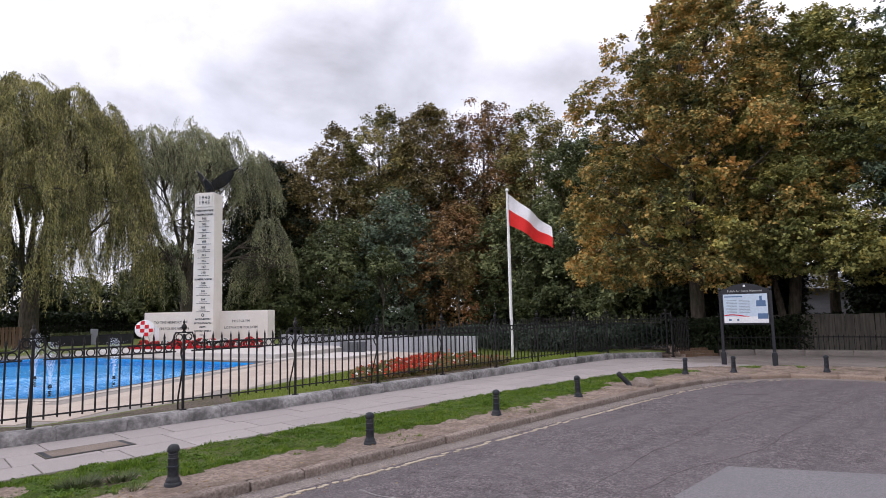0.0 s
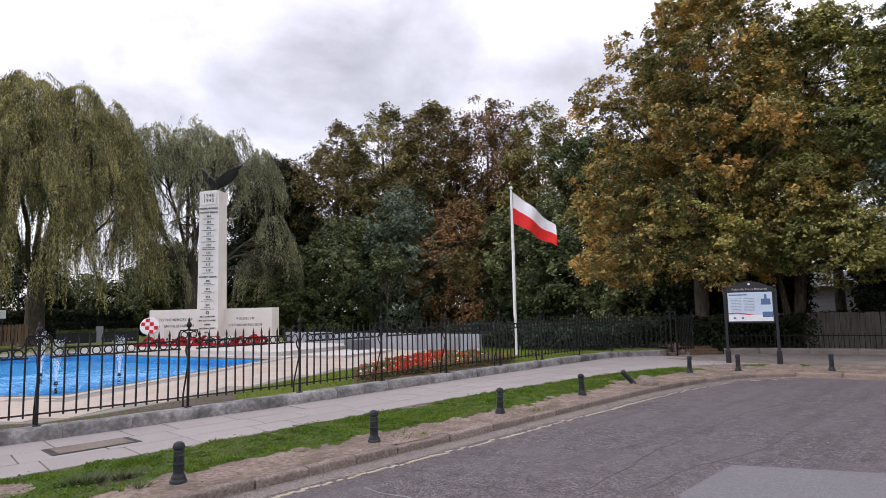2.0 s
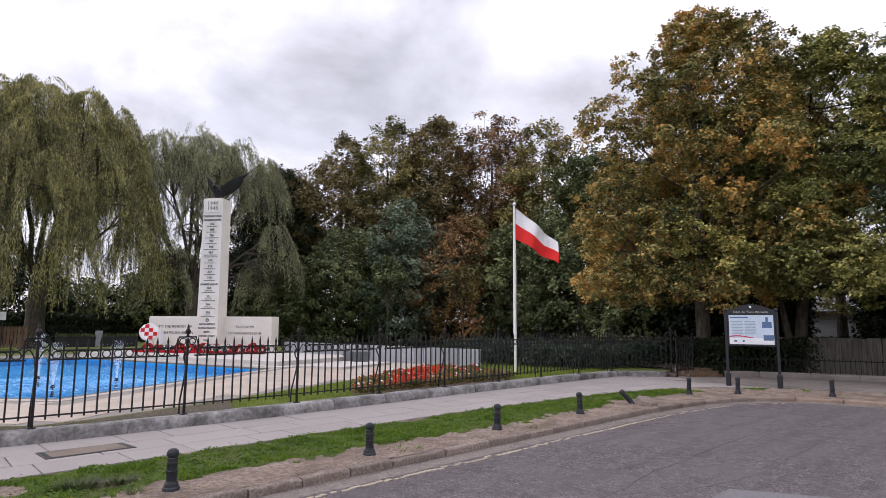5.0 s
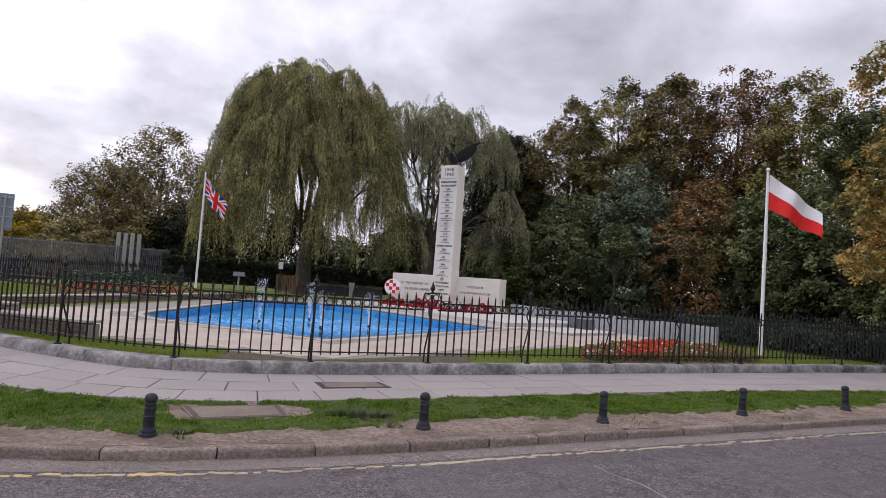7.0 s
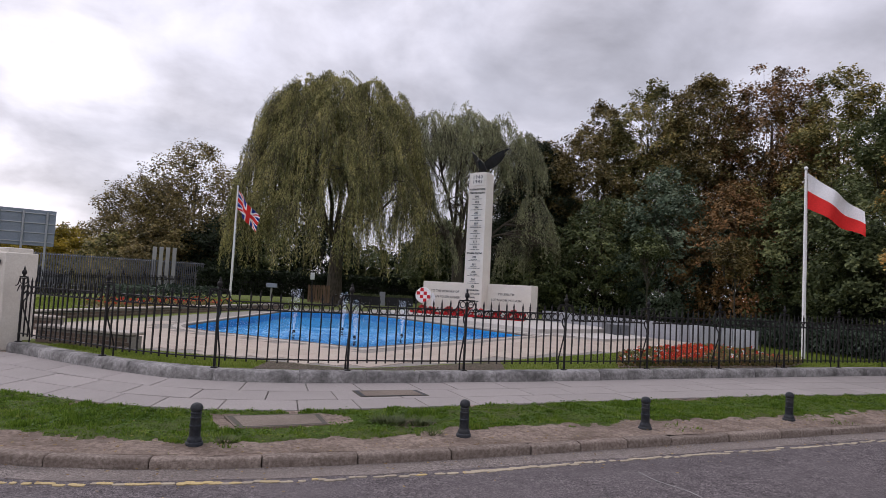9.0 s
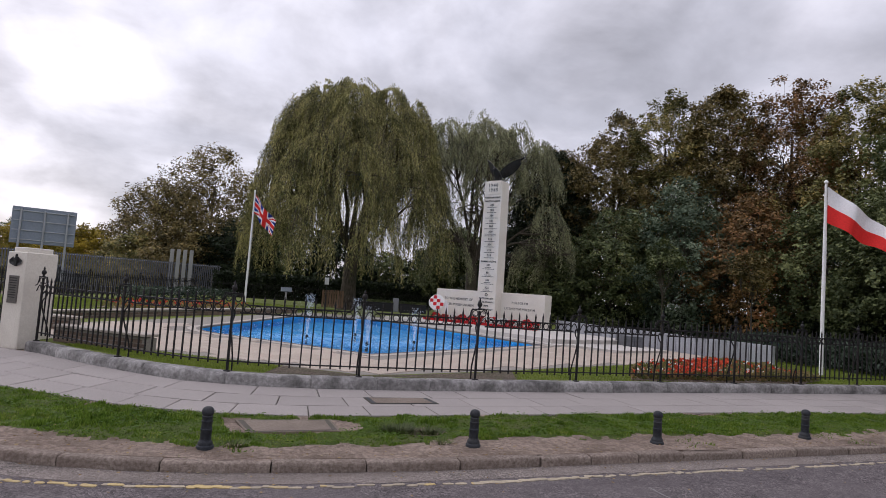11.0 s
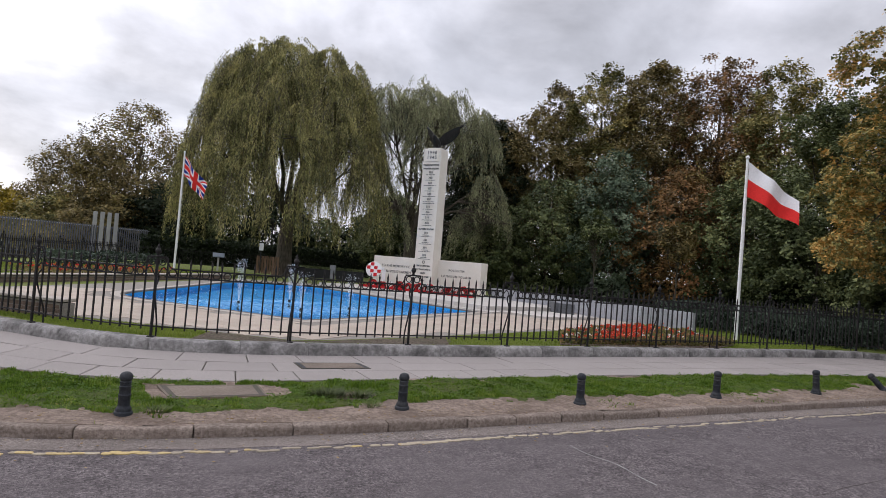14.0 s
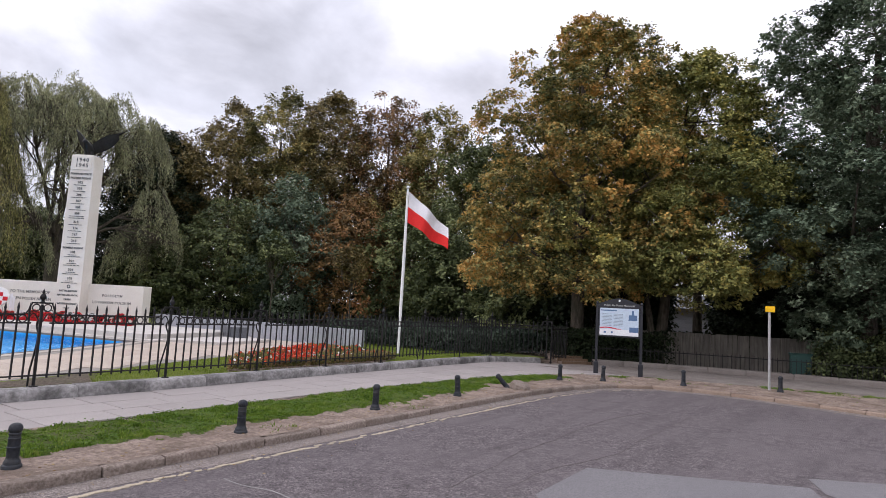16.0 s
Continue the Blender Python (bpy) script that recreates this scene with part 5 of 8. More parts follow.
    L, w = RNG.uniform(0.11, 0.20, (n, 1)), 0.021
    part("crown", cards("crown", np.stack([pts + sd * w, pts + a * L, pts - sd * w], axis=1), material, 3), material, ob, "", False, False)
    tw = np.concatenate([np.stack([c[:-8:8] + [-0.006, 0, 0], c[:-8:8] + [0.006, 0, 0], c[8::8] + [0.006, 0, 0], c[8::8] + [-0.006, 0, 0]], axis=1) for c in [t[: 8 * ((len(t) - 1) // 8) + 1] for t in twigs] if len(c) > 9])
    part("twig_stuff", cards("twig_stuff", tw, BARK), BARK, ob, "", False, False)["kind"] = "stuff"
    return ob


willow("large weeping willow with yellow-green hanging branches behind the pool", (7.3, 37.6, 0.3),
       [(-0.4, 0.2, 13.8, 3.2, 2.6), (1.6, 0, 13.9, 2.6, 2.8), (-2.5, 0, 13.3, 2.4, 3.0), (-3.8, 0, 12.3, 2.0, 3.4), (3.3, -0.2, 12.9, 1.7, 3.2), (0, 2.6, 12.8, 3.2, 3.6), (-1.0, -2.4, 12.0, 2.6, 3.4), (1.6, -2.6, 11.4, 2.4, 3.4), (-4.3, -1.2, 10.4, 1.9, 3.4), (3.9, -1.4, 11.0, 1.6, 3.4),
        (-2.8, -3.0, 9.4, 2.1, 3.4), (0.2, -3.8, 9.2, 2.2, 3.4), (2.8, -3.2, 8.8, 2.0, 3.4), (-4.8, -1.6, 8.0, 1.6, 3.2), (4.5, -1.4, 8.4, 1.4, 3.2), (-5.2, -1.2, 6.0, 1.3, 2.8), (-2.6, -4.0, 6.6, 1.7, 3.0), (1.0, -4.4, 6.2, 1.6, 2.8)], 1650, 3, L_WILLOW, 1.6, 0.45, -0.22)
willow("weeping willow with grey-green hanging branches behind the monument", (15.4, 37.6, 0.3),
       [(-2.2, 0, 12.8, 2.1, 2.4), (0.3, 0, 13.1, 2.5, 2.2), (2.4, -0.2, 12.6, 2.0, 2.4), (4.0, -0.2, 11.6, 1.5, 2.4), (-3.3, 0.3, 11.9, 1.6, 3.0), (-0.6, 1.8, 12.6, 2.2, 2.4), (1.2, -1.6, 11.6, 2.0, 2.4), (-2.8, -0.6, 9.0, 1.5, 3.0), (-0.2, -1.2, 8.4, 1.3, 3.0),
        (4.6, -1.8, 7.4, 1.5, 2.8), (5.2, -2.2, 5.6, 1.4, 2.6), (-1.6, -2.4, 5.8, 1.5, 2.6), (3.6, -1.2, 5.0, 1.2, 2.4)], 860, 5, L_WILLOW2, 1.8, 0.4, -0.15, 14, 0.6)

# the large trees beside the notice board
tree("oak_tree", "tall oak in orange and olive autumn leaf beside the notice board", (21.5, 9.05, 0.1),
     [(2.6, 2.4, 0.1, -0.1), (3.6, 3.3, 0.1, -0.1), (5.0, 3.6, 0.1, -0.1), (7.0, 3.6, 0.1, -0.2), (8.6, 3.2, 0.1, -0.3), (10.0, 2.6, 0.1, -0.5), (11.0, 2.0, 0.1, -0.5), (11.9, 1.1, 0.1, -0.2), (12.6, 0.3, 0.1, -0.1)], 0.24, 10500, 32, 0.108, L_AUTUMN, 301, 0.20, 0.10, 0.15, 0.7, -0.12, 0.17, 0.20, (0.1, 0.1), 11.0, 26, None, "", False, 1.35, 400, 0.60)
tree("oak_tree", "spreading oak with yellowing olive leaves over the wooden fence", (23.4, 6.7, 0.1),
     [(2.7, 2.2, -0.7, -0.9), (3.8, 3.7, -0.5, -1.2), (5.0, 3.4, -0.2, -1.3), (7.0, 2.8, 0.2, -1.3), (8.6, 2.4, 0.2, -1.2), (9.8, 1.8, 0.3, -1.2), (10.7, 1.0, 0.3, -1.2), (11.3, 0.2, 0.3, -1.2)], 0.20, 9500, 32, 0.108, L_YELLOW, 311, 0.24, 0.11, -0.05, 0.6, -0.15, 0.17, 0.20, (0.5, -1.0), 9.0, 26, None, "", False, 1.4, 320, 0.62, (-0.1, 0.35, 3.4))
tree("holm_oak", "dark evergreen oak with dense grey-green leaves", (24.6, 0.4, 0.1),
     [(1.6, 2.6, -0.5, -0.6), (3.4, 3.6, -0.5, -0.8), (6.0, 4.0, -0.2, -0.8), (9.0, 3.9, 0, -0.8), (11.0, 3.4, 0, -0.8), (12.6, 2.4, 0, -0.8), (13.6, 1.2, 0, -0.6), (14.2, 0.2, 0, -0.6)], 0.30, 9000, 30, 0.118, L_BLUE, 321, 0.22, 0.11, 0.1, 0.7, -0.55, 0.16, 0.28, (0, -0.5), 11.0, 24, None, "", False, 1.4, 560, 0.66)
tree("oak_tree", "bare-topped oak with thin olive leaves further back", (31.2, 7.1, 0.1), dome(14.6, 2.3), 0.22, 1000, 18, 0.15, L_OLIVE, 331, 0.55, 0.18, 0.4, 0.8, -0.1)
tree("oak_tree", "olive oak beyond the wooden fence", (33.0, -1.0, 0.1), dome(13.2, 4.0), 0.26, 1900, 22, 0.17, L_GREEN, 332, 0.55, 0.18, 0.3, 0.8, -0.35)

# the wood behind the garden
back_row = [
    (22.4, 40.6, 12.4, 2.6, L_DARK, "dark evergreen with small leaves"), (18.0, 47.0, 6.4, 2.6, L_GREEN, "green tree in dense leaf"), (24.2, 42.0, 13.0, 3.0, L_BROWN, "olive tree with thinning top"),
    (26.8, 38.5, 15.6, 3.4, L_BROWN, "brown and olive autumn tree"), (29.4, 36.2, 16.6, 3.4, L_OLIVE, "tall olive autumn tree"), (32.0, 33.2, 17.0, 3.4, L_BROWN, "tall brown autumn tree"),
    (34.0, 29.6, 17.0, 3.6, L_COPPER, "copper-red autumn tree"), (34.8, 25.6, 15.2, 3.6, L_OLIVE, "olive tree turning yellow"), (33.4, 20.8, 12.2, 3.4, L_GREEN, "green tree in dense leaf"), (34.5, 16.5, 11.2, 3.2, L_BROWN, "olive tree turning brown"),
]
for i, (x, y, h, w, m, text) in enumerate(back_row):
    tree("woodland_tree", text + " in the wood behind the garden", (x, y, 0.1), dome(h, w, 0.10), 0.20, 4200, 24, 0.165, m, 400 + 7 * i, 0.36, 0.16, 0.5, 1.0, -0.2, 0.19, 0.24, (0, 0), h * 0.8, 22, None, "woodland trees", False, 2.1, 300, 0.80)
front_row = [
    (20.5, 36.5, 5.6, 2.6, L_GREEN, "green shrubby tree"), (23.5, 33.5, 7.8, 2.8, L_GREEN, "olive-green shrubby tree"), (26.2, 30.2, 9.4, 2.9, L_BLUE, "blue-green laurel-like tree"), (28.2, 27.0, 8.2, 2.8, L_COPPER, "reddish shrubby tree"),
    # L_DARK shrubs behind the fence are added to darken the space under the oaks
    (29.3, 23.2, 7.6, 2.8, L_GREEN, "green shrubby tree"), (29.0, 19.0, 6.8, 2.8, L_GREEN, "green shrubby tree"), (27.6, 14.2, 4.4, 2.4, L_GREEN, "green shrubby tree"), (19.2, 39.5, 6.0, 2.4, L_DARK, "dark shrubby tree, shade in its leaf colour,"), (30.5, -1.5, 6.0, 2.8, L_GREEN, "green shrubby tree"), (30.0, -7.0, 6.5, 3.0, L_DARK, "dark shrubby tree, shade in its leaf colour,"), (31.0, 2.4, 6.2, 2.4, L_DARK, "dark shrubby tree, shade in its leaf colour,"), (27.2, 11.4, 5.6, 2.2, L_DARK, "dark shrubby tree, shade in its leaf colour,"), (28.6, 8.9, 3.6, 1.0, L_DARK, "dark shrubby tree, shade in its leaf colour,"), (29.2, 4.5, 3.8, 1.3, L_DARK, "dark shrubby tree, shade in its leaf colour,"),
]
for i, (x, y, h, w, m, text) in enumerate(front_row):
    tree("shrub_tree", text + " at the edge of the wood", (x, y, 0.1), dome(h, w, 0.05), 0.09, 1250, 22, 0.172, m, 500 + 7 * i, 0.5, 0.17, 0.25, 0.8, -0.62, 0.17, 0.28, (0, 0), h * 0.7, 14, None, "shrubs at the wood's edge", False, 1.6)

for i, (x, y, h, w, m) in enumerate(((1.0, 54.5, 6.0, 2.8, L_DARK), (5.0, 55.5, 7.2, 3.0, L_GREEN), (9.5, 54.0, 7.0, 3.0, L_DARK), (13.5, 53.5, 4.6, 2.8, L_GREEN), (17.5, 52.0, 5.4, 2.8, L_DARK), (-3.5, 55.0, 5.6, 2.6, L_BROWN), (-7.0, 57.0, 4.6, 2.6, L_OLIVE))):
    tree("shrub_tree", "dark shrubby tree, shade in its leaf colour, behind the board fence", (x, y, 0.0), dome(h, w, 0.06), 0.09, 750, 20, 0.24, m, 600 + 7 * i, 0.55, 0.2, 0.3, 0.8, -0.6, 0.16, 0.3, (0, 0), h * 0.7, 10, None, "dark shrubs behind the fence")

# young trees with bare stems in front of the wood
for x, y, h, m in ((22.6, 27.6, 5.2, L_GREEN), (24.6, 23.5, 4.6, L_BROWN)):
    tree("young_tree", "slim young tree with a bare stem before the wood", (x, y, 0.2), [(h * 0.6, 0.3), (h * 0.75, 0.8), (h * 0.9, 0.6), (h, 0.1)], 0.04, 160, 20, 0.14, m, int(h * 100), 0.35, 0.14, 0.4, 0.9, -0.4, 0.15, 0.25, (0, 0), h * 0.85, 6)

# trees beyond the main road and behind the palisade
left_side = [
    (-1.2, 59.0, 13.2, 4.4, L_BROWN), (-5.2, 62.0, 10.2, 4.2, L_BROWN), (3.0, 62.0, 8.0, 3.2, L_GREEN), (-13.5, 74.0, 5.6, 3.2, L_GOLD), (-19.0, 94.0, 6.6, 4.0, L_OLIVE), (-24.5, 96.0, 7.6, 4.0, L_GREEN), (-31.0, 92.0, 8.2, 4.2, L_FAR), (-36.0, 84.0, 9.0, 4.4, L_OLIVE),
    (-41.0, 76.0, 9.6, 4.6, L_FAR), (-40.0, 62.0, 9.6, 4.4, L_OLIVE), (-36.0, 56.5, 9.4, 4.0, L_FAR), (-37.5, 50.0, 8.6, 4.2, L_FAR), (-38.0, 42.0, 9.0, 4.5, L_OLIVE), (-37.0, 34.0, 8.6, 4.5, L_FAR), (-22.5, 84.0, 5.8, 3.4, L_GOLD), (-29.0, 78.0, 6.8, 3.6, L_GOLD), (-33.0, 70.0, 7.0, 3.6, L_FAR),
]
for i, (x, y, h, w, m) in enumerate(left_side):
    tree("roadside_tree", "autumn tree beyond the main road" if x < -10 else "dark autumn tree behind the palisade fence", (x, y, -0.1), dome(h, w, 0.08), 0.2, 900 if x < -10 else 2000, 24, 0.26 if x < -10 else 0.19, m, 700 + 7 * i, 0.7, 0.24, 0.6, 0.9, -0.5 if x < -10 else -0.45, 0.18, 0.28, (0, 0), h * 0.75, 14, None, "roadside trees", False, 2.2)


# clipped hedge and low shrubs: stuff made of many small leaves
def hedge(name, label, poly, z0, z1, n, leaf, material):
    x0, x1 = min(p[0] for p in poly), max(p[0] for p in poly)
    y0, y1 = min(p[1] for p in poly), max(p[1] for p in poly)
    x, y = RNG.uniform(x0, x1, n), RNG.uniform(y0, y1, n)
    ok = inside(x, y, poly)
    x, y = x[ok], y[ok]
    ztop = np.array([z1 + 0.14 * noise.noise(Vector((a * 0.9, b * 0.9, 0))) for a, b in zip(x, y)])
    k = RNG.random(len(x))
    z = z0 + (ztop - z0) * k ** 0.7
    core = Solid().prism([tuple(Vector(p).lerp(Vector(((x0 + x1) / 2, (y0 + y1) / 2)), 0.35)) for p in poly], z0 - 0.15, z0 + (z1 - z0) * 0.25)
    ob = thing(name, label, "hedge", None, "", "")
    part("twig_core", core, material, ob)
    part("foliage", cards("foliage", leaves_at(np.stack([x, y, z], 1), leaf, leaf * 0.6), material), material, ob, "", False, False)
    return ob


hedge("hedge", "low dark evergreen hedge behind the rose bed", [(17.0, 17.4), (16.7, 15.6), (16.55, 14.0), (16.6, 12.7), (16.95, 11.5), (17.4, 10.7), (19.9, 10.3), (21.2, 9.9), (24.0, 13.0), (24.0, 16.0), (21.0, 20.0)], 0.25, 1.02, 60000, 0.11, L_HEDGE)
hedge("hedge", "dark evergreen hedge inside the far railings", [(-3.5, 30.2), (1.0, 37.5), (0.2, 38.3), (-4.6, 31.2)], 0.3, 1.05, 9000, 0.14, L_HEDGE)
# undergrowth belt whose near-black leaves hold the shade at the wood's foot
hedge("undergrowth", "undergrowth along the foot of the wood, shade in its dark colour", [(16.0, 42.0), (22.0, 35.5), (26.0, 28.5), (27.6, 20.0), (25.5, 12.0), (30.0, 12.0), (33.5, 22.0), (30.0, 35.0), (20.0, 46.0)], 0.1, 1.7, 40000, 0.22, L_DARK)
for bx, by, bh, bw, bm_, seed in ((23.1, 0.95, 1.5, 0.95, L_GREEN, 811), (23.3, -0.6, 1.6, 1.05, L_GREEN, 812), (23.4, -2.1, 1.6, 1.0, L_GREEN, 813), (23.5, -3.6, 1.7, 1.0, L_GREEN, 814)):
    tree("bush", "leafy olive-green bush behind the low railings", (bx, by, 0.08), dome(bh, bw, 0.05), 0.04, 420, 26, 0.085, bm_, seed, 0.30, 0.11, 0.2, 0.8, -0.5, 0.17, 0.35, (0, 0), bh * 0.7, 9, None, "bushes by the cabinet", True, 0.9)
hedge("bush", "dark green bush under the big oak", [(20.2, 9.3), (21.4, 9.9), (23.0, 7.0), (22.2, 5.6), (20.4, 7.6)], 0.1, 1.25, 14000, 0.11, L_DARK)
# added hedge: its near-black leaves stand for the shade under the tree crowns
hedge("hedge", "added dark hedge behind the wooden fence for shade under the trees", [(23.6, 11.0), (25.8, 6.8), (27.0, 2.0), (27.2, -6.0), (27.0, -12.0), (29.6, -12.0), (29.8, -6.0), (29.6, 3.0), (28.0, 8.0), (25.6, 13.0)], 0.1, 1.25, 26000, 0.2, L_DARK)
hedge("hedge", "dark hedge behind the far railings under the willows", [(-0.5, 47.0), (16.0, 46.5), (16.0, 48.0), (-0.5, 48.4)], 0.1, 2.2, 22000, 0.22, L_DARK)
hedge("hedge", "olive shrubs behind the palisade fence", [(-16.0, 46.5), (-1.0, 54.2), (-1.6, 56.0), (-17.0, 48.2)], 0.0, 2.3, 26000, 0.24, L_OLIVE)

# ---- bollards ----
def bollard():
    ob = thing("bollard", "short dark cast-iron bollard with domed top in the verge", "bollard", None, "bollards along the kerb")
    part("base", Solid().lathe([(0.0807, -0.0655), (0.0807, 0.0180), (0.0764, 0.0278), (0.0677, 0.0328), (0.0677, 0.0508), (0.0619, 0.0639), (0.0534, 0.0753), (0.0518, 0.0860)], 20), CAST, ob, "", True)
    part("shaft", Solid().lathe([(0.0504, 0.0819), (0.0497, 0.1638), (0.0534, 0.1687), (0.0534, 0.1802), (0.0490, 0.1851), (0.0476, 0.2391), (0.0512, 0.2441), (0.0512, 0.2555), (0.0468, 0.2604), (0.0461, 0.2826), (0.0504, 0.2875), (0.0504, 0.2973), (0.0440, 0.3047)], 20), CAST, ob, "", True)
    part("cap", Solid().lathe([(0.0432, 0.3030), (0.0461, 0.3096), (0.0547, 0.3210), (0.0569, 0.3358), (0.0547, 0.3522), (0.0461, 0.3702), (0.0302, 0.3817), (0.0130, 0.3866), (0.0029, 0.3874)], 20), CAST, ob, "", True)
    return ob


first = bollard()
first.matrix_basis = pose(2.46, 6.23, 0.10, 0, 0, 0)
for x, y, tip in ((4.83, 6.19, 0), (7.38, 6.32, 1), (9.76, 6.39, -2), (14.36, 6.44, 2), (15.33, 5.70, 1), (16.45, 4.03, 0), (17.52, 2.00, 0), (-0.23, 6.33, 0), (-2.90, 7.42, 2), (-5.02, 9.57, 0), (-6.80, 11.47, 0), (-8.90, 14.10, 0),
                  (-12.2, 18.5, 0), (16.9, -1.2, 0)):
    copy_thing(first, pose(x, y, 0.10, tip, tip * 0.6, 40 * RNG.random()))
for x, y, z in ((-13.6, 23.6, 0.25), (-13.4, 27.2, 0.30)):
    copy_thing(first, pose(x, y, z, 0, 0, 30))
bent = copy_thing(first, pose(11.75, 6.42, 0.08, 0, -42, -61))
bent["label"] = "knocked-over dark cast-iron bollard leaning out of broken ground"
lump = Solid().lathe([(0.27, -0.05), (0.25, 0.05), (0.20, 0.13), (0.07, 0.17)], 7)
tagged(part("concrete_lump", lump.mesh("concrete_lump", KERB), KERB, None, "", m=pose(11.90, 6.24, 0.08, 12, -14, 30)), "broken lump of concrete footing beside the leaning bollard", "concrete")

# ---- flags ----
def flag_grid(w, h, nu, nv, shape):
    return [[shape(i / nu * w, j / nv * h) for i in range(nu + 1)] for j in range(nv + 1)]


def grid_solid(g, rows, slot_of=None):
    s = Solid()
    nu = len(g[0])
    vs = [p for j in rows for p in g[j]]
    fs, slots = [], []
    for j in range(len(rows) - 1):
        for i in range(nu - 1):
            a = j * nu + i
            fs.append((a, a + 1, a + 1 + nu, a + nu))
            slots.append(slot_of(i / (nu - 1), (rows[j] + 0.5) / (len(g) - 1)) if slot_of else 0)
    s.add(vs, fs)
    s.m = slots
    return s


def flagpole(name, label, x, y, z, h, r):
    ob = thing(name, label, "flagpole", pose(x, y, z))
    part("pole", Solid().tube([(0, 0, -0.2), (0, 0, h * 0.5), (0, 0, h)], [r, r * 0.85, r * 0.6], 12), WHITE, ob, "", True)
    part("finial", Solid().lathe([(0.01, 0), (0.05, 0.03), (0.055, 0.06), (0.03, 0.10), (0.004, 0.11)], 12, (0, 0, h)), WHITE, ob, "", True)
    part("halyard", Solid().tube([(0.05, 0, h - 0.1), (0.075, 0, h * 0.6), (0.06, 0, 1.2)], 0.006, 4), CLOTH, ob)
    part("cleat", Solid().box((0.06, 0, 1.15), (0.05, 0.02, 0.12), 0, 0.008), STEEL, ob)
    return ob


pole = flagpole("flagpole", "white flagpole flying a white and red flag in the lawn", 14.75, 11.92, 0.22, 5.12, 0.052)


def wave(x, y):
    k = x / 1.75
    return (0.05 + x * 0.80, 0.20 * math.sin(5.6 * x + 1.4 * y) * min(1, k * 2), -0.06 - y * (1 - 0.30 * k) - 1.05 * k - 0.15 * k * k + 0.06 * math.sin(4.4 * x + 0.8) * k)


g = flag_grid(1.75, 1.05, 40, 20, wave)
flag = part("flag", grid_solid(g, list(range(0, 11))), CLOTH, pole, "white upper half of the flag", True, False, pose(0, 0, 5.1, 0, 0, -44) @ Matrix.Scale(0.92, 4))
part("red_band", grid_solid(g, list(range(10, 21))), RED, flag, "red lower half of the flag", True, False)

pole2 = flagpole("flagpole", "white flagpole flying a union flag beyond the pool", 1.22, 34.0, 0.38, 5.95, 0.06)


def union(u, v):
    """Slot of the union flag's pattern at u along and v down: 0 navy, 1 white, 2 red."""
    x, y = (u - 0.5) * 2, (v - 0.5)
    if abs(x) < 0.10 or abs(y) < 0.10:
        return 2
    if abs(x) < 0.17 or abs(y) < 0.17:
        return 1
    a = min(abs(y - x / 2), abs(y + x / 2))
    return 2 if a < 0.045 else 1 if a < 0.13 else 0


def droop(x, y):
    k = x / 1.8
    return (0.05 + x * 0.66 + 0.05 * math.sin(7 * x) - 0.16 * y * k, 0.15 * math.sin(5.6 * x + 1.5 * y) * min(1, k * 2), -0.10 - y * (1 - 0.12 * k) - 1.35 * k ** 0.9 + 0.10 * math.sin(5 * x) * k)


g2 = flag_grid(1.8, 0.95, 64, 36, droop)
part("flag", grid_solid(g2, list(range(37)), union), [NAVY, CLOTH, RED], pole2, "red, white and blue union flag hanging in folds", True, False, pose(0, 0, 5.9, 0, 0, -14))

# ---- notice board ----
board = thing("notice_board", "black-framed memorial information board with pale blue panel on two posts", "notice board", pose(17.20, 5.98, 0.1, 0, 0, -73))
for sx in (-1, 1):
    leg = part("post", Solid().box((sx * 0.60, 0, 0.93), (0.075, 0.075, 2.06), 0, 0.008).box((sx * 0.60, 0, 0.16), (0.13, 0.13, 0.40), 0, 0.02), SIGNBLACK, board)
    part("ball_finial", Solid().lathe([(0.02, 0), (0.04, 0.02), (0.045, 0.05), (0.03, 0.085), (0.004, 0.10)], 10, (sx * 0.60, 0, 1.96)), SIGNBLACK, leg, "", True)
UP = 0.265
arch = [(-0.56, 1.62), (-0.56, 1.74), (-0.46, 1.76), (-0.28, 1.84), (0.0, 1.90), (0.28, 1.84), (0.46, 1.76), (0.56, 1.74), (0.56, 1.62), (0.56, 0.80), (-0.56, 0.80)]
arch = [(x, z + UP) for x, z in arch]
s = Solid()
n = len(arch)
s.add([(x, -0.03, z) for x, z in arch] + [(x, 0.03, z) for x, z in arch], [tuple(range(n))[::-1], tuple(range(n, 2 * n))] + [(i, (i + 1) % n, (i + 1) % n + n, i + n) for i in range(n)])
face_ob = part("board", s, SIGNBLACK, board)
frame_ob = part("print", Solid().box((0, -0.0335, 1.22), (1.07, 0.007, 0.80)), SIGNBLACK, face_ob, "", m=pose(0, 0, UP))
part("panel", Solid().box((0, -0.040, 1.225), (1.05, 0.014, 0.76), 0, 0.003), PANEL, frame_ob, "pale blue printed panel")
part("panel_foot", Solid().box((0, -0.048, 0.93), (1.05, 0.006, 0.165)), PANELWHITE, frame_ob)
sw = smooth_line([(-0.52, 1.05, 0), (-0.3, 1.065, 0), (0.0, 1.02, 0), (0.3, 0.965, 0), (0.52, 0.95, 0)], 0.06)
s = Solid()
vs = [(p.x, -0.050, p.y - 0.018) for p in sw] + [(p.x, -0.050, p.y + 0.012) for p in sw]
k = len(sw)
s.add(vs, [(i, i + 1, i + 1 + k, i + k) for i in range(k - 1)])
part("red_stripe", s, PRINTRED, frame_ob, "", False, False)
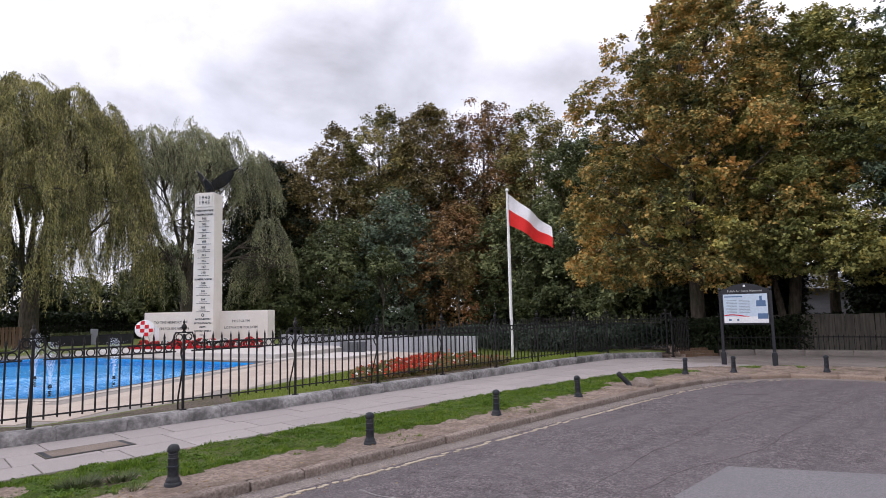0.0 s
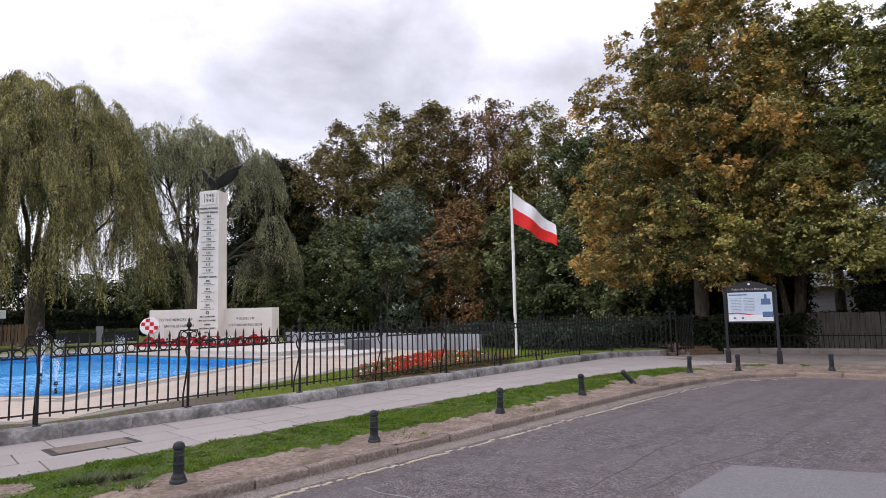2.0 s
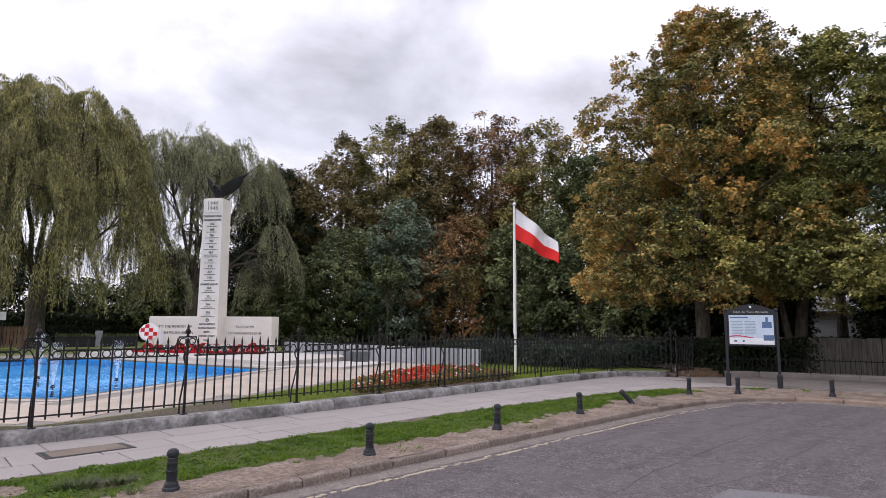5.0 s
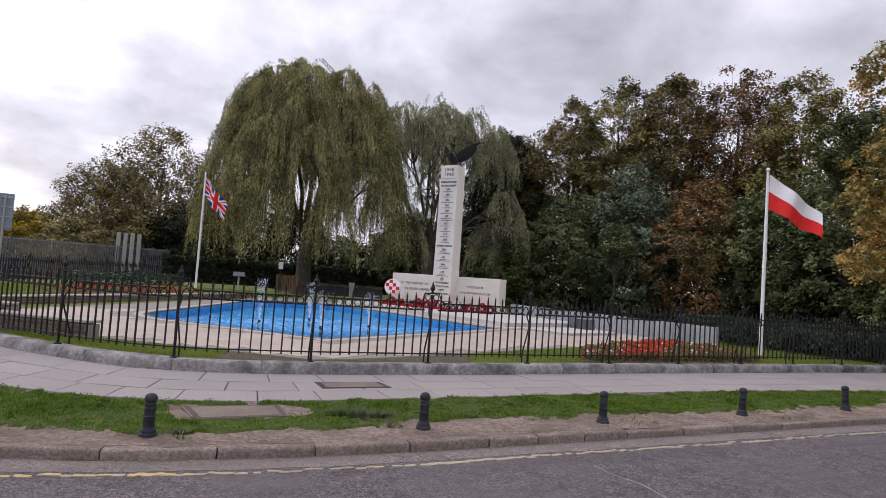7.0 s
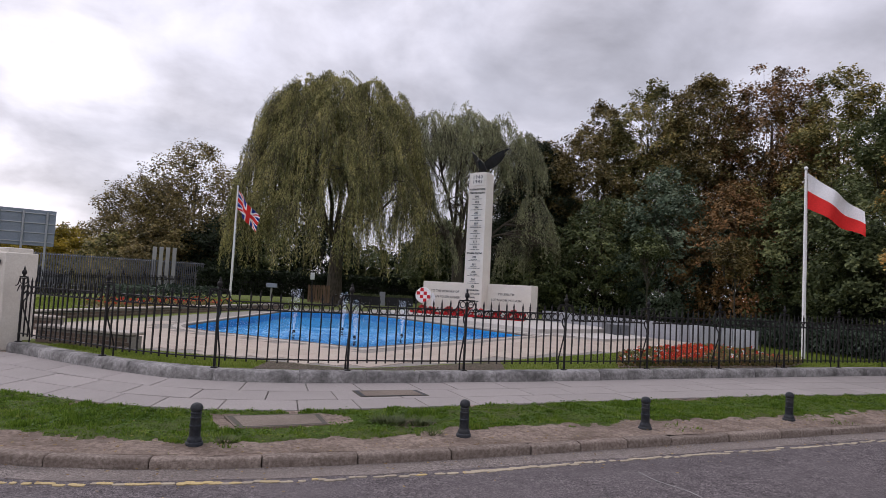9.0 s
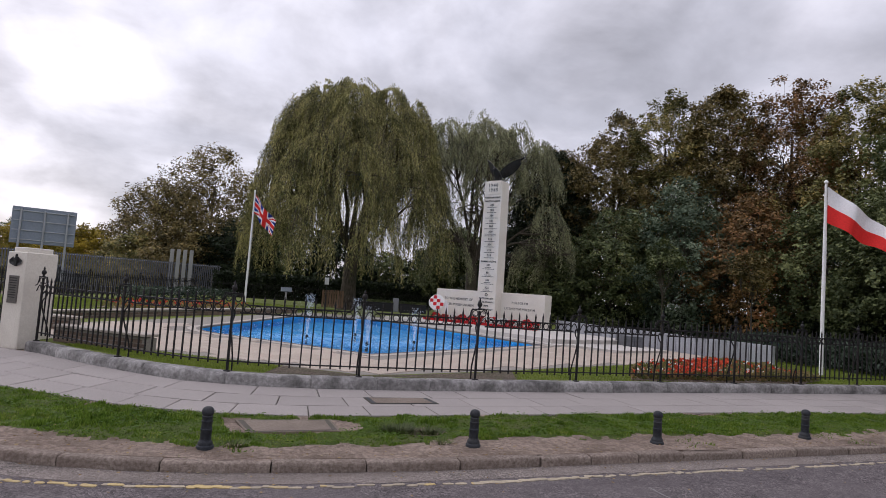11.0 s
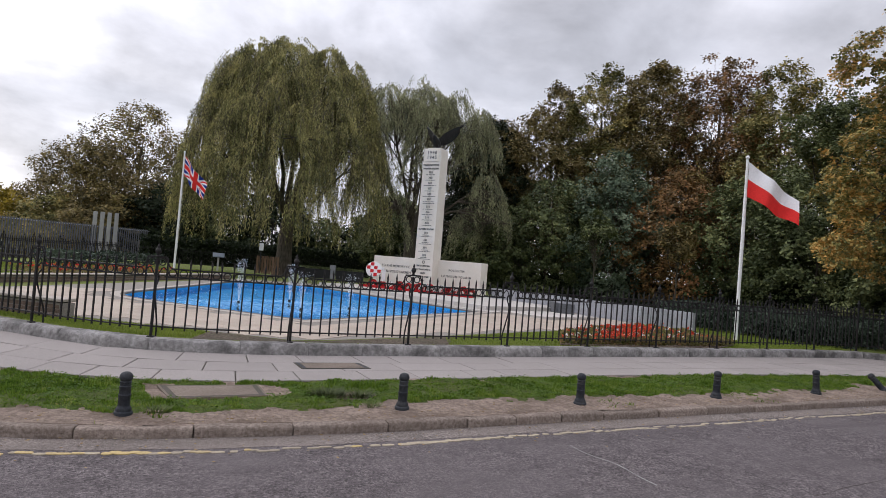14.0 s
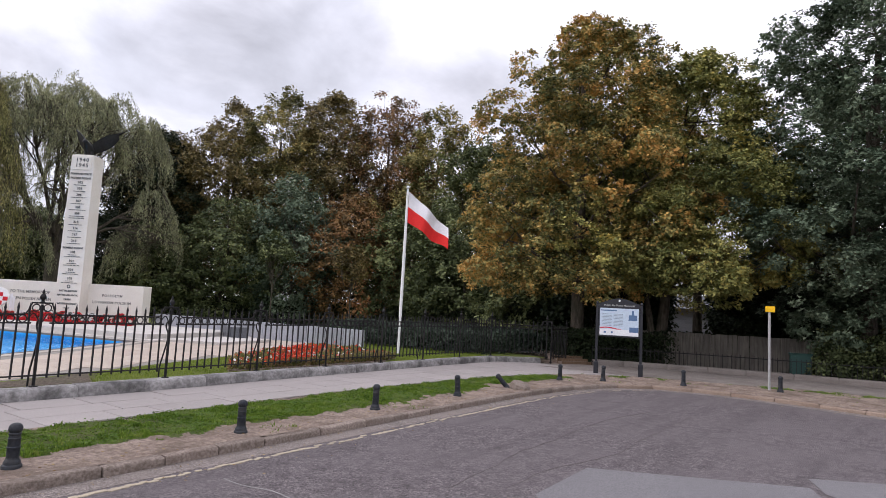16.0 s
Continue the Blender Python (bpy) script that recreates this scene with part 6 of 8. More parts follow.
part("photo", Solid().box((0.37, -0.048, 1.36), (0.22, 0.006, 0.14)).box((0.37, -0.049, 1.44), (0.06, 0.006, 0.22)).box((0.37, -0.0485, 1.29), (0.24, 0.006, 0.03)), PRINT, frame_ob)
part("photo", Solid().box((0.40, -0.052, 1.02), (0.24, 0.006, 0.14)), PRINT, frame_ob)
txt = Solid()
for c0 in (-0.33, -0.02):
    for i in range(9):
        txt.box((c0, -0.048, 1.44 - 0.040 * i), (0.25 + 0.03 * RNG.random(), 0.005, 0.010))
part("body_text", txt, SIGNGREY, frame_ob)
part("heading", Solid().box((-0.28, -0.048, 1.54), (0.44, 0.006, 0.03)), PRINT, frame_ob)
for lx, lw in ((-0.38, 0.06), (-0.19, 0.05)):
    part("logo", Solid().box((lx, -0.053, 0.93), (lw, 0.005, 0.05)), PRINT, frame_ob)
lettering("Polish Air Force Memorial", 0.078, GALV, face_ob, pose(0, -0.034, 1.685 + UP, 90, 0, 0), 1.0)
part("crest", Solid().lathe([(0.03, 0), (0.03, 0.006)], 10), PANELWHITE, face_ob, "", m=pose(0, -0.03, 1.82 + UP, 90, 0, 0))

# ---- yellow marker post ----
mk = thing("marker_post", "small yellow plate on a plain grey post in the verge", "sign post", pose(17.70, 2.27, 0.1))
part("post", Solid().tube([(0, 0, -0.2), (0, 0, 2.02)], 0.032, 10), GALV, mk, "", True)
part("plate", Solid().box((0, 0, 0), (0.22, 0.012, 0.15), 0, 0.004, pose(-0.03, -0.02, 2.03, 0, 0, -82)), HIVIS, mk, "yellow plate")

# ---- wreaths ----
def wreath(x, y, z, turn, r, red=True, tilt=65):
    ob = thing("wreath", "round red poppy wreath leaning at the monument" if red else "white flower wreath leaning at the monument", "wreath", pose(x, y, z, tilt, 0, turn), "wreaths at the monument")
    s = Solid().ring((0, 0, 0), r, r * 0.3, (1, 0, 0), (0, 1, 0), 16, 6)
    part("ring", s, L_DARK, ob)
    n = int(300 * r / 0.2)
    a, b = RNG.uniform(0, 6.283, n), RNG.uniform(0, 6.283, n)
    p = np.stack([(r + r * 0.32 * np.cos(b)) * np.cos(a), (r + r * 0.32 * np.cos(b)) * np.sin(a), r * 0.33 * np.sin(b)], 1)
    part("bloom_cover", cards("bloom_cover", leaves_at(p, 0.07, 0.06), POPPY if red else PETAL), POPPY, ob, "", False, False)["kind"] = "stuff"
    part("ribbon", Solid().box((0, -r * 0.9, 0.02), (r * 0.5, r * 0.35, 0.012), 8, 0.004), CLOTH, ob)
    return ob


def mon_at(u, f):
    """A place u along the monument's face and f metres before it."""
    p = MON + ud * u + nd * f
    return p.x, p.y


big = thing("checkered_wreath", "large round red and white checkered flower wreath on a stand", "wreath", pose(*mon_at(-2.3, 1.0), TERR, 0, 0, AX + 28))
part("stand", Solid().tube([(-0.2, 0.3, 0), (0, 0.02, 1.15)], 0.014, 5).tube([(0.2, 0.3, 0), (0, 0.02, 1.15)], 0.014, 5).tube([(0, -0.25, 0), (0, 0.0, 1.1)], 0.014, 5), STEEL, big)
disc = part("disc", Solid().lathe([(0.0, -0.05), (0.40, -0.05), (0.44, 0.0), (0.40, 0.05), (0.0, 0.05)], 24), PETAL, big, "", True, True, pose(0, -0.12, 0.80, 76, 0, 0) @ Matrix.Scale(0.84, 4))
for i in range(-2, 2):
    for j in range(-2, 2):
        if (i + j) % 2 == 0 and math.hypot(i + 0.5, j + 0.5) < 2.0:
            part("red_square", Solid().box(((i + 0.5) * 0.19, (j + 0.5) * 0.19, 0.055), (0.185, 0.185, 0.03), 0, 0.012), POPPY, disc)
part("white_ribbon", Solid().box((0.42, -0.08, 0.62), (0.09, 0.02, 0.62), 0, 0.006).box((0.50, -0.05, 0.58), (0.06, 0.02, 0.5), 0, 0.006), CLOTH, big)
for i, u in enumerate(np.linspace(-2.2, 2.7, 17)):
    r = 0.13 + 0.06 * RNG.random()
    x, y = mon_at(u, 1.05 + 0.30 * RNG.random())
    wreath(x, y, TERR + r * 0.75, AX + 12 * RNG.normal(), r, RNG.random() < 0.6, 60 + 14 * RNG.random())
for i, u in enumerate(np.linspace(-1.0, 2.2, 7)):
    x, y = mon_at(u, 0.78 + 0.1 * RNG.random())
    r = 0.15 + 0.05 * RNG.random()
    wreath(x, y, TERR + r, AX, r, i % 3 != 1, 74)
# poppies and cloth laid along the terrace
cl = thing("poppy_band", "bright red band of poppies laid along the terrace", "flowers", None, "", "stuff")
n = 3200
u, f = RNG.uniform(-2.6, 3.0, n), 1.42 + 0.16 * RNG.random(n)
p = np.stack([MON.x + ud.x * u + nd.x * f, MON.y + ud.y * u + nd.y * f, TERR + 0.015 + 0.05 * RNG.random(n)], 1)
part("poppies", cards("poppies", leaves_at(p, 0.10, 0.09), POPPY), POPPY, cl, "", False, False)
# ---- fountain jets ----
for k, (x, y, top) in enumerate(JETS):
    ft = thing("fountain_jet", "small fountain nozzle throwing a white spray over the pool", "fountain", pose(x, y, 0.17), "fountain jets")
    part("nozzle", Solid().lathe([(0.035, -0.2), (0.035, 0.0), (0.05, 0.02), (0.04, 0.07), (0.018, 0.10)], 10), CAST, ft, "", True)
    n = 1300
    a, q = RNG.uniform(0, 6.283, n), np.sqrt(RNG.uniform(0, 1, n))
    t = RNG.uniform(0, 1, n) ** 1.2
    fall = RNG.random(n) < 0.2
    r = np.where(fall, 0.06 + 0.35 * RNG.random(n), (0.012 + 0.15 * t) * q)
    z = np.where(fall, 0.05 + top * RNG.random(n) ** 2, 0.10 + top * t)
    p = np.stack([r * np.cos(a), r * np.sin(a), z], 1)
    part("spray", cards("spray", leaves_at(p, 0.030, 0.006, 1.8), SPRAY), SPRAY, ft, "white water spray", False, False)["kind"] = "stuff"
    # long pale flecks: foam, and the water's bright ripple bands put in as colour
    n = 520
    a, q = RNG.uniform(0, 6.283, n), np.abs(RNG.normal(size=n)) * 0.75 + 0.1
    drops = leaves_at(np.zeros((n, 3)), 0.34, 0.04)
    drops[:, :, 2] *= 0.08
    drops += np.stack([q * np.cos(a) * 1.7, q * np.sin(a), np.full(n, 0.022)], 1)[:, None, :]
    part("foam", cards("foam", drops, FOAM_GLINTS), FOAM_GLINTS, ft, "white foam and painted ripple highlights where the spray falls", False, False)["kind"] = "stuff"

# ---- low walls and steps of the garden ----
def brick_wall(name, label, a, b, z0, z1, th=0.24):
    a, b = Vector(a), Vector(b)
    L = (b - a).length
    ang = math.degrees(math.atan2(b.y - a.y, b.x - a.x))
    ob = thing(name, label, "wall", pose(a.x, a.y, 0, 0, 0, ang), "", "structure")
    part("core", Solid().box((L / 2, 0, (z0 + z1) / 2 - 0.1), (L - 0.01, th - 0.012, z1 - z0 + 0.15)), MORTAR, ob)
    courses = max(2, round((z1 - z0 - 0.05) / 0.075))
    n = max(1, round(L / 0.225))
    br = Solid().box((0, 0, 0), (0.215, th, 0.065), 0, 0.005).mesh("brick", BRICK)
    for c in range(courses):
        for i in range(n):
            part("brick", br, None, ob, "", m=pose((i + 0.5 + 0.25 * (c % 2)) * L / (n + 0.5) , 0.002 * RNG.normal(), z0 + 0.037 + c * 0.075, 0, 0, 0.4 * RNG.normal()))
    for i in range(max(1, round(L / 0.6))):
        k = L / max(1, round(L / 0.6))
        part("coping_stone", Solid().box((0, 0, 0), (k - 0.008, th + 0.09, 0.05), 0, 0.008), COPING, ob, "", m=pose((i + 0.5) * k, 0, z1 + 0.02 + 0.001 * RNG.normal()))
    return ob


brick_wall("garden_wall", "low dark brick wall with stone coping beside the path", (-3.0, 13.75), (-1.25, 12.3), 0.27, 0.55)
brick_wall("garden_wall", "low dark brick wall with stone coping inside the gate", (-4.3, 16.7), (-3.1, 15.9), 0.27, 0.55)
brick_wall("garden_wall", "long low brick retaining wall with coping behind the pool", (-4.8, 18.6), (3.4, 30.2), 0.27, 0.47)
structure("raised_lawn", Solid().prism([(-5.0, 18.9), (3.2, 30.5), (6.0, 34.0), (6.0, 44.0), (-1.2, 44.0), (-10.0, 25.2), (-6.6, 19.2)], 0.2, 0.43), LAWNBASE, "raised green lawn beyond the brick wall", "lawn")

# grey panelled wall beside the terrace
def panel_wall(a, b, za, zb, n, material, label):
    a, b = Vector(a), Vector(b)
    L = (b - a).length
    ob = thing("panel_wall", label, "wall", pose(a.x, a.y, 0, 0, 0, math.degrees(math.atan2(b.y - a.y, b.x - a.x))), "", "structure")
    for i in range(n):
        h = za + (zb - za) * (i + 0.5) / n
        part("panel", Solid().box((0, 0, h / 2), (L / n - 0.012, 0.16, h), 0, 0.006), material, ob, "", m=pose((i + 0.5) * L / n, 0, 0.1))
    part("core", Solid().box((L / 2, 0.03, 0.3), (L - 0.02, 0.09, 0.6)), MORTAR, ob)
    return ob


panel_wall((13.5, 23.2), (15.52, 14.06), 0.80, 0.74, 25, PALEWALL, "long low wall of upright pale grey stone panels")
panel_wall((13.05, 17.78), (13.39, 17.35), 0.60, 0.61, 2, SLATE, "low block of dark slate panels before the pale wall")
panel_wall((13.05, 17.82), (13.7, 19.2), 0.60, 0.60, 3, SLATE, "low return of dark slate panels")

# ---- manhole covers ----
def cover(name, label, pts, z, rim_mat, edge_mat):
    ob = thing(name, label, "cover")
    a, b, c, d = (Vector((*p, 0)) for p in pts)
    cen = (a + b + c + d) / 4
    part("surround", Solid().prism([tuple(p.xy) for p in (a, b, c, d)], z - 0.05, z + 0.006), rim_mat, ob)
    q = [cen + (p - cen) * 0.84 for p in (a, b, c, d)]
    part("lid", Solid().prism([tuple(p.xy) for p in q], z - 0.04, z + 0.010), SLABLID, ob)
    q = [cen + (p - cen) * 0.95 for p in (a, b, c, d)]
    part("iron_edge", Solid().prism([tuple(p.xy) for p in q], z - 0.045, z + 0.008), edge_mat, ob)
    return ob


SLABLID = surf("lid_concrete", (0.145, 0.115, 0.092), (0.24, 0.195, 0.16), 60, 1.6, (0.10, 0.08, 0.064), 0.6, 0.9, 0, 0.4, 110)
cover("inspection_cover", "long concrete-filled iron inspection cover in the footway", [(1.87, 8.41), (2.87, 8.43), (2.83, 8.88), (1.86, 8.89)], 0.124, JOINT, CAST)
cover("inspection_cover", "worn concrete inspection cover sunk in the grass verge", [(0.17, 6.83), (1.15, 6.88), (1.14, 7.42), (0.07, 7.45)], 0.118, SLABLID, JOINT)

# ---- small things under the willow ----
lec = thing("lectern_sign", "pale slanted information lectern on a post in the grass", "sign", pose(3.47, 35.8, 0.42, 0, 0, -5))
part("post", Solid().box((0, 0, 0.40), (0.10, 0.08, 0.90), 0, 0.01), GALV, lec)
part("panel", Solid().box((0, 0, 0), (0.60, 0.42, 0.04), 0, 0.01, pose(0, -0.05, 0.86, 32, 0, 0)), SIGNGREY, lec, "pale slanted panel")
ntc = thing("notice_post", "white notice on a thin post before the willow", "sign", pose(5.67, 35.6, 0.42, 0, 0, -8))
part("post", Solid().tube([(0, 0, -0.1), (0, 0, 1.7)], 0.025, 8), CAST, ntc)
part("plate", Solid().box((0, -0.03, 1.50), (0.24, 0.02, 0.40), 0, 0.006), PANELWHITE, ntc, "white plate")
hb = thing("timber_panel", "small brown slatted timber panel standing by the willow trunk", "panel", pose(6.1, 35.7, 0.42, 0, 0, -10))
for i in range(9):
    part("slat", Solid().box((-0.56 + 0.14 * i, 0, 0.50), (0.11, 0.025, 1.0), 0, 0.005), BROWNWOOD, hb)
for z in (0.15, 0.85):
    part("rail", Solid().box((0, 0.03, z), (1.25, 0.04, 0.07), 0, 0.005), BROWNWOOD, hb)


def planter(x, y, w):
    ob = thing("planter", "long black planting trough with low green leaves", "planter", pose(x, y, 0.40, 0, 0, -14), "planters")
    part("trough", Solid().box((0, 0, 0.26), (w, 0.45, 0.52), 0, 0.02), BLACKTRIM, ob)
    n = 700
    p = np.stack([RNG.uniform(-w / 2, w / 2, n), RNG.uniform(-0.22, 0.22, n), 0.5 + 0.16 * RNG.random(n)], 1)
    part("foliage", cards("foliage", leaves_at(p, 0.09, 0.05), L_GREEN), L_GREEN, ob, "", False, False)["kind"] = "stuff"


planter(8.75, 35.4, 1.75)
planter(10.7, 34.9, 1.6)
pl = thing("plaque_stone", "small pale stone tablet between the planters", "tablet", pose(9.72, 35.1, 0.42, -8, 0, -14))
part("tablet", Solid().box((0, 0, 0.40), (0.34, 0.10, 0.80), 0, 0.02), PALEWALL, pl)

# ---- main road: fences, signs, lamps, vehicles ----
sg = thing("road_sign", "large grey road sign seen from behind on steel posts", "road sign", pose(-8.22, 34.22, 0.11, 0, 0, 14))
for x in (-0.95, 0.0, 0.95):
    part("post", Solid().tube([(x, 0, -0.2), (x, 0, 4.15)], 0.05, 8), STEEL, sg, "", True)
part("plate", Solid().box((0, 0.09, 3.38), (2.62, 0.03, 1.72), 0, 0.01), SIGNGREY, sg)
for z in (2.70, 3.14, 3.60, 4.06):
    part("rail", Solid().box((0, 0.06, z), (2.52, 0.04, 0.05), 0, 0.006), STEEL, sg)

pal = thing("palisade_fence", "grey steel palisade fence beyond the garden railings", "fence")
a, b = Vector((-15.0, 44.0, 0)), Vector((0.0, 52.0, 0))
slat = Solid().box((0, 0, 1.3), (0.085, 0.02, 2.6), 0, 0.006).mesh("slat", PALING)
n = 110
for i in range(n):
    p = a.lerp(b, i / n)
    part("slat", slat, None, pal, "", m=pose(p.x, p.y, 0, 0, 0, 28))
for z in (0.5, 2.5):
    part("rail", Solid().tube([a + Vector((0, 0.04, z)), b + Vector((0, 0.04, z))], 0.03, 5), STEEL, pal)
for i in range(4):
    tagged(part("steel_post", Solid().box((0, 0, 1.78), (0.26, 0.12, 3.56), 0, 0.01), GALV, None, "", m=pose(-3.55 + 0.45 * i, 50.3, 0, 0, 0, 15)), "tall flat galvanised steel post in the palisade", "post", "steel posts")
wf_ = thing("board_fence", "dark wooden board fence behind the railings", "fence")
a, b = Vector((-0.6, 52.4, 0)), Vector((14.0, 50.5, 0))
brd = Solid().box((0, 0, 0.9), (0.14, 0.025, 1.8), 0, 0.004).mesh("board", OLDWOOD)
for i in range(92):
    p = a.lerp(b, i / 92)
    part("board", brd, None, wf_, "", m=pose(p.x, p.y, 0.03 * RNG.random(), 0, 0, -7))


def street_lamp(x, y, h, turn, arm, label):
    ob = thing("street_lamp", label, "street lamp", pose(x, y, 0, 0, 0, turn))
    part("column", Solid().tube([(0, 0, -0.2), (0, 0, 1.2), (0, 0, 1.25), (0, 0, h)], [0.11, 0.11, 0.075, 0.05], 10), STEEL, ob, "", True)
    part("arm", Solid().tube([(0, 0, h - 0.02), (arm * 0.5, 0, h + 0.10), (arm, 0, h + 0.12)], 0.035, 7), STEEL, ob, "", True)
    part("lantern", Solid().box((arm + 0.3, 0, h + 0.12), (0.75, 0.26, 0.12), 0, 0.04), SIGNGREY, ob)
    return ob


street_lamp(-21.6, 47.6, 11.5, 195, 1.7, "tall grey steel street lamp beside the main road")
street_lamp(-37.6, 81.9, 10.45, 195, 3.0, "distant grey street lamp along the main road")
street_lamp(-6.2, 74.3, 10.2, 200, 2.4, "grey street lamp behind the trees")
tagged(part("yellow_notice", Solid().box((0, 0, 0), (0.5, 0.02, 0.4), 0, 0.01), HIVIS, None, "", m=pose(-21.55, 47.45, 3.0, 0, 0, 20)), "yellow notice plate fixed to the lamp column", "sign")


def wheel(ob, x, y, r):
    w = part("wheel", Solid().lathe([(r * 0.62, -0.10), (r * 0.95, -0.10), (r, -0.06), (r, 0.06), (r * 0.95, 0.10), (r * 0.62, 0.10)], 18), RUBBER, ob, "", True, True, pose(x, y, r, 90, 0, 0))
    part("rim", Solid().lathe([(0.02, -0.085), (r * 0.63, -0.07), (r * 0.63, 0.07), (0.02, 0.085)], 14), STEEL, w, "", True)


def profile_body(prof, half, crown=0.08):
    """A body from a side outline (x, z), narrowing a little towards the roof."""
    s = Solid()
    n = len(prof)
    top = max(z for _, z in prof)
    vs = []
    for sy in (-1, 1):
        for x, z in prof:
            vs.append((x, sy * (half - crown * max(0, (z - 0.9) / (top - 0.9)) ** 1.5), z))
    fs = [tuple(range(n))[::-1], tuple(range(n, 2 * n))] + [(i, (i + 1) % n, (i + 1) % n + n, i + n) for i in range(n)]
    s.add(vs, fs)
    return s


def bevelled(solid, material, w):
    me = solid.mesh("body", material)
    bm = bmesh.new()
    bm.from_mesh(me)
    bmesh.ops.bevel(bm, geom=bm.edges[:], offset=w, segments=2, affect="EDGES", profile=0.6, clamp_overlap=True)
    bm.to_mesh(me)
    bm.free()
    me.polygons.foreach_set("use_smooth", [True] * len(me.polygons))
    me.set_sharp_from_angle(angle=radians(40))
    return me


def van(m, label, paint, lower=None, rear_windows=True, graphics=None, rack=True):
    """A panel van 4.9 m long; its nose points to +x."""
    ob = thing("van", label, "van", m)
    prof = [(-2.42, 0.30), (-2.45, 0.75), (-2.40, 1.88), (-2.30, 1.95), (0.85, 1.97), (1.15, 1.88), (1.85, 1.20), (2.35, 1.02), (2.45, 0.72), (2.42, 0.30)]
    part("body", bevelled(profile_body(prof, 0.95), paint, 0.045), paint, ob)
    for sy in (-1, 1):
        yy = sy * 0.925
        part("cab_window", Solid().add([(0.62, yy, 1.12), (1.66, yy, 1.14), (1.12, sy * 0.88, 1.72), (0.66, sy * 0.88, 1.74), (0.62, yy + sy * 0.02, 1.12), (1.66, yy + sy * 0.02, 1.14), (1.12, sy * 0.905, 1.72), (0.66, sy * 0.905, 1.74)],
             [(0, 1, 2, 3), (7, 6, 5, 4), (0, 4, 5, 1), (1, 5, 6, 2), (2, 6, 7, 3), (3, 7, 4, 0)]), GLASSDARK, ob)
        if rear_windows:
            part("side_window", Solid().box((-0.35, sy * 0.915, 1.45), (1.15, 0.05, 0.52), 0, 0.02), GLASSDARK, ob)
        part("sill", Solid().box((0, sy * 0.955, 0.42), (2.5, 0.03, 0.16), 0, 0.01), BLACKTRIM, ob)
        part("mirror", Solid().box((1.45, sy * 1.05, 1.18), (0.12, 0.2, 0.26), 0, 0.03), BLACKTRIM, ob)
        part("tail_lamp", Solid().box((-2.41, sy * 0.86, 1.25), (0.10, 0.14, 0.48), 0, 0.02), REDLAMP, ob)
        part("headlamp", Solid().box((2.33, sy * 0.72, 0.92), (0.2, 0.34, 0.18), 0, 0.03), PANELWHITE, ob)
        if graphics:
            for gx, gz, gw, gh, gm in graphics:
                part("graphic", Solid().box((gx, sy * 0.945, gz), (gw, 0.02, gh), 0, 0.003), gm, ob)
        if lower:
            part("lower_panel", Solid().box((0, sy * 0.948, 0.72), (4.3, 0.02, 0.36), 0, 0.006), lower, ob)
    part("windscreen", Solid().add([(1.22, -0.8, 1.86), (1.22, 0.8, 1.86), (1.83, 0.86, 1.25), (1.83, -0.86, 1.25), (1.19, -0.8, 1.83), (1.19, 0.8, 1.83), (1.80, 0.86, 1.22), (1.80, -0.86, 1.22)],
         [(0, 1, 2, 3), (7, 6, 5, 4), (0, 4, 5, 1), (1, 5, 6, 2), (2, 6, 7, 3), (3, 7, 4, 0)]), GLASSDARK, ob)
    for sy in (-1, 1):
        part("rear_window", Solid().box((-2.43, sy * 0.42, 1.52), (0.05, 0.66, 0.50), 0, 0.02), GLASSDARK, ob)
    part("rear_handle", Solid().box((-2.46, 0.06, 1.08), (0.04, 0.10, 0.22), 0, 0.01), BLACKTRIM, ob)
    part("rear_plate", Solid().box((-2.47, -0.35, 0.86), (0.02, 0.52, 0.12), 0, 0.003), HIVIS, ob, "yellow plate with plain bar")
    part("bumper", Solid().box((-2.47, 0, 0.42), (0.14, 1.8, 0.22), 0, 0.03), BLACKTRIM, ob)
    part("bumper", Solid().box((2.42, 0, 0.42), (0.16, 1.8, 0.24), 0, 0.03), BLACKTRIM, ob)
    if rack:
        rk = Solid()
        for x in (-1.9, -0.7, 0.5):
            rk.box((x, 0, 2.04), (0.05, 1.5, 0.04), 0, 0.006)
        rk.box((-0.7, 0.5, 2.09), (2.9, 0.10, 0.05), 0, 0.01).box((-0.7, -0.5, 2.09), (2.9, 0.05, 0.05), 0, 0.01)
        part("roof_rack", rk, STEEL, ob)
    for x in (-1.45, 1.65):
        for y in (-0.86, 0.86):
            wheel(ob, x, y, 0.33)
    return ob


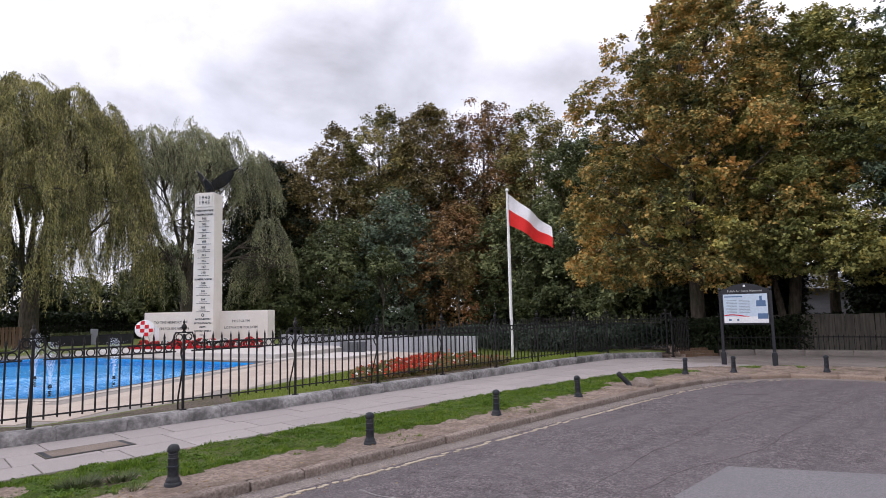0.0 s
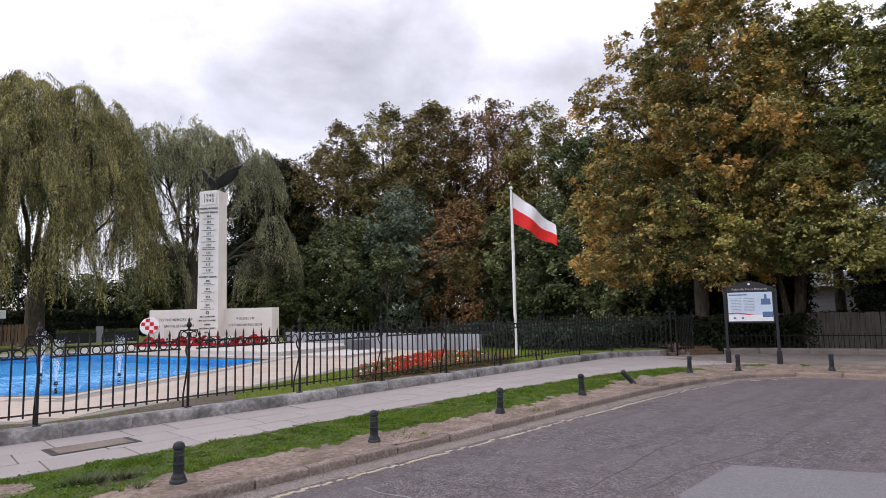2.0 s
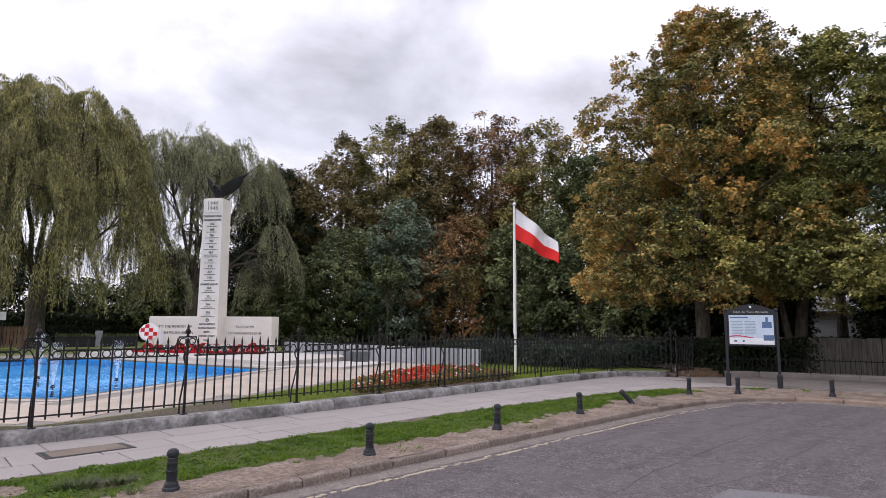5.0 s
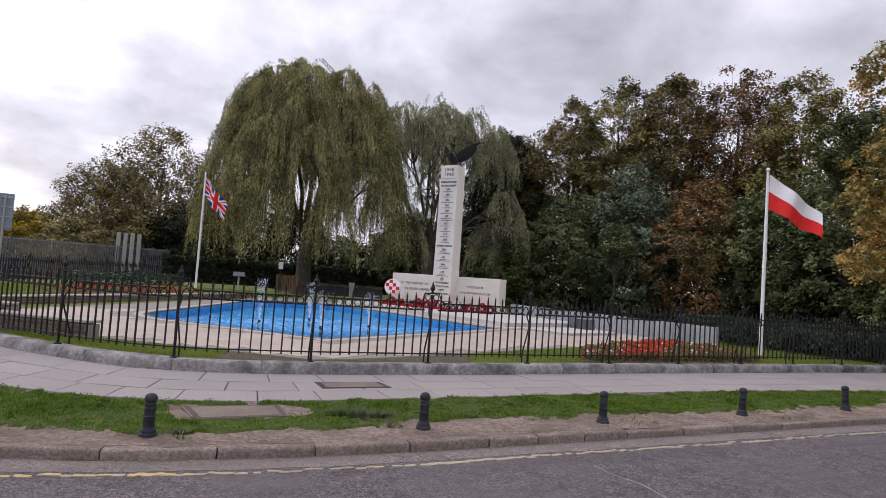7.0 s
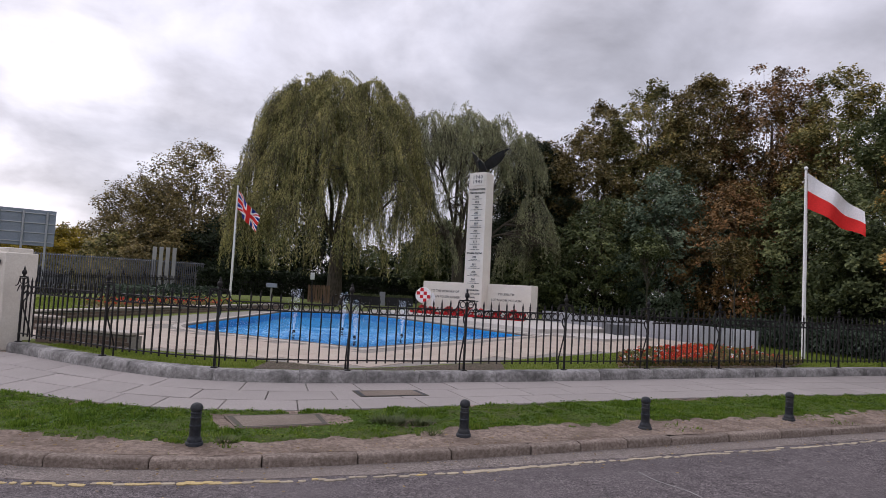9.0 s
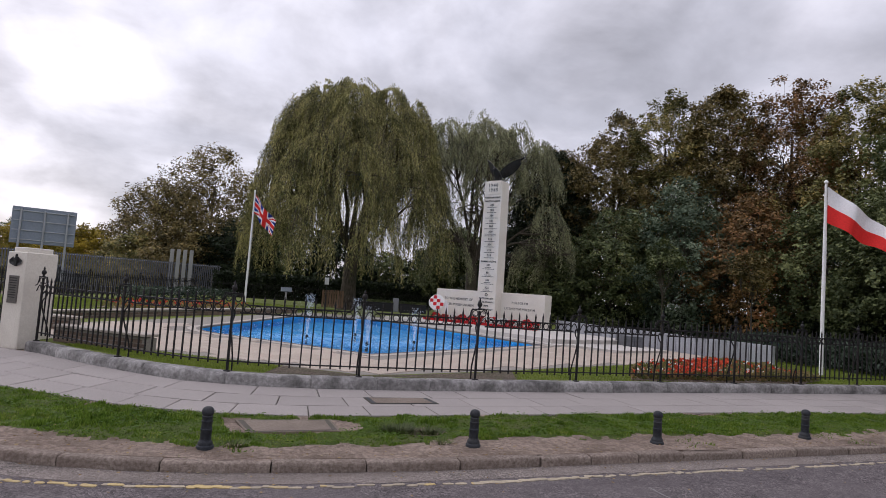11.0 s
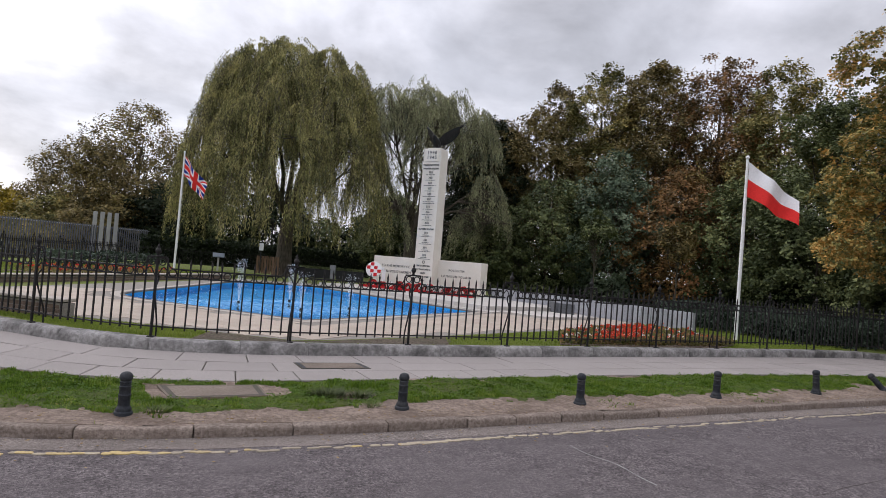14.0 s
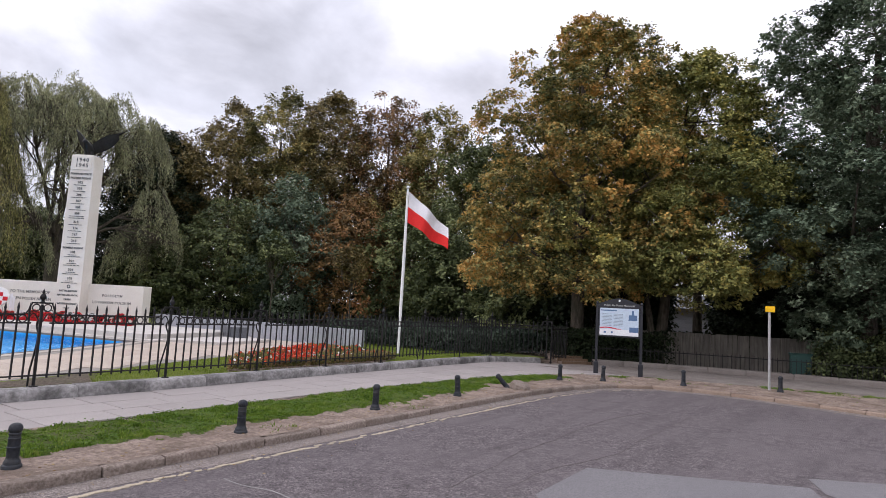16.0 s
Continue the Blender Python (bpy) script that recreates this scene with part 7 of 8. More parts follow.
def car(m, label, paint):
    ob = thing("car", label, "car", m)
    prof = [(-2.2, 0.32), (-2.25, 0.75), (-2.1, 0.98), (-1.55, 1.08), (-0.95, 1.44), (0.25, 1.47), (1.0, 1.05), (2.0, 0.86), (2.2, 0.62), (2.18, 0.30)]
    part("body", bevelled(profile_body(prof, 0.9, 0.2), paint, 0.05), paint, ob)
    for sy in (-1, 1):
        part("side_window", Solid().add([(-1.4, sy * 0.86, 1.05), (0.85, sy * 0.86, 1.03), (0.2, sy * 0.76, 1.38), (-0.9, sy * 0.76, 1.38), (-1.4, sy * 0.90, 1.05), (0.85, sy * 0.90, 1.03), (0.2, sy * 0.79, 1.38), (-0.9, sy * 0.79, 1.38)],
             [(0, 1, 2, 3), (7, 6, 5, 4), (0, 4, 5, 1), (1, 5, 6, 2), (2, 6, 7, 3), (3, 7, 4, 0)]), GLASSDARK, ob)
        part("headlamp", Solid().box((2.08, sy * 0.62, 0.72), (0.2, 0.36, 0.13), 0, 0.03), PANELWHITE, ob)
        part("tail_lamp", Solid().box((-2.16, sy * 0.66, 0.86), (0.12, 0.36, 0.14), 0, 0.03), REDLAMP, ob)
    for x in (-1.35, 1.35):
        for y in (-0.8, 0.8):
            wheel(ob, x, y, 0.31)
    return ob


van(pose(-20.45, 30.7, 0.53, 0, 0, 150), "silver panel van with roof rack on the main road", SILVER)
van(pose(-25.0, 41.4, 0.54, 0, 0, 206), "white panel van with blue and turquoise graphics on the main road", VANWHITE, None, False, [(-1.5, 1.0, 0.9, 0.18, TURQUOISE), (-1.2, 0.78, 1.2, 0.10, PRINT), (-0.6, 1.55, 1.7, 0.16, SIGNGREY)])
navy = van(pose(-18.9, 43.5, 0.54, 0, 0, -22), "dark navy panel van with silver bonnet on the main road", VANBLUE, None, True, None)
part("bonnet", profile_body([(1.80, 0.46), (1.84, 1.22), (2.365, 1.04), (2.465, 0.73), (2.45, 0.46)], 0.958, 0.0), VANWHITE, navy, "pale silver bonnet and wing")
car(pose(-25.2, 49.2, 0.54, 0, 0, 206), "dark grey saloon car on the main road", CARGREY)
car(pose(-11.0, 49.0, 0.3, 0, 0, 30), "dark estate car behind the palisade fence", CARGREY)

# guard rail of the main road
gr = thing("guard_rail", "low steel guard rail along the far side of the main road", "guard rail")
pts = [Vector(p) for p in ((-27.9, 24.0, 0.5), (-30.2, 34.0, 0.5), (-33.2, 44.0, 0.5), (-39.2, 58.0, 0.5))]
part("beam", Solid().tube([p + Vector((0, 0, 0.6)) for p in pts], 0.10, 6), STEEL, gr)
for i in range(18):
    p, t = along(pts, 0.4 + 2.6 * i)
    part("post", Solid().box((p.x, p.y, 0.8), (0.08, 0.08, 0.66)), STEEL, gr)
# ---- wooden fence and low rail along the side footway ----
wfence = thing("wooden_fence", "weathered grey vertical board fence behind the side footway", "fence")
fl = [Vector(p) for p in ((22.4, 9.8, 0), (24.2, 6.2, 0), (25.4, 2.0, 0), (25.6, -4.0, 0), (24.5, -9.0, 0))]
d, total = 0.0, length_of(fl)
while d < total:
    p, t = along(fl, d)
    part("board", brd, None, wfence, "", m=pose(p.x, p.y, -0.50 + 0.008 * RNG.normal(), 0, 0.25 * RNG.normal(), math.degrees(math.atan2(t.y, t.x))))
    d += 0.1425
low = thing("low_railings", "plain black iron railings behind the side footway", "railings")
ll = [Vector(p) for p in ((20.0, 7.85, 0), (20.5, 7.4, 0), (21.5, 5.0, 0), (22.1, 2.2, 0), (22.4, -1.5, 0), (22.3, -7.0, 0))]
tot = length_of(ll)
plinth(offset(ll, -0.16), FOOTWAY, "dull brown-grey stone kerb under the low railings")
for zz in (0.22, 0.66):
    part("rail", Solid().tube([along(ll, tot * i / 14)[0] + Vector((0, 0, zz)) for i in range(15)], 0.016, 5), IRON, low)
d = 0.0
lb = Solid().box((0, 0, 0.40), (0.016, 0.016, 0.66)).mesh("bar", IRON)
while d < tot:
    p, t = along(ll, d)
    part("bar", lb, None, low, "", m=pose(p.x, p.y, 0.0, 0, 0, math.degrees(math.atan2(t.y, t.x))))
    d += 0.13
cab = thing("utility_cabinet", "green metal utility cabinet under the trees", "cabinet", pose(22.75, 2.05, 0.1, 0, 0, -80))
part("body", Solid().box((0, 0, 0.38), (0.60, 0.35, 0.76), 0, 0.015), GREENBOX, cab)
part("door", Solid().box((0, -0.18, 0.38), (0.52, 0.015, 0.64), 0, 0.004), GREENBOX, cab)
part("plinth", Solid().box((0, 0, 0.0), (0.68, 0.42, 0.1), 0, 0.01), KERB, cab)
part("lid", Solid().box((0, 0, 0.775), (0.66, 0.40, 0.05), 0, 0.015), GREENBOX, cab)
# pale boarded building behind the trees
hs = thing("house", "pale boarded low building glimpsed behind the trees", "house", pose(38, 5.5, 0.1, 0, 0, -70))
part("wall", Solid().box((0, 0.2, 1.15), (22, 5, 2.3)), PALEWALL, hs)
for i in range(11):
    part("board", Solid().box((0, -2.33, 0.2 + 0.2 * i), (21.9, 0.04, 0.17), 0, 0.004), PALEWALL, hs)
part("roof", Solid().add([(-11.2, -2.7, 2.3), (11.2, -2.7, 2.3), (11.2, 3.0, 2.3), (-11.2, 3.0, 2.3), (-11.2, 0, 3.1), (11.2, 0, 3.1)], [(0, 1, 5, 4), (2, 3, 4, 5), (0, 4, 3), (1, 2, 5), (3, 2, 1, 0)]), SLATE, hs)

# earth steps between the gate leaf and the low railings
stp = thing("earth_steps", "brown earth steps edged with timber beside the gate leaf", "steps", pose(19.75, 8.35, 0.0, 0, 0, -38), "", "structure")
for i in range(3):
    part("tread", Solid().box((0, 0.35 * i, 0.10 + 0.07 * i), (1.1, 0.36, 0.14), 0, 0.012), SOIL, stp)
    part("riser_board", Solid().box((0, 0.35 * i - 0.19, 0.11 + 0.07 * i), (1.14, 0.03, 0.15), 0, 0.005), BROWNWOOD, stp)

# ---- footway slabs ----
# slabs follow the railings: rows side by side, joints staggered
foot_ob = thing("footway_slabs", "large pale concrete footway slabs with dark joints", "pavement", None, "", "structure")


def slab(corners):
    c = sum((Vector(q) for q in corners), Vector((0, 0))) / 4
    q = [(c + (Vector(p) - c) * 1.0) - c for p in corners]
    inset = []
    for i in range(4):
        a, b, d = q[i], q[i - 1], q[(i + 1) % 4]
        inset.append(a + ((b - a).normalized() + (d - a).normalized()) * 0.007)
    s = Solid()
    low = [(p.x, p.y, -0.05) for p in inset] + [(p.x, p.y, -0.006) for p in inset] + [(p.x * (1 - 0.008 / max(0.1, p.length)), p.y * (1 - 0.008 / max(0.1, p.length)), 0) for p in inset]
    s.add(low, [(8, 9, 10, 11), (4, 5, 9, 8), (5, 6, 10, 9), (6, 7, 11, 10), (7, 4, 8, 11), (0, 1, 5, 4), (1, 2, 6, 5), (2, 3, 7, 6), (3, 0, 4, 7)])
    part("slab", s, FOOTWAY if c.x > 17.2 and c.y < 8.3 else SLAB, foot_ob, "", False, True, pose(c.x, c.y, 0.121 + 0.003 * RNG.random(), 0.15 * RNG.normal(), 0.15 * RNG.normal(), 0))


def row_line(w):
    return [cross(i * 0.1, w).to_3d() for i in range(10 * (len(STATIONS) - 1) + 1)]


ROWS_W = (0.0, 0.36, 0.69, 1.0)
for w0, w1 in zip(ROWS_W, ROWS_W[1:]):
    la, lb, lm = row_line(w0), row_line(w1), row_line((w0 + w1) / 2)
    cuts, d, total = [0.0], 0.0, length_of(lm)
    while d < total - 0.5:
        d += RNG.choice([0.9, 0.9, 0.75, 0.6, 1.2])
        cuts.append(min(d, total))
    acc = [0.0]
    for p, q in zip(lm, lm[1:]):
        acc.append(acc[-1] + (q - p).length)
    ks = np.interp(cuts, acc, np.arange(len(lm)) * 0.1)
    for k0, k1 in zip(ks, ks[1:]):
        slab([cross(k0, w0), cross(k0, w1), cross(k1, w1), cross(k1, w0)])

# garden paving: small buff flags
gp = thing("buff_flags", "small buff paving flags round the pool", "paving", None, "", "structure")
ca, sa = math.cos(radians(35)), math.sin(radians(35))
fl_small = Solid().box((0, 0, 0), (0.59, 0.44, 0.03), 0, 0.004).mesh("flag_stone", SANDPAVE)
cnt = 0
inner_poly = grow(grow(POOL, 0.32), 0.30)
for i in range(-60, 60):
    for j in range(-60, 60):
        lx, ly = i * 0.60 + (0.3 if j % 2 else 0), j * 0.45
        x, y = 3.0 + lx * ca - ly * sa, 12.5 + lx * sa + ly * ca
        if not inside(np.array([x]), np.array([y]), grow(pave_near, -0.25))[0] or inside(np.array([x]), np.array([y]), inner_poly)[0] or y > 19.5 or cnt >= 290:
            continue
        part("flag_stone", fl_small, None, gp, "", m=pose(x, y, PAVE_TOP - 0.009 + 0.002 * RNG.random(), 0, 0, 35))
        cnt += 1

# ---- grass ----


def blades(name, label, poly, n, h, bare=None, z=0.11, tall=1.0, clumped=False, material=None):
    x0, x1 = min(p[0] for p in poly), max(p[0] for p in poly)
    y0, y1 = min(p[1] for p in poly), max(p[1] for p in poly)
    x, y = RNG.uniform(x0, x1, n), RNG.uniform(y0, y1, n)
    ok = inside(x, y, poly)
    x, y = x[ok], y[ok]
    if bare is not None:
        keep = bare(x, y)
        x, y = x[keep], y[keep]
    n = len(x)
    a = RNG.uniform(0, 6.283, n)
    w = RNG.uniform(0.003, 0.007, n) * tall
    hh = h * RNG.uniform(0.5, 1.3, n)
    if clumped:
        hh = hh * np.clip(0.75 + 1.5 * wild(x, y, 7.0) + 0.8 * wild(x, y, 2.0), 0.62, 2.0)
    lx, ly = RNG.normal(size=n) * h * 0.45, RNG.normal(size=n) * h * 0.45
    zz = z(x, y) - 0.01 if callable(z) else np.full(n, z)
    q = np.stack([np.stack([x - np.cos(a) * w, y - np.sin(a) * w, zz], 1), np.stack([x + np.cos(a) * w, y + np.sin(a) * w, zz], 1), np.stack([x + lx, y + ly, zz + hh], 1)], axis=1)
    return tagged(part(name, cards(name, q, material or GRASS, 3), material or GRASS, None, "", False, False), label, "grass", "", "stuff")


def wild(x, y, s):
    return np.array([noise.noise(Vector((a * s, b * s, 0.5))) for a, b in zip(x, y)])


def kerb_gap(x, y):
    """Distance from the kerb line, roughly."""
    kx, ky = np.array([p.x for p in KERB_LINE]), np.array([p.y for p in KERB_LINE])
    return np.sqrt(((x[:, None] - kx) ** 2 + (y[:, None] - ky) ** 2).min(axis=1))


TURF_LINE = [(-6.3, 11.3), (-4.65, 9.64), (-3.73, 8.72), (-2.73, 7.83), (-2.09, 7.13), (-1.3, 6.80), (-0.95, 6.69), (-0.4, 6.52), (0.1, 6.36), (0.67, 6.26), (1.38, 6.27), (2.15, 6.32), (2.5, 6.52), (3.3, 6.50), (4.4, 6.50), (5.17, 6.66), (5.8, 6.48), (6.4, 6.38), (7.1, 6.58),
             (7.9, 6.50), (9.1, 6.60), (10.8, 6.60), (11.4, 6.75), (12.0, 7.0), (13.0, 6.80), (14.2, 6.66), (15.3, 6.45), (16.4, 6.1), (17.15, 5.0), (17.75, 3.3), (18.35, 1.5), (18.35, -1.5)]
OUTER = VERGE_EDGE[:-1] + [(17.65, 4.9), (18.12, 3.3), (18.72, 1.5), (18.72, -1.5)]
turf_poly = TURF_LINE + OUTER[::-1]
verge_all = [(p.x, p.y) for p in offset(KERB_LINE, 0.085) if -6.3 < p.x and p.y > -1.5] + OUTER[::-1]
COVER = [(0.0, 6.80), (1.20, 6.82), (1.44, 7.0), (1.42, 7.38), (1.24, 7.56), (-0.08, 7.58)]


def in_hole(x, y):
    return np.clip(1.15 - np.hypot((x - 2.05) / 0.36, (y - 6.88) / 0.22), 0, 1)


def shift(x, y):
    """The turf's ragged edge: the place from which a point takes its cover."""
    return x + 0.13 * wild(x, y, 2.7) + 0.10 * wild(y, x, 7.0), y + 0.17 * wild(y, x, 2.3) + 0.13 * wild(x, y, 6.1)


def turf_at(x, y):
    sx, sy = shift(x, y)
    return inside(sx, sy, turf_poly) & ((x < 15.2) | (wild(x, y, 1.3) > 0.25)) & (in_hole(x, y) < 0.15) & ~inside(x, y, COVER)


def verge_height(x, y):
    t = inside(x, y, turf_poly)
    return 0.101 - 0.016 * np.clip(1.0 - (kerb_gap(x, y) - 0.1) / 0.35, 0, 1) + 0.010 * wild(x, y, 1.7) + 0.008 * wild(x, y, 6.0) + 0.004 * wild(x, y, 19.0) + t * (0.012 + 0.022 * wild(x, y, 4.0) + 0.012 * wild(x, y, 11.0)) - 0.11 * in_hole(x, y) - 0.012 * inside(x, y, COVER)


GX, GY = np.arange(-6.4, 18.9, 0.05), np.arange(-1.6, 12.7, 0.05)
mx, my = np.meshgrid(GX, GY, indexing="ij")
cx, cy = (mx[:-1, :-1] + 0.025).ravel(), (my[:-1, :-1] + 0.025).ravel()
use = np.nonzero(inside(cx, cy, verge_all))[0]
ny = len(GY)
ci, cj = use // (ny - 1), use % (ny - 1)
quads = np.stack([ci * ny + cj, (ci + 1) * ny + cj, (ci + 1) * ny + cj + 1, ci * ny + cj + 1], 1)
ids, inv = np.unique(quads, return_inverse=True)
vx, vy = mx.ravel()[ids], my.ravel()[ids]
ground_s = Solid()
ground_s.add(np.stack([vx, vy, verge_height(vx, vy)], 1).tolist(), inv.reshape(-1, 4).tolist())
ground_s.m = turf_at(cx[use], cy[use]).astype(int).tolist()
tagged(part("verge_ground", ground_s.mesh("verge_ground", [SOIL, TURF], True, False), None), "uneven trodden earth and turf along the kerb", "verge", "", "structure")


def verge_bare(x, y):
    t = turf_at(x, y)
    thin = wild(x, y, 1.1) + 0.6 * wild(x, y, 4.3)
    speck = wild(x, y, 12.0) + 0.5 * wild(x, y, 5.0)
    t = t & ((x < 14.8) | (RNG.random(len(x)) < 0.3))
    return t & ((thin > -0.7) | (RNG.random(len(x)) < 0.6)) & ((speck > -0.25) | (RNG.random(len(x)) < 0.5)) | (~t & ~inside(x, y, COVER) & (in_hole(x, y) < 0.1) & (thin > 0.55) & (RNG.random(len(x)) < 0.12))


blades("verge_grass", "short bright green grass along the footway with bare earth beside the kerb", verge_all, 2000000, 0.031, verge_bare, lambda x, y: verge_height(x, y), 1.9, True)


n = 130000
qx, qy = RNG.uniform(-6.3, 14.5, n), RNG.uniform(6.1, 12.3, n)
ok = inside(qx, qy, turf_poly)
qx, qy = qx[ok], qy[ok]
ok = turf_at(qx, qy)
qx, qy = qx[ok], qy[ok]
ok = (wild(qx, qy, 3.1) + 0.7 * wild(qx, qy, 9.0) > 0.05)
qx, qy = qx[ok], qy[ok]
clover = leaves_at(np.zeros((len(qx), 3)), 0.030, 0.026)
clover[:, :, 2] *= 0.4
clover += np.stack([qx, qy, verge_height(qx, qy) + 0.012 + 0.030 * RNG.random(len(qx))], 1)[:, None, :]
tagged(part("clover_leaves", cards("clover_leaves", clover, CLOVER), CLOVER, None, "", False, False), "low bright clover and weed leaves among the verge grass", "weeds", "", "stuff")


def tuft(x, y, r, n, h, label):
    a, q = RNG.uniform(0, 6.283, n), np.sqrt(RNG.random(n)) * r
    bx, by = x + q * np.cos(a), y + q * np.sin(a) * 0.7
    w = RNG.uniform(0.004, 0.010, n)
    hh, sp = h * RNG.uniform(0.5, 1.2, n), RNG.uniform(0.4, 1.4, n)
    z = np.full(n, 0.10)
    p = np.stack([np.stack([bx - w * np.sin(a), by + w * np.cos(a), z], 1), np.stack([bx + w * np.sin(a), by - w * np.cos(a), z], 1), np.stack([bx + np.cos(a) * h * sp, by + np.sin(a) * h * sp, z + hh], 1)], 1)
    tagged(part("weed_tuft", cards("weed_tuft", p, L_GREEN, 3), L_GREEN, None, "", False, False), label, "weeds", "", "stuff")


tuft(1.82, 6.90, 0.20, 380, 0.09, "dark green weeds beside the dug hole in the verge")
tuft(2.18, 6.82, 0.15, 220, 0.07, "dark green weeds in the dug hole in the verge")
tuft(0.05, 6.38, 0.10, 90, 0.06, "low green weed at the edge of the turf")
tuft(2.15, 6.32, 0.08, 60, 0.07, "low weed at the foot of the bollard")
# small stones and crumbs on the bare earth
n = 2600
sx_, sy_ = RNG.uniform(-6, 17, n), RNG.uniform(5.8, 11.5, n)
ok = inside(sx_, sy_, verge_all) & ~turf_at(sx_, sy_) & ~inside(sx_, sy_, COVER)
sx_, sy_ = sx_[ok], sy_[ok]
sz_ = verge_height(sx_, sy_)
crumbs = Solid()
for px, py, pz in zip(sx_, sy_, sz_):
    r = 0.006 + 0.016 * RNG.random() ** 3
    a0 = RNG.uniform(0, 6.283)
    ring = [(px + r * math.cos(a0 + k * 1.571) * RNG.uniform(0.7, 1.2), py + r * math.sin(a0 + k * 1.571) * RNG.uniform(0.7, 1.2), pz) for k in range(4)]
    crumbs.add(ring + [(px, py, pz + r * 0.8)], [(0, 1, 4), (1, 2, 4), (2, 3, 4), (3, 0, 4)])
tagged(part("earth_crumbs", crumbs.mesh("earth_crumbs", KERB, False, False), KERB), "small stones and crumbs of earth beside the kerb", "stones", "", "stuff")

# crossing of setts between kerb and footway
sett_ob = thing("sett_crossing", "small grey setts laid between kerb and footway by the gate", "pavement", None, "", "structure")
sett_poly = [(-8.62, 13.45), (-6.42, 10.72), (-6.15, 11.5), (-6.05, 12.6), (-6.6, 13.15), (-8.25, 15.4), (-8.75, 14.5)]
part("bed", Solid().prism(sett_poly, 0.02, 0.108), JOINT, sett_ob)
ss = Solid().box((0, 0, 0), (0.19, 0.095, 0.06), 0, 0.008).mesh("sett", SETT)
ca_, sa_ = math.cos(radians(129)), math.sin(radians(129))
for i in range(-14, 15):
    for j in range(-20, 21):
        lx, ly = (i + 0.5 * (j % 2)) * 0.20, j * 0.105
        x, y = -7.3 + lx * ca_ - ly * sa_, 13.0 + lx * sa_ + ly * ca_
        if inside(np.array([x]), np.array([y]), grow(sett_poly, -0.06))[0]:
            part("sett", ss, None, sett_ob, "", m=pose(x, y, 0.088 + 0.004 * RNG.random(), RNG.normal(), RNG.normal(), 129 + RNG.normal()))
left_green = [(-11.5, 17.4), (-10.1, 15.8), (-8.9, 14.6), (-8.35, 15.8), (-9.9, 17.7), (-11.3, 19.4), (-12.25, 22.0), (-12.4, 29.5), (-13.75, 30.5), (-13.95, 26.0), (-14.0, 23.0), (-14.2, 21.2), (-13.2, 19.6)]


def corner_rise(x, y):
    return 0.122 + 0.24 * np.clip((np.hypot(x, y) - 20.0) / 8.0, 0, 1) * np.clip((-12.35 - x) / 1.3, 0, 1)


cg = Solid()
nn = len(left_green)
cg.add([(x, y, float(corner_rise(x, y))) for x, y in left_green] + [(x, y, 0.0) for x, y in left_green] + [(x, y, float(corner_rise(x, y))) for x, y in ((-12.9, 21.5), (-13.2, 26.0), (-11.6, 18.6))],
       [(4, 5, 2 * nn + 2), (5, 6, 2 * nn, 2 * nn + 2), (6, 7, 2 * nn + 1, 2 * nn), (7, 8, 2 * nn + 1), (8, 9, 2 * nn + 1), (9, 10, 2 * nn, 2 * nn + 1), (10, 11, 2 * nn), (11, 12, 2 * nn), (12, 0, 2 * nn + 2, 2 * nn), (0, 1, 2 * nn + 2), (1, 2, 3, 4, 2 * nn + 2)]
       + [(i, (i + 1) % nn, (i + 1) % nn + nn, i + nn) for i in range(nn)])
structure("green_corner", cg, TURF, "grassed corner beside the main road", "lawn")
blades("corner_grass", "short bright green grass on the corner by the main road", left_green, 60000, 0.06, None, corner_rise, 1.6)
fence_side = [(p.x, p.y) for p in offset(FENCE_LINE, 0.36)]
lawn_left = [q for q in fence_side if -2.9 < q[0] < 0.75] + [(0.9, 10.9), (-2.4, 13.3)]
lawn_right = [q for q in fence_side if 4.6 < q[0] < 17.5] + [(18.0, 12.0), (20.0, 12.2), (16.4, 16.0), (15.2, 15.6), (13.4, 14.4), (10.2, 13.1), (6.9, 11.76), (5.3, 11.0)]
blades("lawn_grass", "short mown green grass inside the railings", lawn_left, 30000, 0.05, None, LAWN - 0.01, 1.2, False, LAWNGRASS)
blades("lawn_grass", "short mown green lawn beside the rose bed", lawn_right, 150000, 0.045, None, LAWN - 0.01, 1.2, False, LAWNGRASS)
bare = [q for q in fence_side if 0.5 < q[0] < 4.9] + [(5.6, 11.22), (4.6, 10.80), (2.76, 10.17), (2.1, 10.05), (0.9, 11.0)]
structure("bare_border", Solid().prism(bare, LAWN - 0.1, LAWN + 0.004), DAMP, "strip of bare brown earth between plinth and paving", "soil")
upper = [(-4.8, 19.4), (3.0, 30.6), (5.6, 34.0), (-1.5, 36.0), (-8.4, 25.2), (-6.3, 20.0)]
blades("upper_grass", "mown green grass on the raised lawn", upper, 90000, 0.06, None, 0.42, 2.2, False, LAWNGRASS)

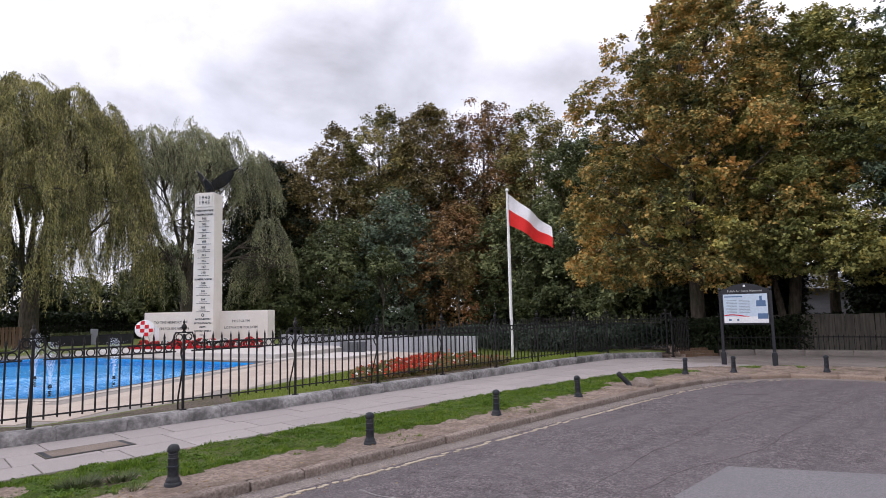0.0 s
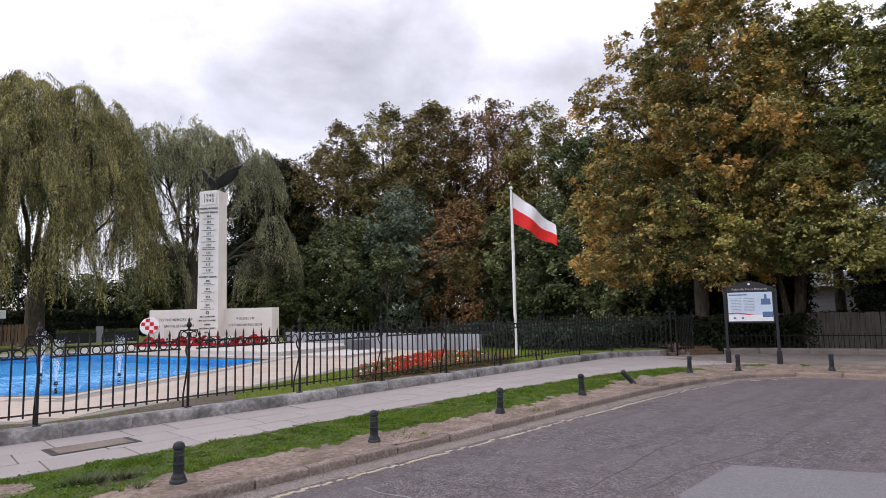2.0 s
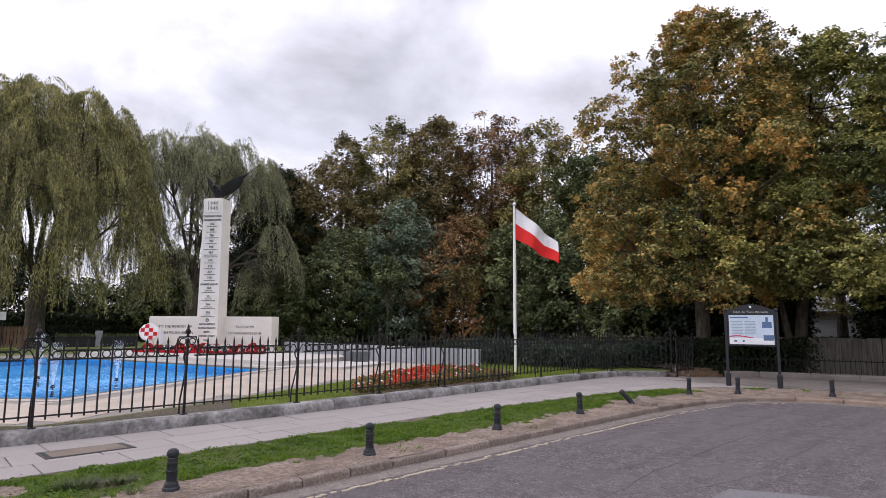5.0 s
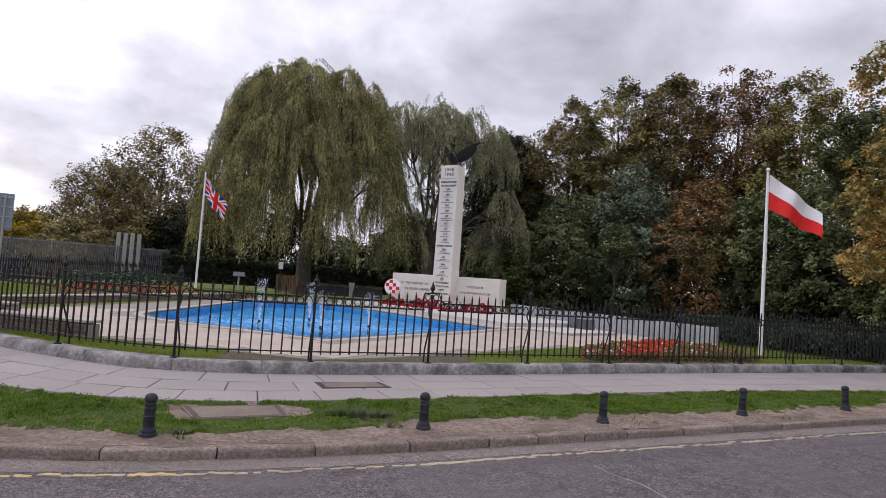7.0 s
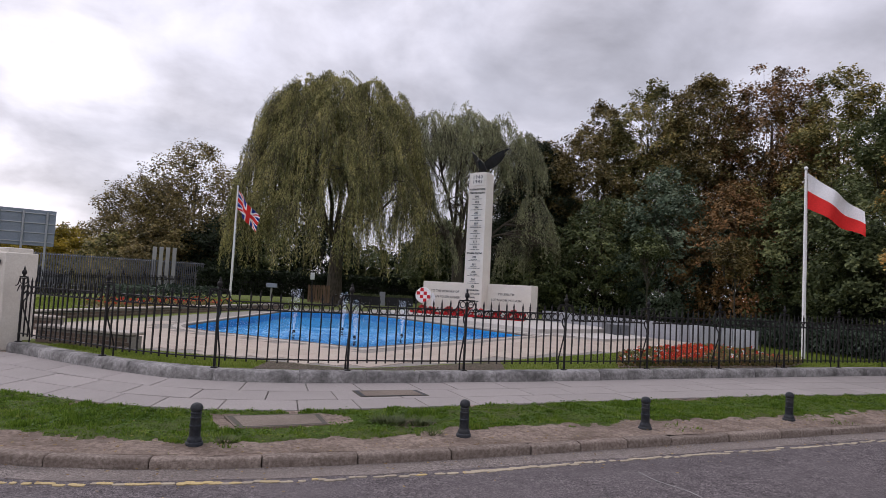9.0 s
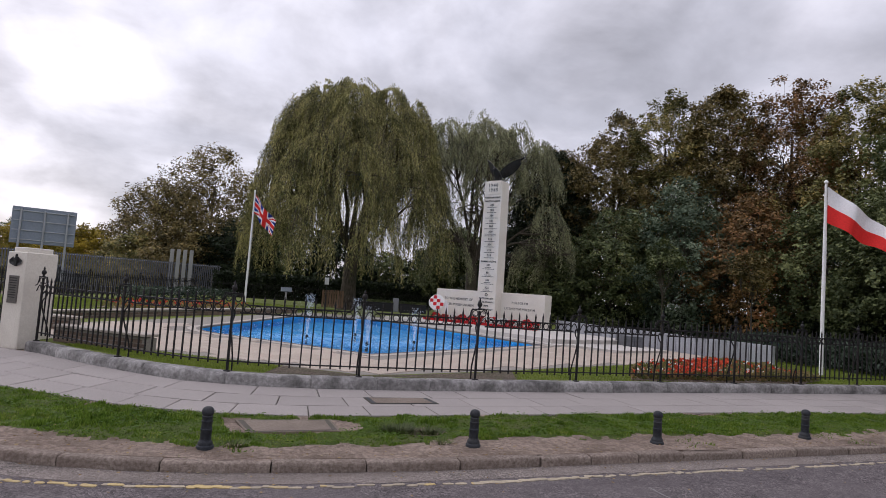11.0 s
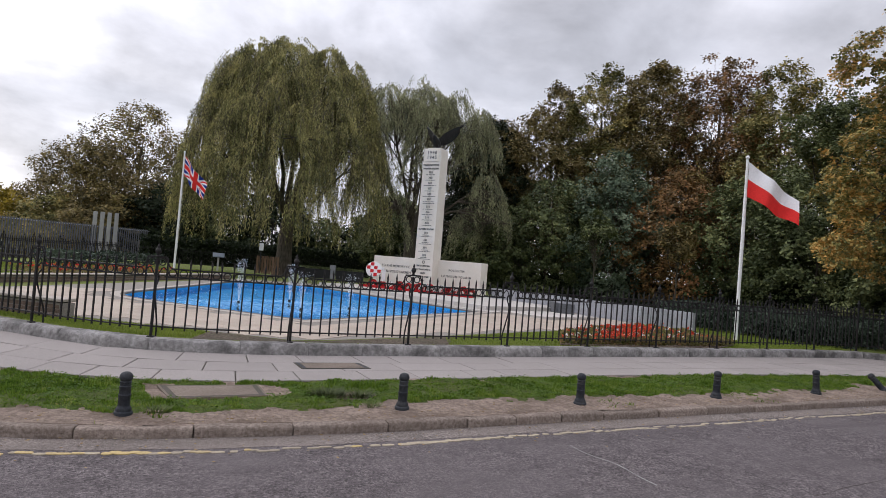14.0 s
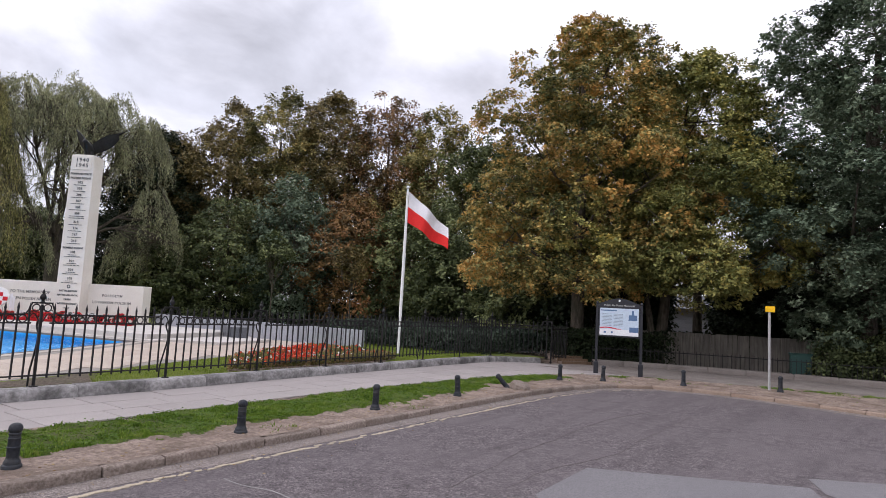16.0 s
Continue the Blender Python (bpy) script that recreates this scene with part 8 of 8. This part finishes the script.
# ---- rose and flower beds ----
def flower_bed(label, poly, n_leaf, n_flower, h, colours, z):
    ob = thing("flower_bed", label, "flower bed")
    part("soil", Solid().prism(poly, z - 0.1, z + 0.03), SOIL, ob)
    x0, x1 = min(p[0] for p in poly), max(p[0] for p in poly)
    y0, y1 = min(p[1] for p in poly), max(p[1] for p in poly)

    def scatter(n, lo, hi):
        x, y = RNG.uniform(x0, x1, n), RNG.uniform(y0, y1, n)
        ok = inside(x, y, poly)
        x, y = x[ok], y[ok]
        k = 0.65 + 0.35 * wild(x, y, 2.2)
        return np.stack([x, y, z + 0.03 + h * k * RNG.uniform(lo, hi, len(x))], 1)
    part("leaves", cards("leaves", leaves_at(scatter(n_leaf, 0.05, 0.95), 0.075, 0.05), L_FLOWER), L_FLOWER, ob, "", False, False)["kind"] = "stuff"
    for m, part_n, mask in colours:
        p = scatter(part_n, 0.8, 1.15)
        if mask:
            p = p[inside(p[:, 0], p[:, 1], mask)]
        q = (p[:, None, :] + RNG.normal(size=(len(p), 6, 3)) * 0.022).reshape(-1, 3)
        part("flower_carpet", cards("flower_carpet", leaves_at(q, 0.05, 0.042), m), m, ob, "", False, False)["kind"] = "stuff"
    return ob


RED_PATCH = [(8.4, 10.1), (9.4, 10.1), (12.0, 12.2), (12.9, 13.2), (10.9, 12.7)]
flower_bed("rose bed with orange-red and white blooms inside the railings", [(7.5, 10.2), (8.3, 11.3), (9.8, 12.4), (13.1, 13.4), (13.4, 12.0), (13.3, 10.8), (12.2, 10.3), (9.5, 10.2)], 30000, 0, 0.26, [(ROSE, 2600, RED_PATCH), (ROSE, 160, None), (PETAL, 110, None)], 0.27)
flower_bed("long bed of dark red flowers on the raised lawn", [(-2.65, 22.17), (1.15, 27.57), (-0.3, 28.6), (-4.1, 23.2)], 9000, 0, 0.30, [(ROSE, 260, None), (POPPY, 300, None)], 0.43)

# ---- fallen leaves, chips and tufts ----
n = 4500
k, w = RNG.uniform(2, len(KERB_LINE) - 2, n), RNG.normal(size=n) * 0.5 + 0.45
kx, ky = np.interp(k, np.arange(len(KERB_LINE)), [p.x for p in KERB_LINE]), np.interp(k, np.arange(len(KERB_LINE)), [p.y for p in KERB_LINE])
ko = offset(KERB_LINE, 1.0)
dx, dy = np.interp(k, np.arange(len(ko)), [p.x for p in ko]) - kx, np.interp(k, np.arange(len(ko)), [p.y for p in ko]) - ky
x, y = kx + dx * w, ky + dy * w
z = np.where(w < 0.0, 0.006, np.where(w < 0.16, 0.122, 0.094 + 0.012 * RNG.random(n)))
litter = leaves_at(np.zeros((n, 3)), 0.035, 0.024)
litter[:, :, 2] *= 0.25
litter += np.stack([x, y, z + 0.006], 1)[:, None, :]
tagged(part("leaf_litter", cards("leaf_litter", litter, LITTER), LITTER, None, "", False, False), "small brown fallen leaves and chips on earth and kerb", "leaf litter", "", "stuff")
